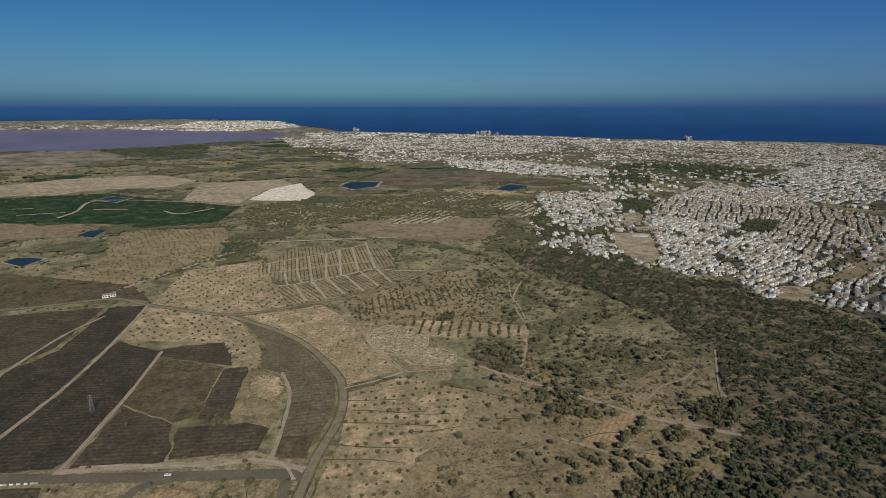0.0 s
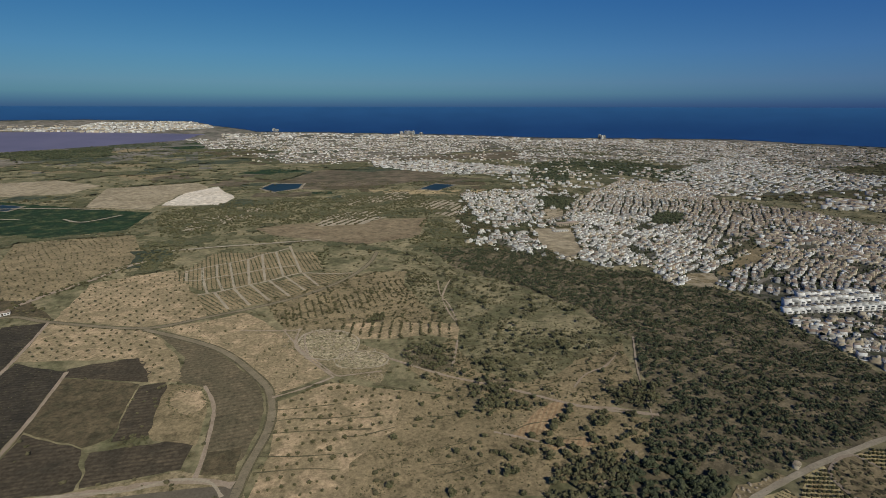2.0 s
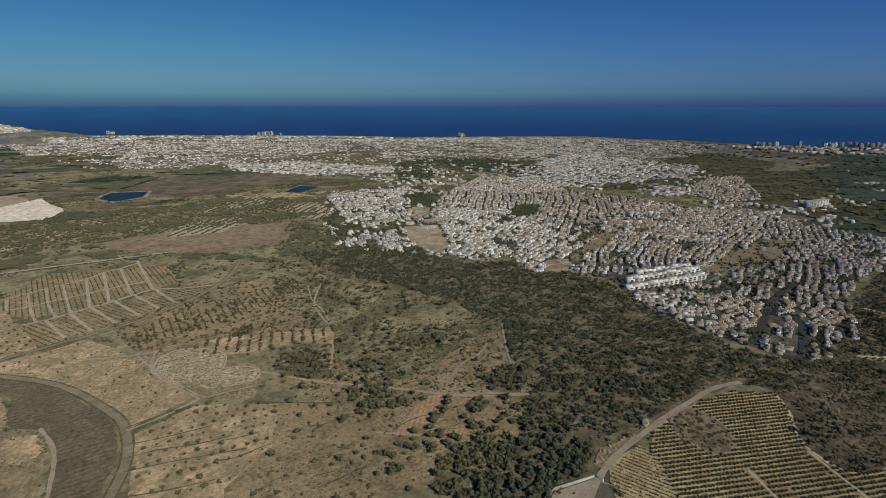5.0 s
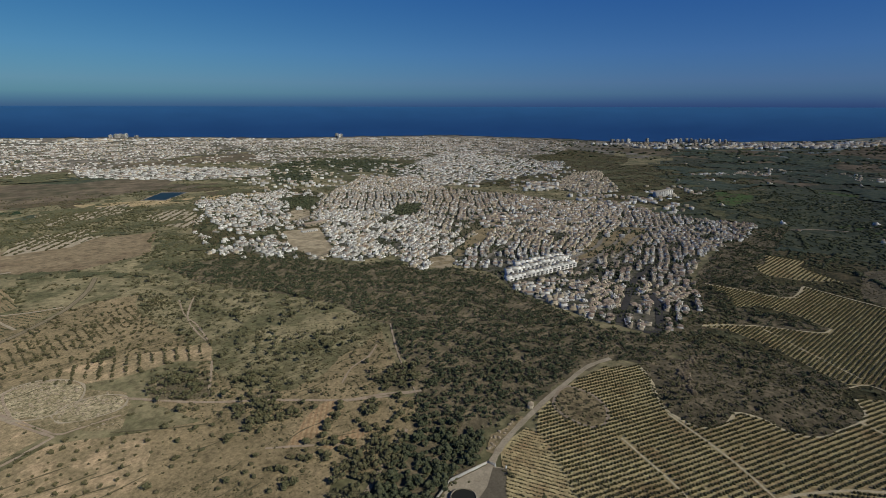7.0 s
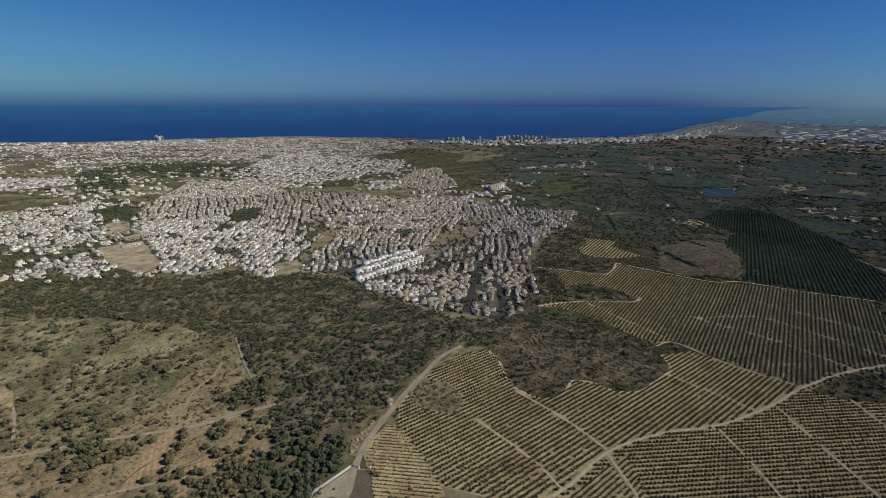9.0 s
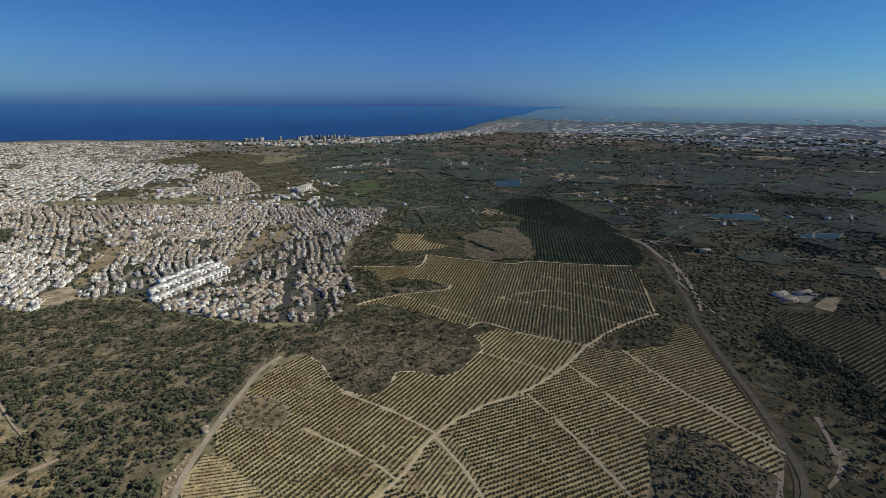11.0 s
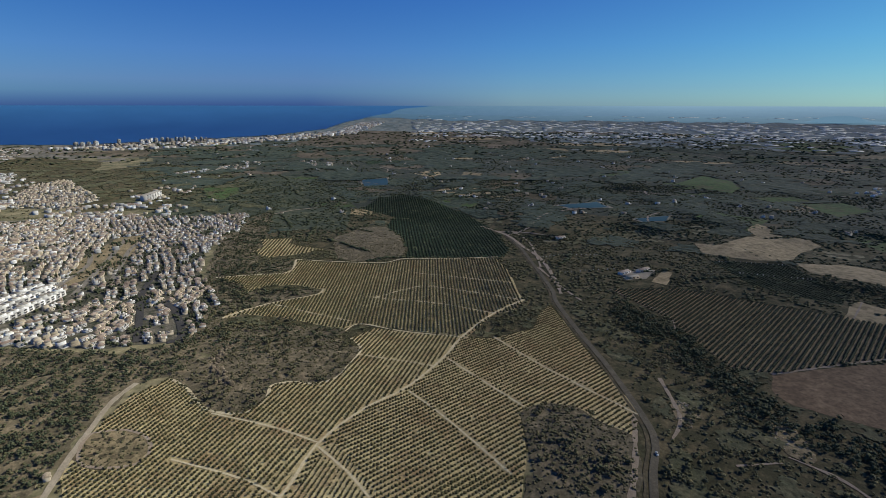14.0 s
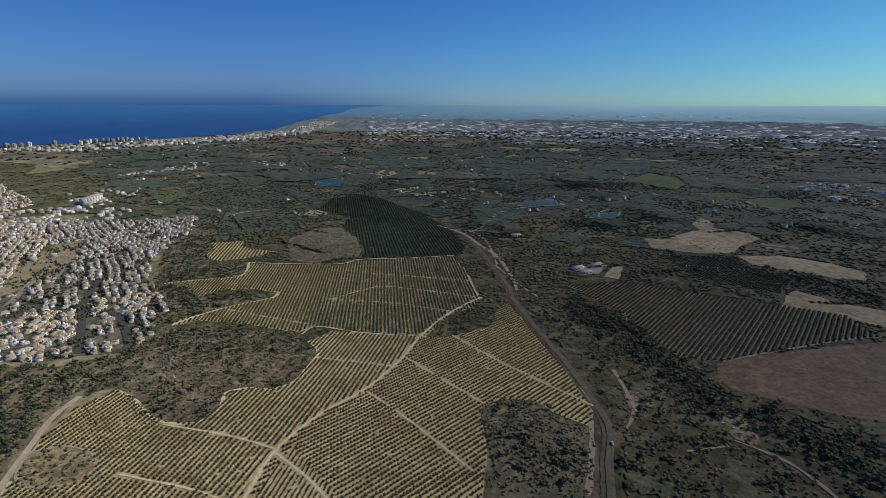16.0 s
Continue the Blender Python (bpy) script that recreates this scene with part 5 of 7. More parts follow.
def sow(name, spots, templates, materials, size, label, category, squash=1.0, up=0.0, ratio=None):
    """Many plants in one mesh. templates: (vertices, faces, material index)."""
    spots = np.asarray(spots, float)
    pick = rng.integers(0, len(templates), len(spots))
    vs, fs, ms, n = [], [], [], 0
    for k, (tv, tf, tm) in enumerate(templates):
        q = spots[pick == k]
        if not len(q):
            continue
        base, s = lay(q[:, 0], q[:, 1], up)
        s = np.minimum(s * 1.0, 1.0) * (rng.uniform(*size, len(q))) * 1.2
        a = rng.uniform(0, 6.28, len(q))
        c, e = np.cos(a)[:, None], np.sin(a)[:, None]
        st = squash * rng.uniform(0.85, 1.15, len(q))
        x = (tv[:, 0] * c - tv[:, 1] * e) * s[:, None] + base[:, :1]
        y = (tv[:, 0] * e + tv[:, 1] * c) * s[:, None] + base[:, 1:2]
        z = tv[:, 2] * (s * st)[:, None] + base[:, 2:]
        vs.append(np.stack([x, y, z], -1).reshape(-1, 3))
        fs.append((tf[None] + (np.arange(len(q)) * len(tv))[:, None, None] + n).reshape(-1, 3))
        ms.append(np.tile(tm, len(q)))
        n += len(q) * len(tv)
    ob = mesh_object(name, np.concatenate(vs), np.concatenate(fs), materials, np.concatenate(ms))
    return tagged(ob, label, category, kind="stuff")


def both(pair):
    (wv, wf), (cv, cf) = pair
    return np.concatenate([wv, cv]), np.concatenate([wf, cf + len(wv)]), np.concatenate([np.ones(len(wf), int), np.zeros(len(cf), int)])


def plain(piece):
    return piece[0], piece[1], np.zeros(len(piece[1]), int)


PINES = [both(tree_pieces(rng.uniform(5.0, 7.0), rng.uniform(4.6, 6.2), 2, 12, 1)) for _ in range(8)]
OLIVES = [both(tree_pieces(2.6, 2.9, 3, 12, 1)) for _ in range(5)]
BUSHES = [plain(bush_piece(rng.uniform(1.6, 2.8), rng.uniform(1.0, 1.7), 2, 8)) for _ in range(6)]
SMALL = [plain(bush_piece(rng.uniform(1.6, 2.8), rng.uniform(1.0, 1.7), 1, 5)) for _ in range(8)]
COPSES = [plain(bush_piece(6.5, 4.0, 1, 8)) for _ in range(8)]
FAR_COPSES = [plain(far_bush(6.5, 4.0, 6)) for _ in range(10)]
ROW_BUSH = [plain(bush_piece(2.4, 1.9, 1, 2)) for _ in range(8)]
YARD_TREES = [plain(far_bush(2.7, 2.9, 6)) for _ in range(10)]
CITRUS = [plain(bush_piece(2.3, 1.9, 2, 5)) for _ in range(6)]
GROVES = [plain(bush_piece(6.5, 4.2, 2, 10)) for _ in range(6)]

OPEN_GROUND = [CITRUS_F, CITRUS_A, CITRUS_B, CITRUS_C, CITRUS_D, CITRUS_E, DARK_GROVE, DARK_GROVE_B, BEIGE_B, BEIGE_C, BEIGE_D, BROWN_FIELD, LAWN_A, LAWN_B, LAWN_C, LAWN_D, FARM_YARD,
               RESERVOIR_C, RESERVOIR_D, RESERVOIR_E, TOWN_MAIN, TOWN_HILL]
LEFT_OPEN = [PLOUGHED_A, PLOUGHED_B, PLOUGHED_C, PLOUGHED_D, PLOUGHED_E, FALLOW_A, QUARRY_LOT, GRASS_FIELD, ORCHARD_A, ORCHARD_B, ORCHARD_C, ORCHARD_D, TERRACE_RUIN, STRIP_ORCHARD,
             ALLOTMENT_A, ALLOTMENT_B, BEIGE_FIELD, GREEN_FIELD_A, SAND_DUNES, WHITE_PIT, SAND_MIX, NET_FIELD, TOWN_MAIN, TOWN_WEST, TOWN_EDGE, SCHOOL_FIELD, DOT_ORCHARD, FOREST, CITRUS_A,
             RESERVOIR_A, RESERVOIR_B, POND_A, POND_B, POND_C, ORANGE_PLOT]
ROADS = [(LANE_B4, 2.0), (LANE_AB, 2.2), (ARM_EDGE, 2.6), (LANE_B1, 2.2), (LANE_B2, 2.4), (LANE_B3, 2.4), (PATH_D, 2.2), (PATH_A, 2), (PATH_B, 2), (PATH_C, 2), (PATH_H, 3), (PATH_I, 2.5), (PATH_E, 2), (PLOT_L1, 3), (PLOT_L2, 3), (PLOT_L3, 3), (PLOT_V5, 3), (PLOT_V6, 3), (PLOT_V7, 3), (PLOT_V8, 3), (PLOT_W1, 3), (PLOT_W2, 3), (PLOT_W3, 3), (PLOT_W4, 3), (PLOT_W5, 3), (PLOT_W6, 3), (ROAD_A, 4), (ROAD_B, 5), (ROAD_C, 6), (ROAD_D, 5), (ROAD_E, 7), (TRACK_A, 2.5), (TRACK_B, 2.5), (TRACK_C, 2.5), (TRACK_D, 3), (TRACK_E, 2.6), (TRACK_F, 2.2), (TRACK_F2, 2.2), (TRACK_G, 2.2),
         (TRACK_H, 2.2), (TRACK_I, 2.2), (TRACK_J, 2.2), (TRACK_K, 2.2), (TRACK_L, 3), (TRACK_M, 3), (TRACK_O, 2.5), (TRACK_N, 3), (TRACK_Q, 3), (TRACK_R, 3), (TRACK_S, 3), (TRACK_T, 2.5)]


def clear(spots, extra=0.0):
    """Keep plants off the roads."""
    ok = np.ones(len(spots), bool)
    for line, w in ROADS:
        c = spline(line, 4.0)
        lo, hi = c.min(0) - 12, c.max(0) + 12
        near = np.where((spots > lo).all(1) & (spots < hi).all(1) & ok)[0]
        for k in range(0, len(near), 2000):
            q = near[k:k + 2000]
            d = np.hypot(spots[q, None, 0] - c[None, :, 0], spots[q, None, 1] - c[None, :, 1]).min(1)
            ok[q[d < w + extra]] = False
    return spots[ok]


# pine wood; the nearest pines are things of their own
wood = clear(scatter(FOREST, 3.15, 11, -0.26, 26), 1.0)
wood = wood[np.argsort(np.hypot(wood[:, 0], wood[:, 1]))]
near_pines, wood = wood[:230], wood[230:]
sow("pine_wood", wood, PINES, [M_PINE_D, M_BARK], (0.32, 0.68), "dense dark green pine wood on a slope", "wood")
sow("wood_undergrowth", clear(scatter(FOREST, 4.8, 12, -0.4)), SMALL, [M_PINE], (0.6, 1.3), "dry olive-brown undergrowth between pines", "undergrowth")


def single_trees(name, spots, pieces, leaf, label, category, group, size):
    """Trees that can be picked out one by one: trunk and crown."""
    models = []
    for wood_piece, crown_piece in pieces:
        t = new(name)
        tagged(t, label, category, group)
        mesh_object("trunk", *wood_piece, M_BARK, parent=t)
        mesh_object("crown", *crown_piece, leaf, parent=t)
        models.append(t)
    p, s = lay(spots[:, 0], spots[:, 1])
    for k, (q, f) in enumerate(zip(p, s)):
        m = Matrix.LocRotScale(q, Euler((0, 0, rng.uniform(0, 6.28))), None)
        if k < len(models):
            ob = models[k]
            ob.matrix_basis = m
        else:
            ob = copy_thing(models[k % len(models)], m)
        g = rng.uniform(*size) * 1.2
        ob.scale = (g, g, g * rng.uniform(0.9, 1.12))


single_trees("pine_tree", near_pines, [tree_pieces(rng.uniform(5.0, 7.0), rng.uniform(4.6, 6.0), 9, 60, 3) for _ in range(8)], M_PINE_D,
             "dark green pine with a rounded uneven crown", "tree", "pines of the wood", (0.42, 0.85))

# thinner woods and slopes
thin = clear(scatter(FOREST_THIN, 9.5, 13, -0.05, 50, (STRIP_ORCHARD, FOREST)), 1)
sow("scattered_pines", thin, PINES, [M_PINE, M_BARK], (0.5, 1.05), "pines and junipers scattered over a dry slope", "wood")
sow("slope_scrub", clear(scatter(FOREST_THIN, 4.0, 14, -0.15, 40, (STRIP_ORCHARD, FOREST))), SMALL, [M_SCRUB], (0.35, 0.95), "low olive-brown scrub on a dry slope", "scrub")
sow("slope_scrub", clear(scatter(SCRUB_SLOPE, 3.6, 15, -0.1, 30, (FOREST, ORANGE_PLOT, ORCHARD_D))), SMALL, [M_SCRUB], (0.4, 1.1), "low brown scrub on stony ground", "scrub")
sow("slope_pines", clear(scatter(SCRUB_SLOPE, 11, 16, 0.0, 40, (FOREST, ORANGE_PLOT, ORCHARD_D)), 1), PINES, [M_PINE, M_BARK], (0.5, 1.0), "small pines on a dry slope", "wood")
sow("slope_scrub", clear(scatter(TAN_SLOPE, 5.0, 17, -0.1, 30, (FOREST, ORANGE_PLOT, ORCHARD_D))), BUSHES, [M_SCRUB], (0.3, 0.9), "tufts of dry scrub on tan earth", "scrub")
lone = clear(scatter(TAN_SLOPE, 15, 18, -0.05, 40, (FOREST, ORANGE_PLOT, ORCHARD_D)), 1)
single_trees("slope_tree", lone[:60], [tree_pieces(4.2, 4.4, 8, 44, 2) for _ in range(5)], M_PINE, "round dark green tree standing on tan ground", "tree", "trees on the tan slope", (0.6, 1.2))
sow("slope_olives", clear(scatter(OLIVE_SLOPE, 7.5, 19, -0.2, 40, (STRIP_ORCHARD, TERRACE_RUIN, ORCHARD_C))), OLIVES, [M_OLIVE, M_BARK], (0.6, 1.3), "olive trees on old terraces", "trees")
for k, poly in enumerate((PINES_A, PINES_B, PINES_C, PINES_D, PINES_E)):
    sow("pine_grove", scatter(poly, 3.9, 45 + k, -0.5, 30), PINES, [M_PINE, M_BARK], (0.55, 1.0), "dense green grove of small pines", "trees")
for k, poly in enumerate((WOOD_MID, WOOD_MID_B, WOOD_LEFT, GROVE_DARK_A, GROVE_DARK_B)):
    sow("low_wood", scatter(poly, 6.5, 20 + k, -0.35, 60), COPSES, [M_PINE], (0.4, 0.95), "low dark green wood", "wood")
for k, poly in enumerate((WOOD_FAR, LAGOON_WOOD)):
    sow("far_wood", scatter(poly, 12, 24 + k, -0.3, 60), FAR_COPSES, [M_PINE_D], (0.9, 1.8), "far dark green wood", "wood")

for k, poly in enumerate((FRINGE_A, FRINGE_B, FRINGE_C)):
    sow("fringe_wood", clear(scatter(poly, 6.4, 130 + k, -0.3, 25, (CITRUS_A, CITRUS_B, CITRUS_E)), 1), PINES, [M_PINE_D, M_BARK], (0.4, 0.85), "small dark pines below the town", "wood")
    sow("fringe_scrub", clear(scatter(poly, 3.6, 134 + k, -0.25, 25, (CITRUS_A, CITRUS_B, CITRUS_E))), SMALL, [M_PINE], (0.5, 1.2), "olive-brown scrub below the town", "scrub")
sow("valley_trees", scatter(FRINGE_D, 11, 140, -0.15, 60), FAR_COPSES, [M_PINE_D], (0.35, 0.8), "dark green trees behind the town", "trees", 0.7)
lone_b = clear(scatter(TAN_B, 7.2, 138, -0.15, 30, (FOREST, ORANGE_PLOT, PINES_E, PINES_B)), 1)
single_trees("slope_pine", lone_b[:150], [tree_pieces(4.8, 4.4, 8, 44, 2) for _ in range(5)], M_PINE, "dark green pine standing on tan ground", "tree", "pines on the tan slope", (0.55, 1.1))
sow("slope_scrub", clear(scatter(TAN_B, 3.6, 139, -0.15, 20, (FOREST, ORANGE_PLOT))), BUSHES, [M_SCRUB], (0.3, 0.9), "tufts of dry scrub on tan earth", "scrub")

# scrub over the open country
a = np.radians(np.linspace(-46, 50, 30))
WEST = [(300 * math.sin(q), 300 * math.cos(q)) for q in a] + [(1875 * math.sin(q), 1875 * math.cos(q)) for q in a[::-1]]
sow("country_scrub", clear(scatter(WEST, 9.6, 26, -0.03, 70, LEFT_OPEN)), SMALL, [M_SCRUB], (0.7, 1.8), "olive-brown bushes over dry country", "scrub")
sow("country_trees", clear(scatter(WEST, 20, 27, 0.05, 90, LEFT_OPEN), 1), GROVES, [M_OLIVE], (0.4, 0.9), "dark bushy trees over dry country", "trees")
WEST_FAR = [(1800 * math.sin(q), 1800 * math.cos(q)) for q in a] + [(4500 * math.sin(q), 4500 * math.cos(q)) for q in a[::-1]]
sow("far_scrub", dry(scatter(WEST_FAR, 36, 28, -0.05, 260, (LAGOON, SALT_MARSH, SAND_DUNES, TOWN_MAIN, BROWN_PLAIN_A, BROWN_PLAIN_B, WHITE_PIT, SAND_MIX))), FAR_COPSES, [M_PINE], (0.8, 1.9), "distant dark green groves", "trees", 0.6)

# wooded country to the south
b = np.radians(np.linspace(45, 140, 30))
for k, (r0, r1, apart, size, gap, seed) in enumerate(((294, 640, 5.6, (0.4, 0.9), -0.12, 31), (620, 1060, 5.0, (0.42, 0.8), -0.2, 35), (1020, 1900, 8.0, (0.55, 1.1), -0.24, 32), (1540, 2900, 21, (0.6, 1.6), -0.1, 33), (2800, 5400, 46, (1.5, 3.4), -0.1, 34))):
    ring = [(r0 * math.sin(q), r0 * math.cos(q)) for q in b] + [(r1 * math.sin(q), r1 * math.cos(q)) for q in b[::-1]]
    q = clear(scatter(ring, apart, seed, gap, (45, 70, 110, 160, 320)[k], OPEN_GROUND + [FOREST, RAVINE_WOOD, FARM_YARD, FARM_PLOT, MOUND_D]), 1)
    q = q[inside(WOODLAND, q[:, 0], q[:, 1])] if k < 4 else dry(q)
    sow("hill_wood", q, PINES if k == 0 else COPSES if k == 1 else FAR_COPSES, [M_PINE, M_BARK] if k == 0 else [M_PINE if k == 1 else M_PINE_D], size, "dark green pine and scrub woodland", "wood", 0.75 if k < 2 else 0.65)
ring = [(294 * math.sin(q), 294 * math.cos(q)) for q in b] + [(700 * math.sin(q), 700 * math.cos(q)) for q in b[::-1]]
q = clear(scatter(ring, 4.2, 36, -0.2, 40, OPEN_GROUND + [FOREST]))
sow("hill_scrub", q[inside(WOODLAND, q[:, 0], q[:, 1])], SMALL, [M_PINE], (0.5, 1.2), "dark olive scrub on hillsides", "scrub")
for k, poly in enumerate((MOUND_A, MOUND_C, MOUND_D, MOUND_B, ROUND_YARD, MOUND_E)):
    sow("mound_scrub", clear(scatter(poly, 3.0 if k < 2 else 4.2, 37 + k, -0.35, 20)), SMALL, [M_SCRUB], (0.5, 1.2), "dense olive-brown scrub on a hillock", "scrub")
for k, poly in enumerate((MOUND_A, MOUND_C)):
    sow("mound_trees", clear(scatter(poly, 5.0 + 2.5 * k, 40 + k, -0.05 + 0.12 * k, 25), 1), PINES, [M_PINE, M_BARK], (0.35, 0.75), "small dark pines on a hillock", "trees")
for k, poly in enumerate((RAVINE_WOOD, HEDGE_WOOD)):
    sow("ravine_trees", clear(scatter(poly, 3.3 if k == 0 else 5.0, 44 + 9 * k, -0.4, 30), 2), PINES, [M_PINE_D, M_BARK], (0.45, 0.9), "dense dark trees along a ravine", "trees")


def canopy(r0, r1, cell, height, gap, wave, seed, label, side=(44, 136), within=None, avoid=None, leaf=None):
    """Closed woods seen from above: one uneven sheet of crowns for each stand, down to the ground at its edges."""
    gr = np.random.default_rng(seed)
    n = int(2 * r1 / cell)
    gx, gy = np.meshgrid(np.arange(n) * cell - (0 if side[0] > 0 else r1), np.arange(n) * cell - (0.85 if side[0] > 0 else 0.0) * r1)
    gx, gy = gx + gr.uniform(-0.38, 0.38, gx.shape) * cell, gy + gr.uniform(-0.38, 0.38, gy.shape) * cell
    d, q = np.hypot(gx, gy), np.degrees(np.arctan2(gx, gy))
    idx = np.where(((d > r0) & (d < r1) & (q > side[0]) & (q < side[1])).ravel())[0]
    px, py = gx.ravel()[idx], gy.ravel()[idx]
    ok = inside(within or WOODLAND, px, py)
    for z in avoid or OPEN_GROUND + [FOREST, MOUND_A, MOUND_C, MOUND_D, FRINGE_A, FRINGE_B, FRINGE_C, BARE_RIGHT, GREEN_VALLEY, RAVINE_WOOD, FARM_YARD, FARM_PLOT]:
        ok &= ~inside(z, px, py)
    idx, px, py = idx[ok], px[ok], py[ok]
    g = np.array([noise.fractal(Vector((a / wave, b / wave, seed)), 0.7, 2.0, 4) for a, b in zip(px, py)]) - gap
    keep = g > 0
    idx, px, py, g = idx[keep], px[keep], py[keep], g[keep]
    free = np.ones(len(idx), bool)
    for line, w in ROADS:
        c = spline(line, 6.0)
        near = np.where((px > c[:, 0].min() - 20) & (px < c[:, 0].max() + 20) & (py > c[:, 1].min() - 20) & (py < c[:, 1].max() + 20))[0]
        for k in range(0, len(near), 2000):
            m = near[k:k + 2000]
            free[m[np.hypot(px[m, None] - c[None, :, 0], py[m, None] - c[None, :, 1]).min(1) < w + 0.6 * cell]] = False
    idx, px, py, g = idx[free], px[free], py[free], g[free]
    base, s = lay(px, py)
    rise = np.clip(g / 0.16, 0, 1)
    base[:, 2] += height * s * np.where(rise > 0.3, gr.uniform(0.2, 1.0, len(idx)) * (0.15 + 0.85 * rise), -0.05)
    slot = np.full(gx.size, -1)
    slot[idx] = np.arange(len(idx))
    slot = slot.reshape(gx.shape)
    quad = np.stack([slot[:-1, :-1], slot[:-1, 1:], slot[1:, 1:], slot[1:, :-1]], -1).reshape(-1, 4)
    quad = quad[(quad >= 0).all(1)]
    tri = np.concatenate([quad[:, [0, 1, 2]], quad[:, [0, 2, 3]]])
    tagged(mesh_object("wood_canopy", base, tri, leaf or M_CANOPY), label, "wood", kind="stuff")


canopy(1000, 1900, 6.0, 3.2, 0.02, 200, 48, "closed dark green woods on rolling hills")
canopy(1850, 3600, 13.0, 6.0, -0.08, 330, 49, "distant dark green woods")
for k, poly in enumerate((FRINGE_D, FRINGE_E)):
    canopy(700, 3000, 7.0, 4.0, 0.02, 70, 144 + k, "olive-green woods and gardens behind the town", (15, 85), poly, [TOWN_HILL, TOWN_MAIN], M_OLIVECANOPY)
canopy(285, 660, 3.0, 1.5, -0.02, 40, 150, "low olive-brown scrub on hillsides", leaf=M_OLIVECANOPY)
WEST_AVOID = LEFT_OPEN + [LAGOON, SALT_MARSH, BROWN_PLAIN_A, BROWN_PLAIN_B, FOREST_THIN, OLIVE_SLOPE, SCRUB_SLOPE, TAN_SLOPE, MID_TOWN_A, COAST_TOWN_A]
canopy(900, 1880, 6.0, 3.0, 0.12, 90, 142, "low olive-green scrub woods over dry country", (-46, 40), WEST, WEST_AVOID, M_OLIVECANOPY)
canopy(1830, 3600, 13.0, 5.0, 0.06, 190, 143, "distant olive-green groves over dry country", (-46, 30), WEST_FAR, WEST_AVOID, M_OLIVECANOPY)

# lines of trees along tracks and ditches of the wooded country
hr = np.random.default_rng(46)
hedge = []
while len(hedge) < 90:
    q, d = radians(hr.uniform(58, 131)), 800 * 4.6 ** hr.random()
    c = np.array((d * math.sin(q), d * math.cos(q)))
    if any(inside(z, c[:1], c[1:])[0] for z in OPEN_GROUND):
        continue
    t, run = hr.uniform(0, math.pi), d * hr.uniform(0.02, 0.06)
    f = np.linspace(-1, 1, max(4, int(2 * run / (0.006 * d))))[:, None]
    hedge.append(c + f * run * np.array((math.cos(t), math.sin(t))) + f ** 2 * hr.normal(0, 0.2) * run + hr.normal(0, 0.0012 * d, (len(f), 2)))
sow("tree_lines", clear(np.concatenate(hedge), 1), FAR_COPSES, [M_PINE_D], (0.6, 1.6), "lines of dark trees through wooded country", "trees", 0.7)


# ---- rows of citrus, olives and almonds ----
def rows_in(poly, degrees, apart, along, seed, jitter=0.14, miss=0.04, avoid=(), even=False):
    apart, along = apart * SPREAD, along * SPREAD
    r = np.random.default_rng(seed)
    p = np.asarray(poly, float)
    c, reach = p.mean(0), np.ptp(p, axis=0).max()
    u, v = np.meshgrid(np.arange(-reach, reach, along), np.arange(-reach, reach, apart))
    u = u + (0 if even else r.uniform(0, along, (len(v), 1)))
    u, v = u.ravel() + r.normal(0, jitter, u.size), v.ravel() + r.normal(0, jitter * 0.6, u.size)
    a = radians(degrees)
    q = np.stack([c[0] + u * math.cos(a) - v * math.sin(a), c[1] + u * math.sin(a) + v * math.cos(a)], 1)
    ok = inside(poly, q[:, 0], q[:, 1]) & (r.random(len(q)) > miss)
    for z in avoid:
        ok &= ~inside(z, q[:, 0], q[:, 1])
    return clear(q[ok])


CITRUS_LABEL = "rows of young dark green citrus trees on pale soil"
citrus = rows_in(CITRUS_A, 168.5, 3.6, 2.4, 51, 0.1, 0.008, (MOUND_B, MOUND_A, STRIP_PLOT, CITRUS_TRI, ROUND_YARD), True)
citrus = citrus[np.argsort(np.hypot(citrus[:, 0], citrus[:, 1]))]
single_trees("citrus_tree", citrus[:260], [tree_pieces(2.1, 2.2, 4, 16, 1) for _ in range(6)], M_CITRUSLEAF,
             "young round citrus tree on pale tan soil", "tree", "citrus trees of the near grove", (0.86, 1.05))
sow("citrus_rows", citrus[260:], ROW_BUSH, [M_CITRUSLEAF], (0.8, 1.02), CITRUS_LABEL, "orchard rows", up=0.3)
sow("citrus_rows", rows_in(CITRUS_B, 5.5, 3.5, 2.3, 52, 0.1, 0.01, (MOUND_D,), True), ROW_BUSH, [M_CITRUSLEAF], (0.88, 1.15), CITRUS_LABEL, "orchard rows", up=0.3)
sow("citrus_rows", rows_in(CITRUS_C, 134.0, 3.6, 2.4, 53, 0.1, 0.008, (MOUND_C, CITRUS_TRI), True), ROW_BUSH, [M_CITRUSLEAF], (0.8, 1.02), CITRUS_LABEL, "orchard rows", up=0.3)
sow("citrus_rows", rows_in(CITRUS_F, 134.0, 3.6, 2.4, 151, 0.1, 0.008, (), True), ROW_BUSH, [M_CITRUSLEAF], (0.8, 1.02), CITRUS_LABEL, "orchard rows", up=0.3)
sow("citrus_rows", rows_in(CITRUS_D, 140.0, 4.2, 1.5, 54), ROW_BUSH, [M_GROVE], (1.0, 1.3), "rows of mature dark green citrus", "orchard rows", up=0.3)
sow("citrus_rows", rows_in(CITRUS_E, 8.0, 4.8, 2.0, 55), ROW_BUSH, [M_CITRUSLEAF], (0.9, 1.2), CITRUS_LABEL, "orchard rows", up=0.3)
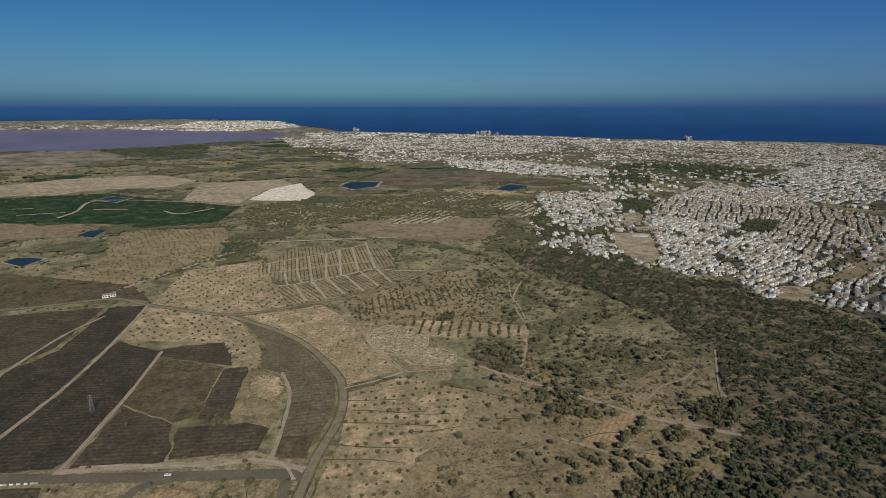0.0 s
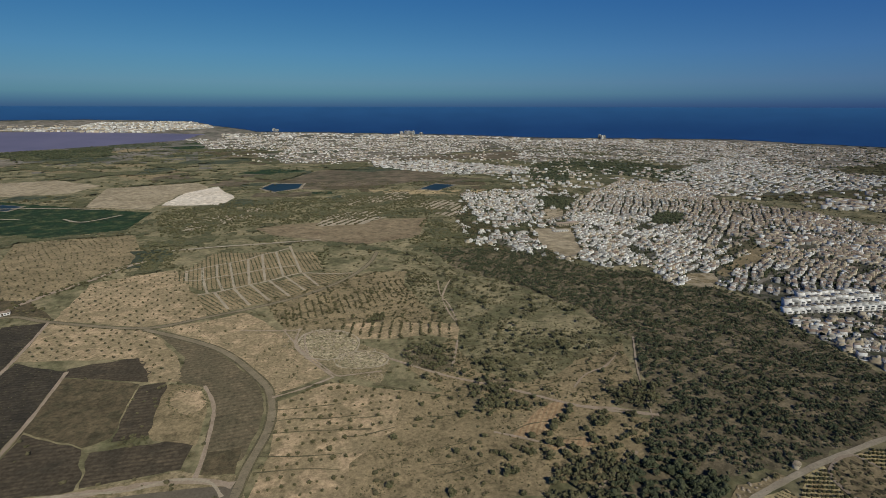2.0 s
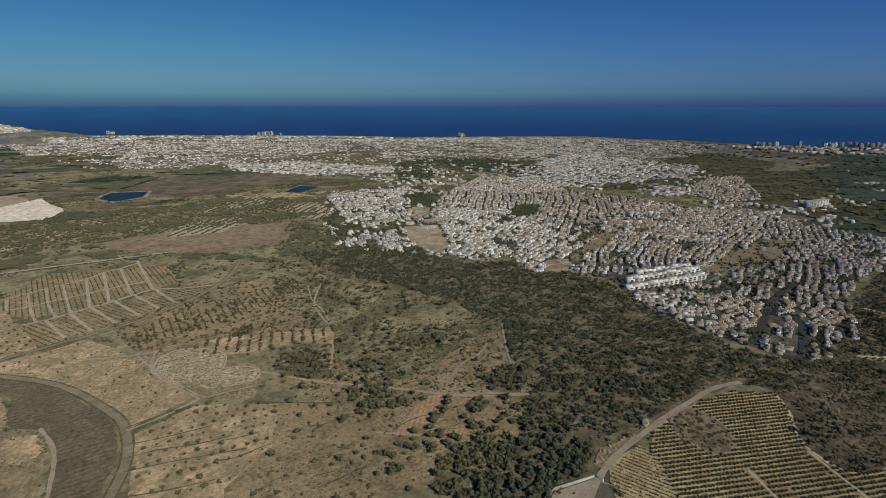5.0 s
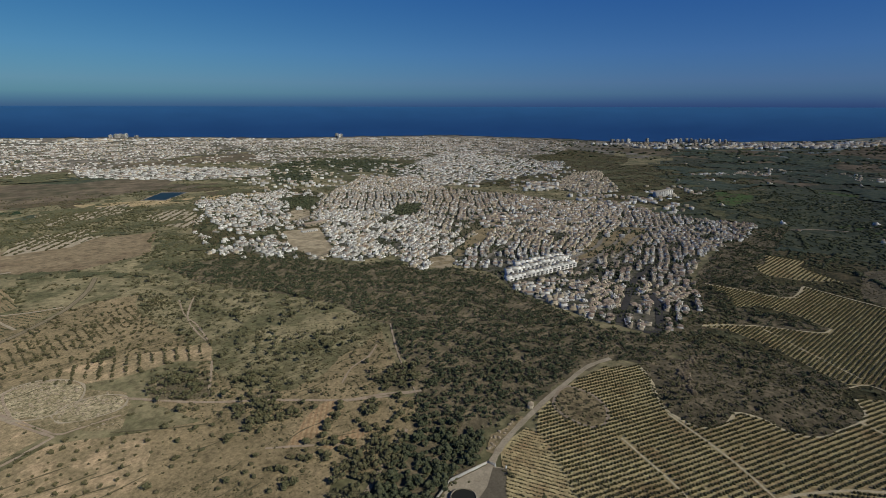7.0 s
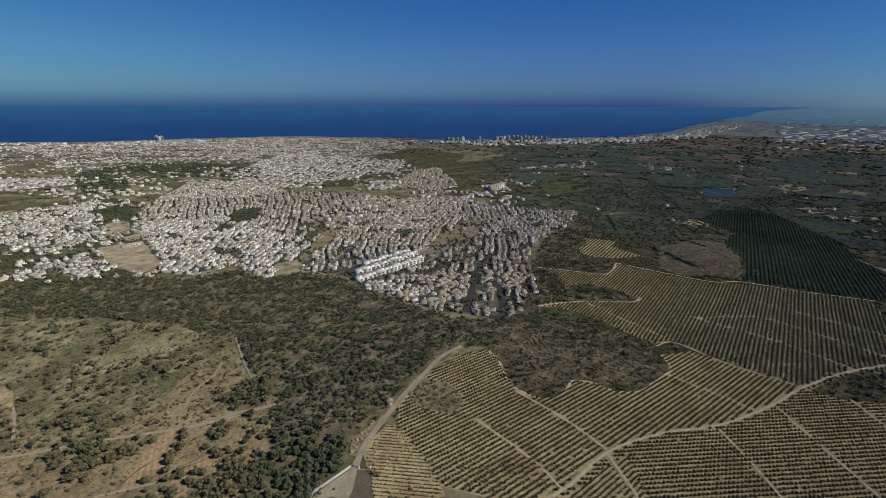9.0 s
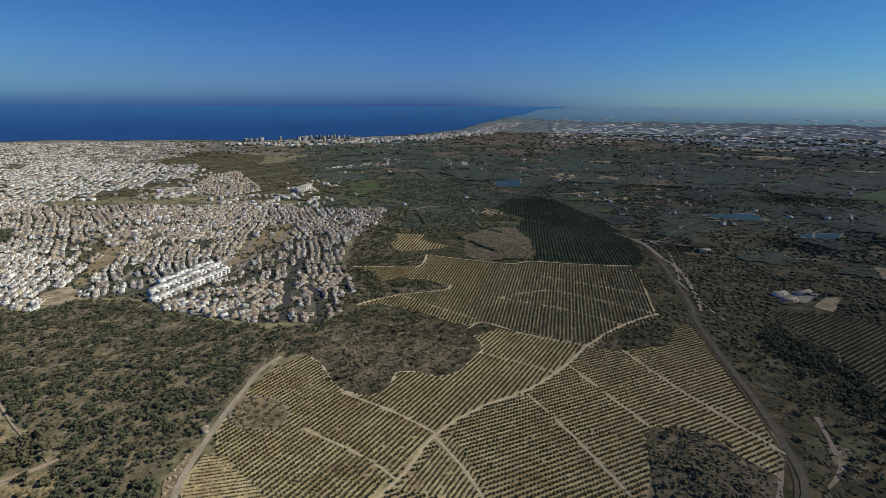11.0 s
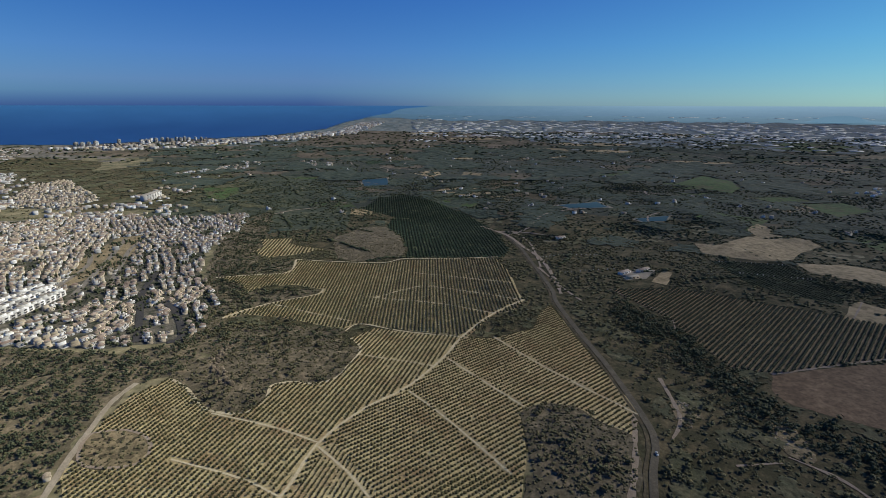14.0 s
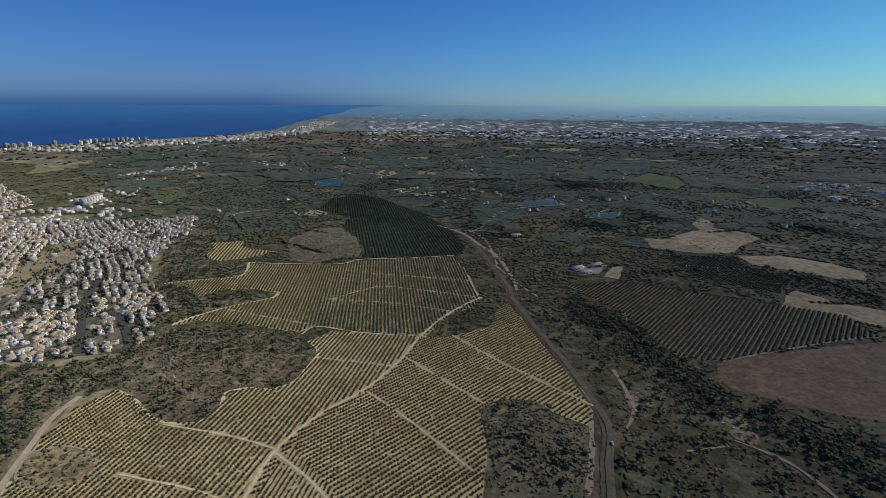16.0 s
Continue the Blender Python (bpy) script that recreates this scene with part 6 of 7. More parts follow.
for k, poly in enumerate((DARK_GROVE, DARK_GROVE_B)):
    sow("citrus_rows", rows_in(poly, 10.0, 4.7, 4.0, 56 + k), COPSES, [M_GROVE], (0.5, 0.62), "dense dark citrus rows", "orchard rows", 0.6, up=0.3)
sow("citrus_rows", rows_in(CITRUS_TRI, 171.0, 3.0, 1.8, 58), ROW_BUSH, [M_CITRUSLEAF], (0.5, 0.75), "dense rows of young citrus trees", "orchard rows", up=0.3)
sow("planted_strips", rows_in(STRIP_PLOT, 121.0, 3.0, 1.3, 59, 0.25, 0.06), SMALL, [M_SCRUB], (0.4, 0.68), "thin strips of young plants on pale soil", "orchard rows", up=0.3)
sow("hedge_bushes", scatter(BUSH_PATCH, 2.6, 69, None), BUSHES, [M_PINE], (0.8, 1.4), "dark green bushes in a field corner", "bushes")
ring_spots = np.concatenate([spline(QUARRY_RING + QUARRY_RING[:1], 3.0) * f for f in (1.0, 1.012, 0.99)])
sow("ring_bushes", ring_spots + rng.normal(0, 1.6, ring_spots.shape), SMALL, [M_SCRUB], (0.3, 0.9), "dry bushes round a bare clearing", "bushes")
for k, (poly, ang) in enumerate(((ROWS_A, 62), (ROWS_B, 64), (ROWS_C, 40), (ROWS_D, 60))):
    sow("orchard_trees", rows_in(poly, ang, 14, 5.5, 160 + k, 0.6, 0.1), COPSES, [M_OLIVE], (0.55, 0.9), "rows of small trees on pale orchard soil", "orchard rows", 0.9, up=0.28)
sow("gully_bushes", spline(GULLY_TRACK, 3.0) + rng.normal(0, 5.5, (len(spline(GULLY_TRACK, 3.0)), 2)), COPSES, [M_OLIVE], (0.3, 0.8), "dark bushes along a gully", "bushes")
sow("dry_tufts", clear(scatter(TUFT_SLOPE, 2.1, 165, -0.15, 25, (FOREST, ORCHARD_D))), SMALL, [M_SCRUB], (0.2, 0.5), "small dry tufts dotted over tan earth", "scrub")
for k, poly in enumerate((OLIVE_SLOPE, FOREST_THIN, SCRUB_SLOPE, ORCHARD_C, TERRACE_RUIN)):
    sow("dry_tufts", clear(scatter(poly, 3.4, 170 + k, -0.05, 30, (FOREST, STRIP_ORCHARD))), SMALL, [M_SCRUB], (0.22, 0.6), "small dry tufts dotted over tan earth", "scrub")
sow("dry_tufts", clear(scatter(TAN_B, 2.6, 166, -0.1, 25, (FOREST, ORANGE_PLOT, ORANGE_B))), SMALL, [M_SCRUB], (0.2, 0.5), "small dry tufts dotted over tan earth", "scrub")
sow("slope_rows", rows_in(SLOPE_ROWS, 100, 7.0, 2.6, 68, 0.5, 0.2), OLIVES, [M_OLIVE, M_BARK], (0.45, 0.95), "rows of small trees across a tan slope", "orchard rows", up=0.25)
for k, (poly, ang) in enumerate(((ORCHARD_A, 60), (ORCHARD_B, 75), (DOT_ORCHARD, 70))):
    sow("olive_rows", rows_in(poly, ang, 10.5, 8.0 if k < 2 else 10, 60 + k, 0.8, 0.2), OLIVES, [M_OLIVE, M_BARK], (0.55, 1.0), "small olive trees in rows on tan soil", "orchard rows", up=0.28)
sow("orchard_shrubs", rows_in(ORCHARD_C, 30, 15, 14, 63, 4.0, 0.3), OLIVES, [M_OLIVE, M_BARK], (0.5, 0.9), "small trees dotted over bare tan soil", "trees", up=0.28)
sow("almond_rows", rows_in(STRIP_ORCHARD, 83, 9, 2.6, 64, 0.5, 0.25), OLIVES, [M_OLIVE, M_BARK], (0.6, 1.2), "strips of almond trees on tan soil", "orchard rows", up=0.28)
grove = rows_in(ORCHARD_D, 8, 9.0, 6.5, 65, 0.7, 0.12)
single_trees("olive_tree", grove[:240], [tree_pieces(rng.uniform(2.2, 3.0), rng.uniform(2.4, 3.2), 6, 30, 2) for _ in range(6)], M_OLIVE,
             "small round olive tree on a tan terrace", "tree", "olive trees of the terraced grove", (0.45, 1.15))
for k, poly in enumerate((ALLOTMENT_A, ALLOTMENT_B)):
    sow("allotment_hedges", rows_in(poly, 105.6 if k == 0 else 128, 5.0, 2.2, 66 + k, 0.3, 0.2), SMALL, [M_PINE_D], (0.5, 0.9), "dark hedge rows on vegetable plots", "hedges", up=0.28)
for k, poly in enumerate((PLOUGHED_A, PLOUGHED_B, PLOUGHED_C)):
    sow("field_stubble", rows_in(poly, 95, 4.5, 3.5, 70 + k, 0.5, 0.45), SMALL, [M_SCRUB], (0.2, 0.5), "low dark weeds in furrows", "weeds", up=0.28)

# ---- towns ----
def boxes(base, size, turn, shrink=None):
    """Boxes without a floor: base centres N x 3, sizes N x 3, degrees; shrink: how far the top draws in, N x 2. Returns vertices and quads."""
    base, size, turn = np.asarray(base, float), np.asarray(size, float), np.radians(np.asarray(turn, float))
    n = len(base)
    k = np.array([(-1, -1), (1, -1), (1, 1), (-1, 1)]) * 0.5
    low = k[None] * size[:, None, :2]
    top = low * (1 - (np.zeros((n, 1, 2)) if shrink is None else np.asarray(shrink, float)[:, None, :]))
    loc = np.concatenate([low, top], 1)
    c, s = np.cos(turn)[:, None], np.sin(turn)[:, None]
    x = loc[..., 0] * c - loc[..., 1] * s + base[:, :1]
    y = loc[..., 0] * s + loc[..., 1] * c + base[:, 1:2]
    z = np.concatenate([np.repeat(base[:, 2:], 4, 1), np.repeat(base[:, 2:] + size[:, 2:], 4, 1)], 1)
    q = np.array([(0, 1, 5, 4), (1, 2, 6, 5), (2, 3, 7, 6), (3, 0, 4, 7), (4, 5, 6, 7)])
    return np.stack([x, y, z], -1).reshape(-1, 3), (q[None] + (np.arange(n) * 8)[:, None, None]).reshape(-1, 4)


class Heap:
    """Gathers boxes for one mesh of many buildings."""

    def __init__(self):
        self.base, self.size, self.turn, self.shrink, self.mat = [], [], [], [], []

    def add(self, x, y, z, sx, sy, sz, turn, mat, shrink=(0, 0)):
        self.base.append((x, y, z)), self.size.append((sx, sy, sz)), self.turn.append(turn), self.shrink.append(shrink), self.mat.append(mat)

    def local(self, at, turn, dx, dy, dz, sx, sy, sz, mat, shrink=(0, 0)):
        c, s = math.cos(radians(turn)), math.sin(radians(turn))
        self.add(at[0] + dx * c - dy * s, at[1] + dx * s + dy * c, at[2] + dz, sx, sy, sz, turn, mat, shrink)

    def build(self, name, materials):
        v, f = boxes(self.base, self.size, self.turn, self.shrink)
        return mesh_object(name, v, f, materials, np.repeat(self.mat, 5))


HOUSE_MATS = [M_WALL, M_CREAM, M_TILE, M_FLATROOF, M_GLASS]
# districts of the main town: x, y, street direction, share of cream walls, share of tiled roofs
DISTRICTS = [(412, 900, 39, 0.13, 0.24), (525, 1062, 39, 0.13, 0.27), (650, 1312, 60, 0.28, 0.47), (812, 1562, 40, 0.38, 0.62), (488, 750, 35, 0.18, 0.32), (588, 650, 48, 0.18, 0.37), (750, 1000, 50, 0.33, 0.52), (875, 1125, 55, 0.58, 0.82), (775, 750, 30, 0.68, 0.62), (900, 812, 25, 0.68, 0.62), (600, 425, 4, 0.73, 0.72), (700, 500, 33, 0.48, 0.72), (800, 475, 33, 0.43, 0.72), (575, 350, 33, 0.48, 0.62), (1025, 550, 45, 0.43, 0.72), (1125, 650, 40, 0.48, 0.72), (525, 500, -20, 0.38, 0.52), (1000, 950, 20, 0.48, 0.62)]


def street_houses(poly, districts, seed, avoid=(), unit=7.9, deep=11.8, fill=0.93):
    """Places of houses along streets: x, y, turn, cream, tiled, width, depth."""
    r = np.random.default_rng(seed)
    out = []
    p = np.asarray(poly, float)
    reach = min(np.ptp(p, axis=0).max() * 0.75, 300 if len(districts) > 4 else 1e9)
    cen = p.mean(0)
    near = np.array([q[:2] for q in districts], float)
    for k, (dx, dy, deg, cream, tiled) in enumerate(districts):
        a = radians(deg)
        v = -reach
        row = 0
        while v < reach:
            v += deep * (0.72 if row % 2 else 1.12) * r.uniform(0.95, 1.05)
            row += 1
            u = -reach + r.uniform(0, 6)
            run = 0
            while u < reach:
                w = unit * r.uniform(0.85, 1.2)
                u += w
                run += 1
                if run > r.integers(6, 15):
                    u += r.uniform(5, 10)
                    run = 0
                x, y = dx + u * math.cos(a) - v * math.sin(a), dy + u * math.sin(a) + v * math.cos(a)
                bend = noise.noise(Vector((x / 90, y / 90, 5.0)))
                loose = 0.35 if cream < 0.2 else 0.9 if math.hypot(x, y) < 1000 else 1.3
                x, y = x + 9 * bend + r.normal(0, loose), y + 9 * noise.noise(Vector((x / 90, y / 90, 9.0))) + r.normal(0, loose)
                out.append((x, y, deg + 12 * bend + r.normal(0, 2.0 * loose) + (180 if row % 2 else 0), cream, tiled, w * (r.uniform(0.62, 0.82) if cream > 0.4 else r.uniform(0.86, 1.04)), deep * r.uniform(0.48, 0.64), k))
    q = np.array(out)
    ok = inside(poly, q[:, 0], q[:, 1]) & (r.random(len(q)) < fill)
    for z in avoid:
        ok &= ~inside(z, q[:, 0], q[:, 1])
    q = q[ok]
    q = q[np.array([noise.noise(Vector((a / 38, b / 38, 2.0))) for a, b in q[:, :2]]) > -0.26]
    d = np.hypot(q[:, None, 0] - near[None, :, 0], q[:, None, 1] - near[None, :, 1])
    return q[d.argmin(1) == q[:, 7]]


def stack_house(heap, at, turn, w, d, cream, tiled, r, scale=1.0, windows=True):
    """One terraced house: walls, upper floor, roof, windows, terrace wall."""
    w, d = w * scale, d * scale
    h1 = r.uniform(2.7, 3.1) * scale
    two = r.random() < 0.6
    wall = 1 if r.random() < cream else 0
    heap.local(at, turn, 0, 0, -0.4, w, d, h1 + 0.4, wall)
    gable = r.random() < tiled
    if two:
        back = r.uniform(0.55, 0.9)
        wide, deep_up, dy = w * r.uniform(0.7, 1.0), d * back, d * (1 - back) / 2
        heap.local(at, turn, 0, dy, h1, wide, deep_up, h1 * 0.95, wall)
        top = h1 * 1.95
        heap.local(at, turn, 0, -d * 0.5 + 0.12 * scale, h1, w, 0.25 * scale, 0.9 * scale, wall)
        heap.local(at, turn, 0, -d * 0.5 + d * (1 - back) / 2, h1, w * 0.9, d * (1 - back) * 0.8, 0.1 * scale, 3)
    else:
        wide, deep_up, dy, top = w, d, 0.0, h1
    if gable:
        heap.local(at, turn, 0, dy, top, wide * 1.04, deep_up * 1.08, 1.5 * scale, 2, (0.02, 0.94))
    else:
        heap.local(at, turn, 0, dy, top + 0.02, wide * 0.9, deep_up * 0.9, 0.16 * scale, 3)
        if r.random() < 0.55:
            heap.local(at, turn, wide * r.choice((-0.25, 0.25)), dy + deep_up * 0.2, top, wide * 0.36, deep_up * 0.4, 2.3 * scale, wall)
    if r.random() < 0.5:
        side = r.choice((-1, 1))
        heap.local(at, turn, side * w * 0.3, -d * 0.66, -0.4, w * 0.4, d * 0.36, h1 * 0.9 + 0.4, wall)
        heap.local(at, turn, side * w * 0.3, -d * 0.66, h1 * 0.9, w * 0.34, d * 0.3, 0.1 * scale, 3)
    heap.local(at, turn, -w * 0.52, -d * 0.85, -0.3, 0.3 * scale, d * 0.7, 2.0 * scale, 0)
    heap.local(at, turn, 0, -d * 1.18, -0.3, w * 1.02, 0.3 * scale, 1.7 * scale, 0)
    if windows:
        for side in (-1, 1):
            for dx in (-0.26, 0.22):
                heap.local(at, turn, dx * w, side * (d * 0.5 + 0.02), 0.9 * scale, w * 0.17, 0.1 * scale, 1.4 * scale, 4)
            if two:
                heap.local(at, turn, 0.1 * w, side * d * 0.5 if side > 0 else -d * 0.5 * (2 * 0.7 - 1), h1 + 0.7 * scale, w * 0.3, 0.12 * scale, 1.5 * scale, 4)


def part(name, pieces, material, parent, label=""):
    """One mesh of boxes under a thing: pieces of (x, y, z, sx, sy, sz[, shrink])."""
    base = [q[:3] for q in pieces]
    size = [q[3:6] for q in pieces]
    shrink = [q[6] if len(q) > 6 else (0, 0) for q in pieces]
    v, f = boxes(base, size, [0] * len(pieces), shrink)
    return tagged(mesh_object(name, v, f, material, parent=parent), label)


def house_model(kind, r):
    """A house with its parts, built round its own origin."""
    w, d, h = r.uniform(5.8, 7.2), r.uniform(6.2, 7.6), 3.0
    cream, tiled, two = kind
    wall = M_CREAM if cream else M_WALL
    ob = new("house")
    colour = "cream" if cream else "white"
    tagged(ob, f"{colour} plastered {'two' if two else 'one'}-storey house with a {'terracotta tiled roof' if tiled else 'flat roof terrace'}", "house", "houses of the town")
    part("wall", [(0, 0, -0.4, w, d, h + 0.4)], wall, ob)
    top, dep, off = h, d, 0.0
    if two:
        dep, off = d * 0.68, d * 0.16
        part("upper_wall", [(0, off, h, w * 0.94, dep, h * 0.95)], wall, ob)
        part("terrace", [(0, -d * 0.34, h + 0.01, w * 0.9, d * 0.28, 0.08)], M_FLATROOF, ob)
        part("parapet", [(0, -d * 0.5 + 0.12, h, w, 0.2, 0.85), (-w * 0.5 + 0.1, -d * 0.34, h, 0.2, d * 0.3, 0.85), (w * 0.5 - 0.1, -d * 0.34, h, 0.2, d * 0.3, 0.85)], wall, ob)
        top = h * 1.95
    if tiled:
        roof = part("roof", [(0, off, top, w * 1.04, dep * 1.06, 1.5, (0.04, 0.94))], M_TILE, ob, "terracotta tiled roof")
        part("chimney", [(w * 0.25, off + dep * 0.2, top, 0.6, 0.6, 1.8)], wall, roof)
    else:
        part("roof", [(0, off, top + 0.01, w * 0.8, dep * 0.8, 0.18)], M_FLATROOF, ob, "flat roof terrace")
        part("stair_tower", [(w * 0.2, off + dep * 0.15, top, w * 0.3, dep * 0.3, 1.7)], wall, ob)
    for dx in (-0.28, 0.24):
        for y in (-d * 0.5 - 0.02, d * 0.5 + 0.02):
            part("window", [(dx * w, y, 1.0, 1.3, 0.1, 1.3)], M_GLASS, ob)
    if two:
        part("balcony_door", [(0, off - dep * 0.5 - 0.02, h + 0.1, 2.0, 0.1, 2.1)], M_GLASS, ob)
        part("window", [(0, off + dep * 0.5 + 0.02, h + 0.9, 1.4, 0.1, 1.3)], M_GLASS, ob)
    part("door", [(-0.02 * w, -d * 0.5 - 0.02, 0.0, 1.0, 0.12, 2.1)], M_BARK, ob)
    return ob


APARTMENTS = [(497, 625), (670, 630), (665, 555), (550, 537), (490, 550)]
spots = street_houses(TOWN_MAIN, DISTRICTS, 81, (BARE_STRIP, BARE_LOT, SPORT_LOT, SCHOOL_FIELD, BARE_TOP, BARE_EDGE, GREEN_STRIP, PARK_TREES, PARK_TREES_B, APARTMENTS))


def off_streets(spots, gap):
    """Houses that stand clear of the streets."""
    ok = np.ones(len(spots), bool)
    for line in (STREET_A, STREET_B, STREET_C, STREET_D, STREET_E, STREET_F, STREET_G, STREET_H, STREET_I, STREET_J, STREET_K):
        c = spline(line, 5.0)
        ok &= np.hypot(spots[:, None, 0] - c[None, :, 0], spots[:, None, 1] - c[None, :, 1]).min(1) > gap
    return spots[ok]


spots = off_streets(spots, 8.0)
spots = spots[np.argsort(np.hypot(spots[:, 0] - 660, spots[:, 1] - 400))]
r = np.random.default_rng(82)
kinds = [(c, t, w) for c in (0, 1) for t in (0, 1) for w in (0, 1)]
models = [house_model(k, r) for k in kinds]
first = [True] * len(kinds)
single, rest = spots[:300], spots[300:]
pos, sc = lay(single[:, 0], single[:, 1], 0.2)
for q, p in zip(single, pos):
    k = kinds.index((int(r.random() < q[3]), int(r.random() < q[4]), int(r.random() < 0.45)))
    m = Matrix.LocRotScale(p, Euler((0, 0, radians(q[2]))), (r.uniform(0.9, 1.08), r.uniform(0.9, 1.08), r.uniform(0.82, 1.0)))
    if first[k]:
        models[k].matrix_basis, first[k] = m, False
    else:
        copy_thing(models[k], m)
for k, unused in enumerate(first):
    if unused:
        models[k].matrix_basis = Matrix.Translation(lay(720 + 12 * k, 420)[0])
heap = Heap()
pos, sc = lay(rest[:, 0], rest[:, 1], 0.2)
for q, p, s in zip(rest, pos, sc):
    stack_house(heap, p, q[2], q[5], q[6], q[3], q[4], r, s, math.hypot(p[0], p[1]) < 620)
for poly, districts, seed in ((TOWN_WEST, [(375, 1350, 25, 0.1, 0.3), (450, 1475, 60, 0.15, 0.3)], 83), (TOWN_EDGE, [(262, 962, 20, 0.1, 0.3)], 84),
                              (TOWN_HILL, [(1375, 1225, 70, 0.95, 0.35), (1500, 1325, 30, 0.95, 0.35)], 85), (MID_TOWN_A, [(188, 2375, 12, 0.1, 0.3)], 86), (MID_TOWN_B, [(1625, 1875, 35, 0.1, 0.3), (1875, 1625, 60, 0.2, 0.3)], 87)):
    near = len(poly) and np.hypot(*np.mean(poly, axis=0)) < 1900
    q = street_houses(poly, districts, seed, (SCHOOL_FIELD, BARE_TOP, PARK_TREES_B), 7.9 if near else 12, 14.0 if near else 24, 0.74 if near else 0.6)
    pos, sc = lay(q[:, 0], q[:, 1], 0.2)
    for h, p, s in zip(q, pos, sc):
        stack_house(heap, p, h[2], h[5], h[6], h[3], h[4], r, s, False)
q = scatter(TOWN_GAP, 16, 88, -0.05, 45, (TOWN_WEST, TOWN_EDGE, TOWN_MAIN, SCHOOL_FIELD, BARE_TOP, PARK_TREES_B))
pos, sc = lay(q[:, 0], q[:, 1], 0.2)
for p, s in zip(pos, sc):
    stack_house(heap, p, 30 + r.normal(0, 25), r.uniform(6, 10), r.uniform(5.5, 8), 0.2, 0.4, r, s, False)
tagged(heap.build("town_houses", HOUSE_MATS), "dense streets of white and cream terraced houses", "houses", kind="stuff")

# trees between the houses
for k, (poly, apart) in enumerate(((TOWN_MAIN, 5.6), (TOWN_WEST, 6.4), (TOWN_HILL, 12), (TOWN_EDGE, 9), (BARE_LOT, 12), (TOWN_GAP, 7))):
    sow("garden_trees", scatter(poly, apart, 90 + k, -0.1, 60, (SCHOOL_FIELD, BARE_TOP, BARE_EDGE)), YARD_TREES, [M_PINE_D], (0.7, 1.5), "dark green garden trees between houses", "trees", up=0.2)

for k, poly in enumerate((PARK_TREES, PARK_TREES_B)):
    sow("park_trees", scatter(poly, 5.0, 97 + k, -0.4, 40), COPSES, [M_PINE_D], (0.6, 1.1), "dark green trees of a small park", "trees", up=0.2)
# far towns along the coast
COAST_TOWN_C = [(q * math.sin(radians(a)), q * math.cos(radians(a))) for a, q in ((30, 4500), (38, 4500), (43, 4350), (49, 4100), (47, 3100), (41, 2500), (34, 2350), (28, 2900))]
COAST_RIM = [(q * math.sin(radians(a)), q * math.cos(radians(a))) for a, q in ((-14, 5500), (-6, 5550), (1, 5250), (10, 4950), (18, 4600), (28, 4700), (28, 4050), (10, 4200), (-6, 4550), (-14, 4700))]
for poly in (COAST_TOWN_A, COAST_TOWN_B, COAST_TOWN_C, FAR_CITY):
    field("coast_ground", poly, M_COAST, "pale dusty streets and lots between coastal houses", "street", 0.28, 6)
far = Heap()
r = np.random.default_rng(95)


def far_houses(poly, apart, seed, w=(9, 20), h=(5, 9), gap=-0.15, cream=0.25, wave=160.0):
    q = dry(scatter(poly, apart * 0.8, seed, gap, wave))
    pos, sc = lay(q[:, 0], q[:, 1], 0.5)
    for p, s in zip(pos, sc):
        a, b, c = r.uniform(*w), r.uniform(*w), r.uniform(*h)
        t = -math.degrees(math.atan2(p[0], p[1])) + 40 * noise.noise(Vector((p[0] / 260, p[1] / 260, 4))) + r.normal(0, 4)
        wall = 1 if r.random() < cream else 0
        far.add(p[0], p[1], p[2] - 0.5, a * s, b * s * 0.7, c * s, t, wall)
        if r.random() < 0.4:
            far.add(p[0], p[1], p[2] - 0.5 + c * s, a * s * 1.03, b * s * 0.73, 2.0 * s, t, 2, (0.3, 0.9))


far_houses(FAR_CITY, 40, 101, (16, 36), (7, 18), -0.02, 0.3, 500)
far_houses(FAR_CITY_B, 100, 102, (18, 44), (6, 12), 0.05, 0.6)
far_houses(COAST_TOWN_A, 18, 103, (5, 11), (2.5, 5), 0.12, 0.2, 110)
far_houses(COAST_ZONE, 32, 115, (6, 13), (3, 5.5), 0.08, 0.2, 180)
far_houses(SUBURB_WIDE, 24, 116, (8, 14), (4, 7), 0.08, 0.3, 120)
far_houses(WIDE_RIGHT, 15, 117, (7, 13), (4, 7), -0.05, 0.3, 90)
far_houses(COAST_TOWN_B, 18, 104, (5, 11), (2.5, 5), 0.12, 0.2, 110)
far_houses(COAST_RIM, 34, 119, (10, 24), (4, 9), 0.0, 0.2, 200)
far_houses(COAST_TOWN_C, 20, 118, (6, 12), (3, 5), 0.1, 0.25, 110)
far_houses(MID_TOWN_C, 13, 106)
far_houses(SUBURB_A, 15, 112, (7, 12), (4, 7), -0.1, 0.6)
far_houses(COAST_STRIP, 38, 113, (14, 32), (6, 14), -0.1, 0.3)
far_houses(COAST_STRIP_B, 36, 114, (14, 30), (6, 14), -0.05, 0.3)
for k, poly in enumerate((VILLAGE_A, VILLAGE_B, VILLAGE_C, VILLAGE_D)):
    far_houses(poly, 24 if k < 3 else 17, 107 + k, (7, 13), (3, 6), 0.0, 0.4)
tagged(far.build("coast_town_houses", HOUSE_MATS), "far white and cream houses of the coastal towns", "houses", kind="stuff")
for k, poly in enumerate((COAST_TOWN_A, COAST_TOWN_B, COAST_TOWN_C, MID_TOWN_B)):
    sow("suburb_trees", scatter(poly, 28, 120 + k, -0.15, 120), FAR_COPSES, [M_PINE_D], (0.5, 1.2), "dark green trees between far houses", "trees")


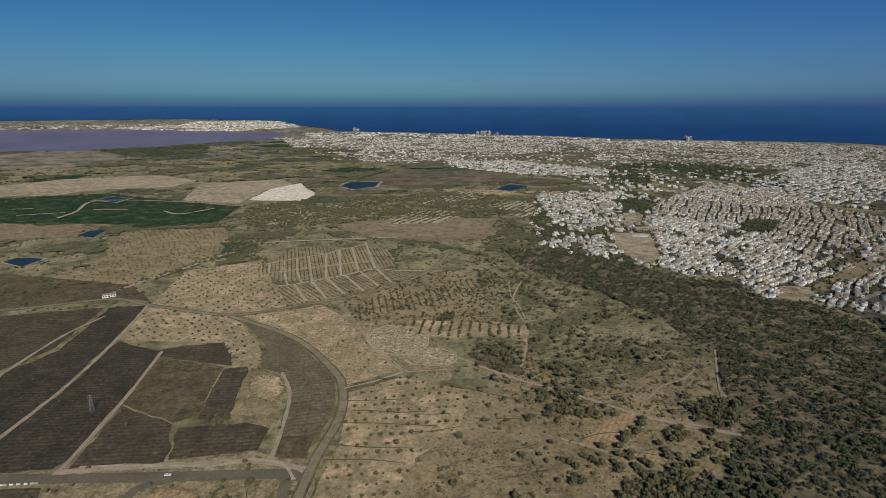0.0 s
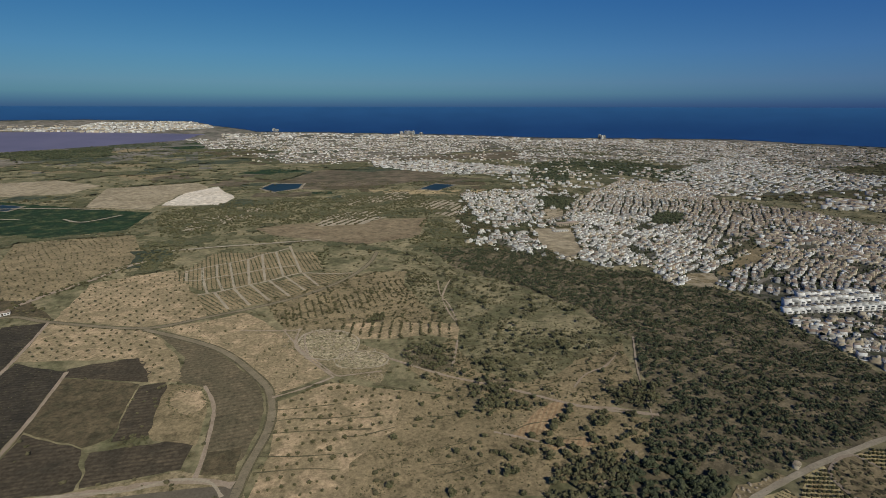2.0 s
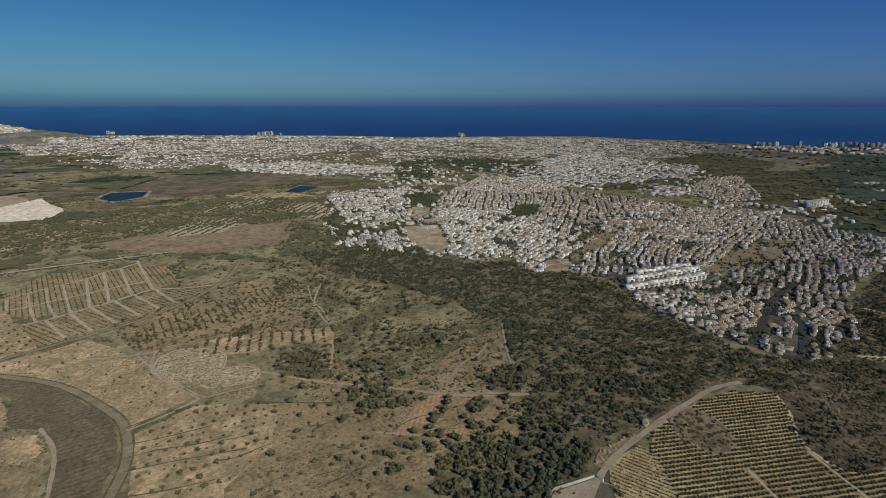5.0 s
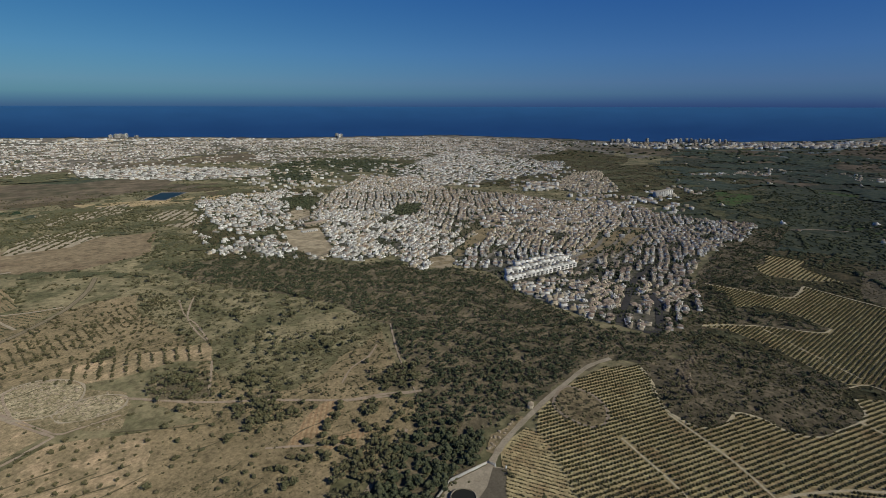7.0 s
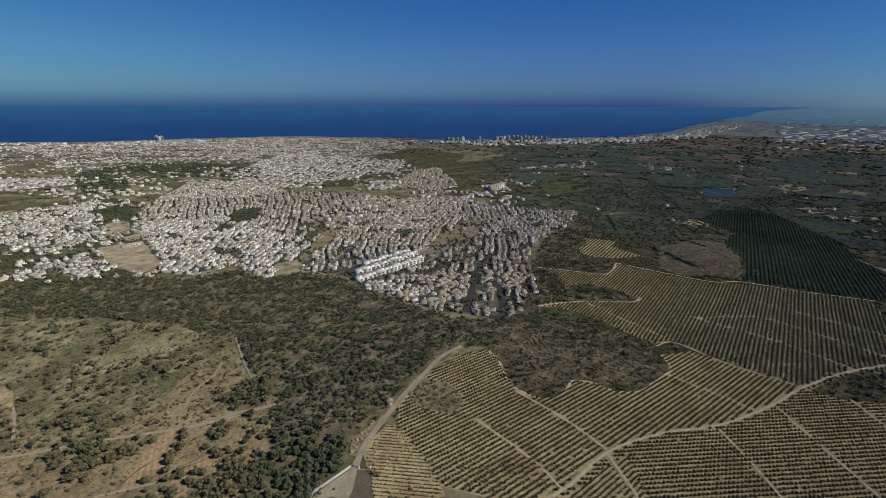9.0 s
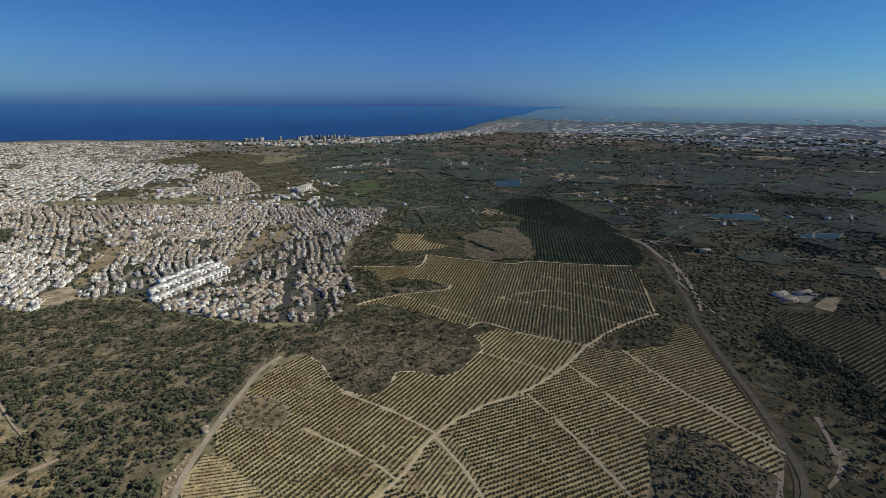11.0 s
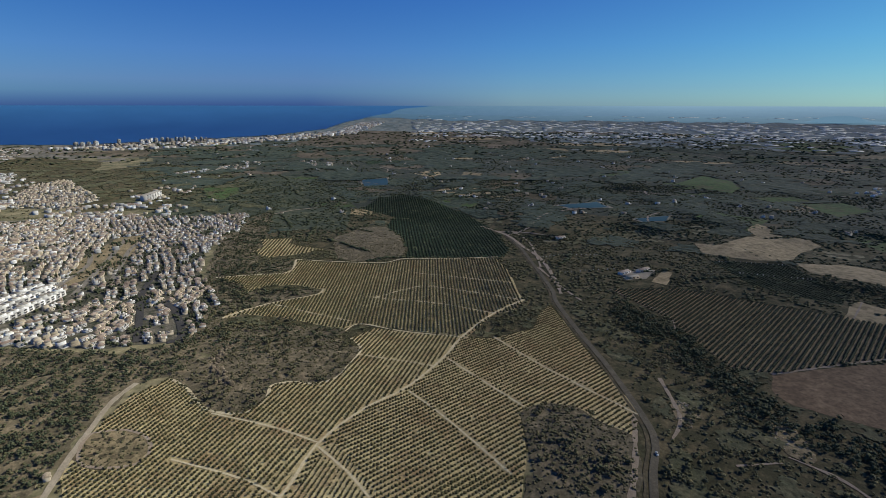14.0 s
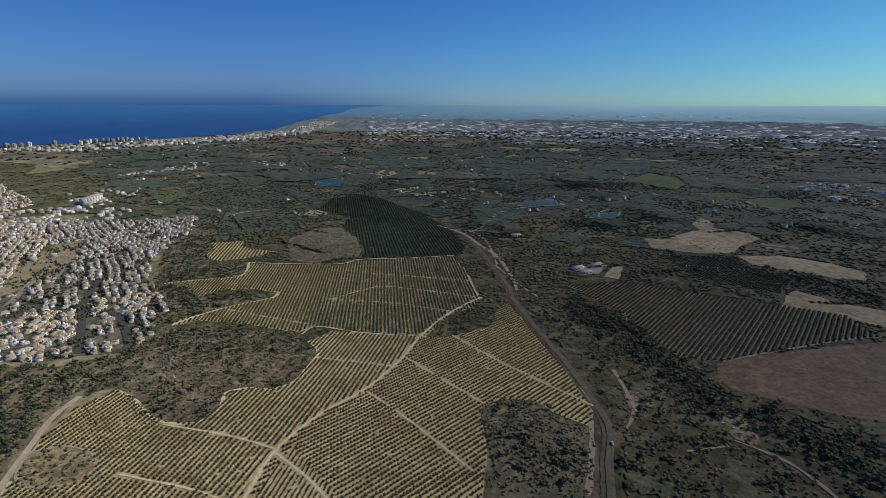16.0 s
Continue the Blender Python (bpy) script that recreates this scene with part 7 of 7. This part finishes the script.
# ---- tall buildings ----
def tower(x, y, width, deep, floors, turn, cream=False):
    """A block of flats: walls, a band of windows for each floor, roof, lift house."""
    p, s = lay(x, y, 0.0)
    ob = new("apartment_tower")
    ob.matrix_basis = Matrix.LocRotScale(p, Euler((0, 0, radians(turn))), (float(s),) * 3)
    tagged(ob, "tall " + ("cream" if cream else "white") + " apartment tower near the sea", "building", "towers along the coast")
    h = floors * 3.0
    part("wall", [(0, 0, -2, width, deep, h + 2)], M_CREAM if cream else M_WALL, ob)
    for f in range(floors):
        part("window_band", [(0, 0, f * 3.0 + 1.0, width * 0.8, deep * 1.02, 1.5), (0, 0, f * 3.0 + 1.0, width * 1.02, deep * 0.7, 1.5)], M_GLASS, ob)
    part("roof", [(0, 0, h + 0.01, width * 0.94, deep * 0.94, 0.6)], M_FLATROOF, ob)
    part("lift_house", [(width * 0.1, 0, h, width * 0.3, deep * 0.4, 3.4)], M_WALL, ob)


r = np.random.default_rng(131)
for x, y in TOWERS_A:
    tower(x, y, r.uniform(20, 28), r.uniform(16, 22), int(r.integers(7, 10)), r.uniform(0, 60))
for x, y in TOWERS_B:
    tower(x, y, r.uniform(16, 22), r.uniform(14, 18), int(r.integers(4, 6)), r.uniform(0, 60), True)
for x, y in TOWERS_C + TOWERS_D:
    tower(x, y, r.uniform(20, 30), r.uniform(16, 22), int(r.integers(7, 11)), r.uniform(0, 60))


def terrace_block(a, b, floors, step, units, label):
    """A long stepped apartment block between two points of its front, with recessed balconies."""
    p, s = lay((a[0] + b[0]) / 2, (a[1] + b[1]) / 2, 0.2)
    ob = new("apartment_building")
    turn = math.atan2(b[1] - a[1], b[0] - a[0])
    ob.matrix_basis = Matrix.LocRotScale(p, Euler((0, 0, turn)), None)
    tagged(ob, label, "building")
    run = math.hypot(b[0] - a[0], b[1] - a[1]) * float(s)
    w = run / units
    for k in range(units):
        x = -run / 2 + w * (k + 0.5)
        lift = 1.2 * math.sin(k * 1.7)
        part("wall", [(x, 0.6 * (k % 2), -1, w * 0.96, 11, floors * 3 + 1 + lift)], M_WALL, ob)
        part("upper_wall", [(x, step, floors * 3 + lift - 0.5, w * 0.9, 9, 3.2)], M_WALL, ob)
        part("roof", [(x, step, floors * 3 + lift + 2.7, w * 0.7, 7, 0.3)], M_FLATROOF, ob)
        for f in range(floors):
            part("balcony", [(x - w * 0.1, -5.2 + 0.6 * (k % 2), f * 3 + 0.9, w * 0.5, 0.9, 1.7)], M_GLASS, ob)
    return ob


terrace_block((506, 561), (655, 566), 2, 3.0, 16, "long white stepped apartment building above the pine wood")
terrace_block((524, 582), (664, 587), 3, 3.0, 15, "long white stepped apartment building behind another")
terrace_block((560, 602), (668, 606), 3, 3.0, 12, "long white stepped apartment building on the hillside")

# ---- far country ----
r = np.random.default_rng(141)


def far_patches(count, az0, az1, r0, r1, kinds, avoid):
    """Fields of the far plain, long across the view."""
    made = 0
    while made < count:
        q, d = r.uniform(az0, az1), r0 * (r1 / r0) ** r.random()
        c = np.array((d * math.sin(radians(q)), d * math.cos(radians(q))))
        if any(inside(z, c[:1], c[1:])[0] for z in avoid):
            continue
        w, h, t = d * r.uniform(0.02, 0.085), d * r.uniform(0.02, 0.07), radians(r.uniform(0, 180))
        poly = []
        for k in range(4):
            b = t + k * 1.5708 + r.uniform(-0.22, 0.22)
            poly.append((c[0] + w * math.cos(b), c[1] + h * math.sin(b)))
        m, label, category = kinds[int(r.integers(0, len(kinds)))]
        field("field", poly, m, label, category, 0.22 + 0.1 * r.random(), 2.5)
        made += 1


GREENS = [(M_VALLEY, "dark green field of the far plain", "field"), (M_PLAIN, "bare reddish-brown field of the far plain", "field"), (M_WOODFLOOR, "dark scrubland of the far plain", "field"),
          (M_CROP, "dark green citrus grove of the far plain", "orchard"), (M_VALLEY, "dark green field of the far plain", "field"), (M_FALLOW, "brown fallow field of the far plain", "field")]
GREENS += [(M_LAWN, "green meadow of the far plain", "field"), (M_STUBBLE, "pale stubble field of the far plain", "field"), (M_TANSCRUB, "dry tan field of the far plain", "field")]
far_patches(150, 58, 131, 1250, 5500, GREENS, OPEN_GROUND)
TANS = [(M_PLAIN, "bare brown field", "field"), (M_TANSCRUB, "dry tan field with scrub", "field"), (M_FALLOW, "brown fallow field", "field"), (M_VALLEY, "olive-green scrub field", "field"), (M_CROP, "dark green irrigated field", "field"), (M_VALLEY, "olive-green scrub field", "field")]
far_patches(60, -44, 14, 1500, 4200, TANS, LEFT_OPEN + [LAGOON, SALT_MARSH, LAGOON_WOOD])

def greenhouses(count):
    """Long low plastic tunnels lying on the far plain, each with a roof and four sides."""
    verts, faces = [], []
    for k in range(count):
        q, d = radians(r.uniform(83, 131)), 950 * EYE / (r.uniform(16, 62) if k % 4 == 0 else r.uniform(28, 52))
        along, deep = d * r.uniform(0.002, 0.009), d * r.uniform(0.005, 0.014)
        t = r.normal(0, 0.12)
        u, v = np.array((math.cos(q + t), -math.sin(q + t))), np.array((math.sin(q + t), math.cos(q + t)))
        c = d * np.array((math.sin(q), math.cos(q)))
        corner = np.array([c + u * along * a + v * deep * b for a, b in ((-1, -1), (1, -1), (1, 1), (-1, 1))])
        foot, s = lay(corner[:, 0], corner[:, 1], 0.3)
        roof = foot + (0, 0, 1.2)
        n = len(verts) * 8
        verts.append(np.concatenate([foot, roof]))
        faces += [(n + i, n + (i + 1) % 4, n + 4 + (i + 1) % 4, n + 4 + i) for i in range(4)] + [(n + 4, n + 5, n + 6, n + 7)]
    ob = mesh_object("greenhouses", np.concatenate(verts), np.array(faces), M_PLASTIC)
    return tagged(ob, "long white plastic greenhouses on the far plain", "greenhouses", kind="stuff")


greenhouses(900)

specks = Heap()
for k in range(170):
    q, d = r.uniform(58, 131), 1300 * (4800 / 1300) ** r.random()
    c = (d * math.sin(radians(q)), d * math.cos(radians(q)))
    if any(inside(z, np.array(c[:1]), np.array(c[1:]))[0] for z in OPEN_GROUND):
        continue
    p, s = lay(*c, 0.3)
    stack_house(specks, p, r.uniform(0, 180), r.uniform(7, 11), r.uniform(6, 9), 0.35, 0.5, r, float(s), False)
tagged(specks.build("farmhouses", HOUSE_MATS), "small white farmhouses scattered over wooded country", "houses", kind="stuff")

for k in range(44):
    q, d = r.uniform(64, 130), r.uniform(1200, 3600)
    c = np.array((d * math.sin(radians(q)), d * math.cos(radians(q))))
    t = radians(r.uniform(0, 180))
    u = np.array((math.cos(t), math.sin(t))) * d * r.uniform(0.02, 0.06)
    if not any(inside(z, c[:1], c[1:])[0] for z in OPEN_GROUND):
        strip("track", [tuple(c - u), tuple(c + np.array((u[1], -u[0])) * 0.2), tuple(c + u)], 3.4, M_DIRT, "pale dirt track through dark woodland", "track", 0.8, 0.8)

# glowing sheets for the blue haze at the horizon, a flat-topped hill before them
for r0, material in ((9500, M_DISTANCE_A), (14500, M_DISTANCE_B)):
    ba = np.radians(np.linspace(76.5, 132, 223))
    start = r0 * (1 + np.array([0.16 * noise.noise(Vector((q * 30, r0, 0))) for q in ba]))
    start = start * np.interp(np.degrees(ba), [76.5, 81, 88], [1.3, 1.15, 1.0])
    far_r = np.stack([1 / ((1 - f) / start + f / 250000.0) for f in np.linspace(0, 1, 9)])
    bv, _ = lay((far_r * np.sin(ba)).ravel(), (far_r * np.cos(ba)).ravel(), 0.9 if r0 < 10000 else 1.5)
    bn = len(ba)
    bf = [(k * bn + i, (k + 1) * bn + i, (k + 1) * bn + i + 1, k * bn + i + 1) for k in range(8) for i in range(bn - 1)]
    tagged(mesh_object("backdrop", bv, np.array(bf), material, smooth=True), "blue haze of the distance, a glowing sheet at the horizon", "distance", kind="structure")
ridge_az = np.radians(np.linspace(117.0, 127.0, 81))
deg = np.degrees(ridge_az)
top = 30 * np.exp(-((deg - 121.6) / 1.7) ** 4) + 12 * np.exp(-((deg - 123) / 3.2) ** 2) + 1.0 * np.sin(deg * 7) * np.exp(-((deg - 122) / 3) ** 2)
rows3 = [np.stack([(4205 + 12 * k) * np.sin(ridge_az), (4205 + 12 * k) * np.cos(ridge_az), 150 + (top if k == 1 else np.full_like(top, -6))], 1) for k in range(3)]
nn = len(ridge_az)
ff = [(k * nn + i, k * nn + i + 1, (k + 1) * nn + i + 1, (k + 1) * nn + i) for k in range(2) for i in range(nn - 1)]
tagged(mesh_object("hills", np.concatenate(rows3), np.array(ff), M_HILL, smooth=True), "flat-topped hills on the horizon, glowing blue-grey as in haze", "hills", kind="structure")


# ---- single buildings and things ----
def place(name, at, turn, label, category, up=0.4):
    p, s = lay(at[0], at[1], up)
    ob = new(name)
    ob.matrix_basis = Matrix.LocRotScale(p, Euler((0, 0, radians(turn))), None)
    return tagged(ob, label, category)


def mid(line):
    return (sum(q[0] for q in line) / len(line), sum(q[1] for q in line) / len(line))


def long_building(name, line, deep, floors, wall, roof, label, windows=6):
    a, b = line[0], line[-1]
    run = math.hypot(b[0] - a[0], b[1] - a[1])
    ob = place(name, mid(line), math.degrees(math.atan2(b[1] - a[1], b[0] - a[0])), label, "building")
    h = floors * 3.3
    part("wall", [(0, 0, -1, run, deep, h + 1)], wall, ob)
    part("roof", [(0, 0, h, run * 1.02, deep * 1.05, 1.2, (0.05, 0.85))], roof, ob)
    for f in range(floors):
        for k in range(windows):
            for y in (-deep / 2 - 0.03, deep / 2 + 0.03):
                part("window", [(run * ((k + 0.5) / windows - 0.5), y, f * 3.3 + 1.0, run / windows * 0.5, 0.1, 1.5)], M_GLASS, ob)
    part("door", [(run * 0.04, -deep / 2 - 0.05, 0, 1.6, 0.12, 2.3)], M_BARK, ob)
    return ob


long_building("school", SCHOOL, 14, 2, M_CREAM, M_TILE, "long cream school building with a reddish roof", 10)
long_building("school", SCHOOL_B, 12, 1, M_WALL, M_FLATROOF, "low white school wing beside bare playing fields", 6)
long_building("apartment_block", BIG_WHITE, 18, 5, M_WALL, M_FLATROOF, "white block of flats standing alone among trees", 6)
long_building("farmhouse", FARM, 8, 1, M_WALL, M_TILE, "white farmhouse between dark citrus groves", 4)
long_building("farmhouse", FARM_B, 8, 1, M_WALL, M_TILE, "low white farmhouse on dry waste ground", 5)

long_building("barn", FARM_C, 8, 1, M_WALL, M_TILE, "low white barn beside a farmyard", 4)
long_building("barn", FARM_D, 8, 1, M_CREAM, M_FLATROOF, "cream farm store beside a farmyard", 3)
long_building("farmhouse", FARM_E, 9, 1, M_WALL, M_TILE, "small white farmhouse by a valley road", 3)


def car(at, turn, paint, label):
    """A parked car: body, cabin with glass, four wheels."""
    ob = place("car", at, turn, label, "car", 0.9)
    part("body", [(0, 0, 0.35, 4.3, 1.75, 0.6, (0.04, 0.06))], paint, ob)
    cabin = part("cabin", [(-0.2, 0, 0.95, 2.5, 1.55, 0.55, (0.3, 0.16))], paint, ob)
    part("windscreen", [(0.72, 0, 1.0, 0.5, 1.4, 0.42, (0.5, 0.1))], M_GLASS, cabin)
    part("rear_window", [(-1.12, 0, 1.0, 0.5, 1.4, 0.42, (0.5, 0.1))], M_GLASS, cabin)
    for x in (-1.35, 1.35):
        for y in (-0.82, 0.82):
            v, f = taper((x, y - 0.11, 0.33), (x, y + 0.11, 0.33), 0.33, 0.33, 10)
            mesh_object("wheel", v, f, M_GLASS, parent=ob)
    return ob


car(CAR_SPOT[0], 5, M_WALL, "white car parked on a dirt verge")
car(ROAD_CAR[0], 175, M_WALL, "white car on the asphalt road")
for x, y in spline(BARRIERS, 3.6):
    g = place("concrete_barrier", (x, y), 3, "short white concrete barrier beside the wide road", "barrier", 0.5)
    g["group"] = "barriers beside the road"
    part("block", [(0, 0, -0.2, 2.4, 0.6, 1.1, (0.03, 0.55))], M_WALL, g)
    part("foot", [(0, 0, -0.2, 2.4, 0.9, 0.4, (0.02, 0.2))], M_WALL, g)
shed = place("shed", mid(SHED), 35, "small pale stone shed beside the forest lane", "shed")
part("wall", [(0, 0, -0.5, 5.2, 4.2, 3.2)], M_CREAM, shed)
part("roof", [(0, 0, 2.7, 5.6, 4.6, 1.0, (0.05, 0.9))], M_ROCK, shed, "grey stone-tiled roof")
part("door", [(-0.6, -2.13, 0, 1.1, 0.1, 2.0)], M_BARK, shed)
part("window", [(1.4, -2.13, 1.0, 0.8, 0.1, 0.8)], M_GLASS, shed)

# walled yard with a round tank
field("yard_floor", YARD_FLOOR, M_PALE, "pale concrete yard floor", "yard", 0.8, 0.3)
field("yard_apron", YARD_DARK, M_GREYROAD, "grey paved drive inside the yard", "yard", 0.95, 0.3)
for a, b in zip(YARD_WALL[:-1], YARD_WALL[1:]):
    run = math.hypot(b[0] - a[0], b[1] - a[1])
    w = place("yard_wall", mid((a, b)), math.degrees(math.atan2(b[1] - a[1], b[0] - a[0])), "low white plastered wall round a yard", "wall")
    part("wall", [(0, 0, -0.5, run, 0.4, 2.3)], M_WALL, w)
    part("coping", [(0, 0, 1.8, run, 0.6, 0.15)], M_FLATROOF, w)
for k, (x, y) in enumerate(YARD_FLOOR[3:5]):
    g = place("gate_post", (x, y), 20, "white plastered gate post", "post", 0.8)
    part("post", [(0, 0, -0.3, 0.7, 0.7, 2.4)], M_WALL, g)
    part("cap", [(0, 0, 2.1, 0.9, 0.9, 0.25, (0.7, 0.7))], M_FLATROOF, g)
tank = place("water_tank", TANK[0], 0, "round open concrete water tank with dark water", "tank", 0.9)


def ring_mesh(name, profile, sides, material, parent):
    a = np.linspace(0, 2 * math.pi, sides, endpoint=False)
    v = np.concatenate([np.stack([q * np.cos(a), q * np.sin(a), np.full_like(a, z)], 1) for q, z in profile])
    f = [(k * sides + i, k * sides + (i + 1) % sides, (k + 1) * sides + (i + 1) % sides, (k + 1) * sides + i) for k in range(len(profile) - 1) for i in range(sides)]
    return mesh_object(name, v, np.array(f), material, parent=parent, smooth=False)


ring_mesh("wall", [(8.6, -0.5), (8.6, 2.0), (8.1, 2.0), (8.1, 0.2)], 40, M_PALE, tank)
ring_mesh("water", [(8.1, 1.3), (4.0, 1.3), (0.01, 1.3)], 40, M_TANKWATER, tank)

# lattice pylon in the ploughed field
py = place("pylon", PYLON[0], 20, "grey steel lattice power pylon", "pylon", 0.3)
H, B, T = 15.0, 1.6, 0.35
legs = []
for sx, sy in ((1, 1), (1, -1), (-1, 1), (-1, -1)):
    mesh_object("leg", *taper((sx * B, sy * B, -0.5), (sx * T, sy * T, H), 0.16, 0.1, 4), M_STEEL, parent=py)
braces = []
for k in range(9):
    z0, z1 = k * H / 9, (k + 1) * H / 9
    w0, w1 = B + (T - B) * z0 / H, B + (T - B) * z1 / H
    for (ax, ay), (bx, by) in (((1, 1), (1, -1)), ((1, -1), (-1, -1)), ((-1, -1), (-1, 1)), ((-1, 1), (1, 1))):
        braces.append(taper((ax * w0, ay * w0, z0), (bx * w1, by * w1, z1), 0.07, 0.07, 3))
mesh_object("bracing", *join(braces), M_STEEL, parent=py)
for z, w in ((H - 1, 2.0), (H - 3, 2.6), (H - 5, 2.2)):
    mesh_object("crossarm", *join([taper((-w, 0, z), (0, 0.3, z + 0.8), 0.08, 0.12, 4), taper((w, 0, z), (0, 0.3, z + 0.8), 0.08, 0.12, 4)]), M_STEEL, parent=py)

# heap of orange earth beside the wide road
hx, hy = mid(HEAP)
p, s = lay(hx, hy, 0.3)
gx, gy = np.meshgrid(np.linspace(-1, 1, 33), np.linspace(-1, 1, 17))
hz = np.maximum(0, 1 - gx ** 2 - gy ** 2) ** 0.6 * 3.6 * np.array([[1 + 0.5 * noise.noise(Vector((a * 4, b * 3, 1))) for a, b in zip(u, v)] for u, v in zip(gx, gy)])
run = math.hypot(HEAP[1][0] - HEAP[0][0], HEAP[1][1] - HEAP[0][1]) / 2
hv = np.stack([gx.ravel() * run, gy.ravel() * 9, hz.ravel() - 0.3], 1)
hf = [(j * 33 + i, j * 33 + i + 1, (j + 1) * 33 + i + 1, (j + 1) * 33 + i) for j in range(16) for i in range(32)]
heap_ob = mesh_object("earth_heap", hv, np.array(hf), M_ORANGE, smooth=True)
heap_ob.matrix_basis = Matrix.LocRotScale(p, Euler((0, 0, math.atan2(HEAP[1][1] - HEAP[0][1], HEAP[1][0] - HEAP[0][0]))), None)
tagged(heap_ob, "long heap of orange earth beside the road", "earth heap")
lamp = place("utility_pole", POLE[0], 0, "wooden utility pole beside the wide road", "pole", 0.3)
mesh_object("pole", *taper((0, 0, -0.5), (0, 0, 10), 0.2, 0.13, 6), M_BARK, parent=lamp)
part("crossarm", [(0, 0, 9.2, 2.2, 0.16, 0.16)], M_BARK, lamp)

# white marker posts along the groves
for line in (POSTS_A, POSTS_B, POSTS_C, POSTS_D):
    c = spline(line, 6.5)
    for x, y in c:
        g = place("marker_post", (x, y), 0, "short white concrete post at a grove's edge", "post", 0.3)
        g["group"] = "posts along the groves"
        part("post", [(0, 0, -0.3, 1.0, 1.0, 2.0, (0.3, 0.3))], M_WALL, g)

# rocky scarp of the hillock
crag = new("rock_outcrop")
tagged(crag, "brown weathered rock outcrop on a scrubby hillock", "rock")
for x, y in spline(ROCK_EDGE, 3.2):
    p, s = lay(x + r.normal(0, 1.2), y + r.normal(0, 1.2), 0.3)
    for k in range(3):
        v, f = clump(r.uniform(1.6, 4.2), 0.8)
        mesh_object("boulder", v + p + r.normal(0, 2.4, 3) * (1, 1, 0.3) - (0, 0, 0.8), f, M_CRAG, parent=crag)

# boulders on the pale stony ground
stones = []
for poly in (STONY_A, STONY_B, STONY_C, STONY_D, TERRACE_RUIN, RUIN_RING_A, RUIN_RING_B):
    q = scatter(poly, 6.5 if poly is TERRACE_RUIN else 2.8, 150, 0.0, 14)
    p, s = lay(q[:, 0], q[:, 1], 0.5)
    for k in p:
        v, f = clump(r.uniform(0.5, 1.7), 0.6)
        stones.append((v + k, f))
tagged(mesh_object("boulders", *join(stones), M_ROCK), "pale limestone boulders strewn over stony ground", "boulders", kind="stuff")
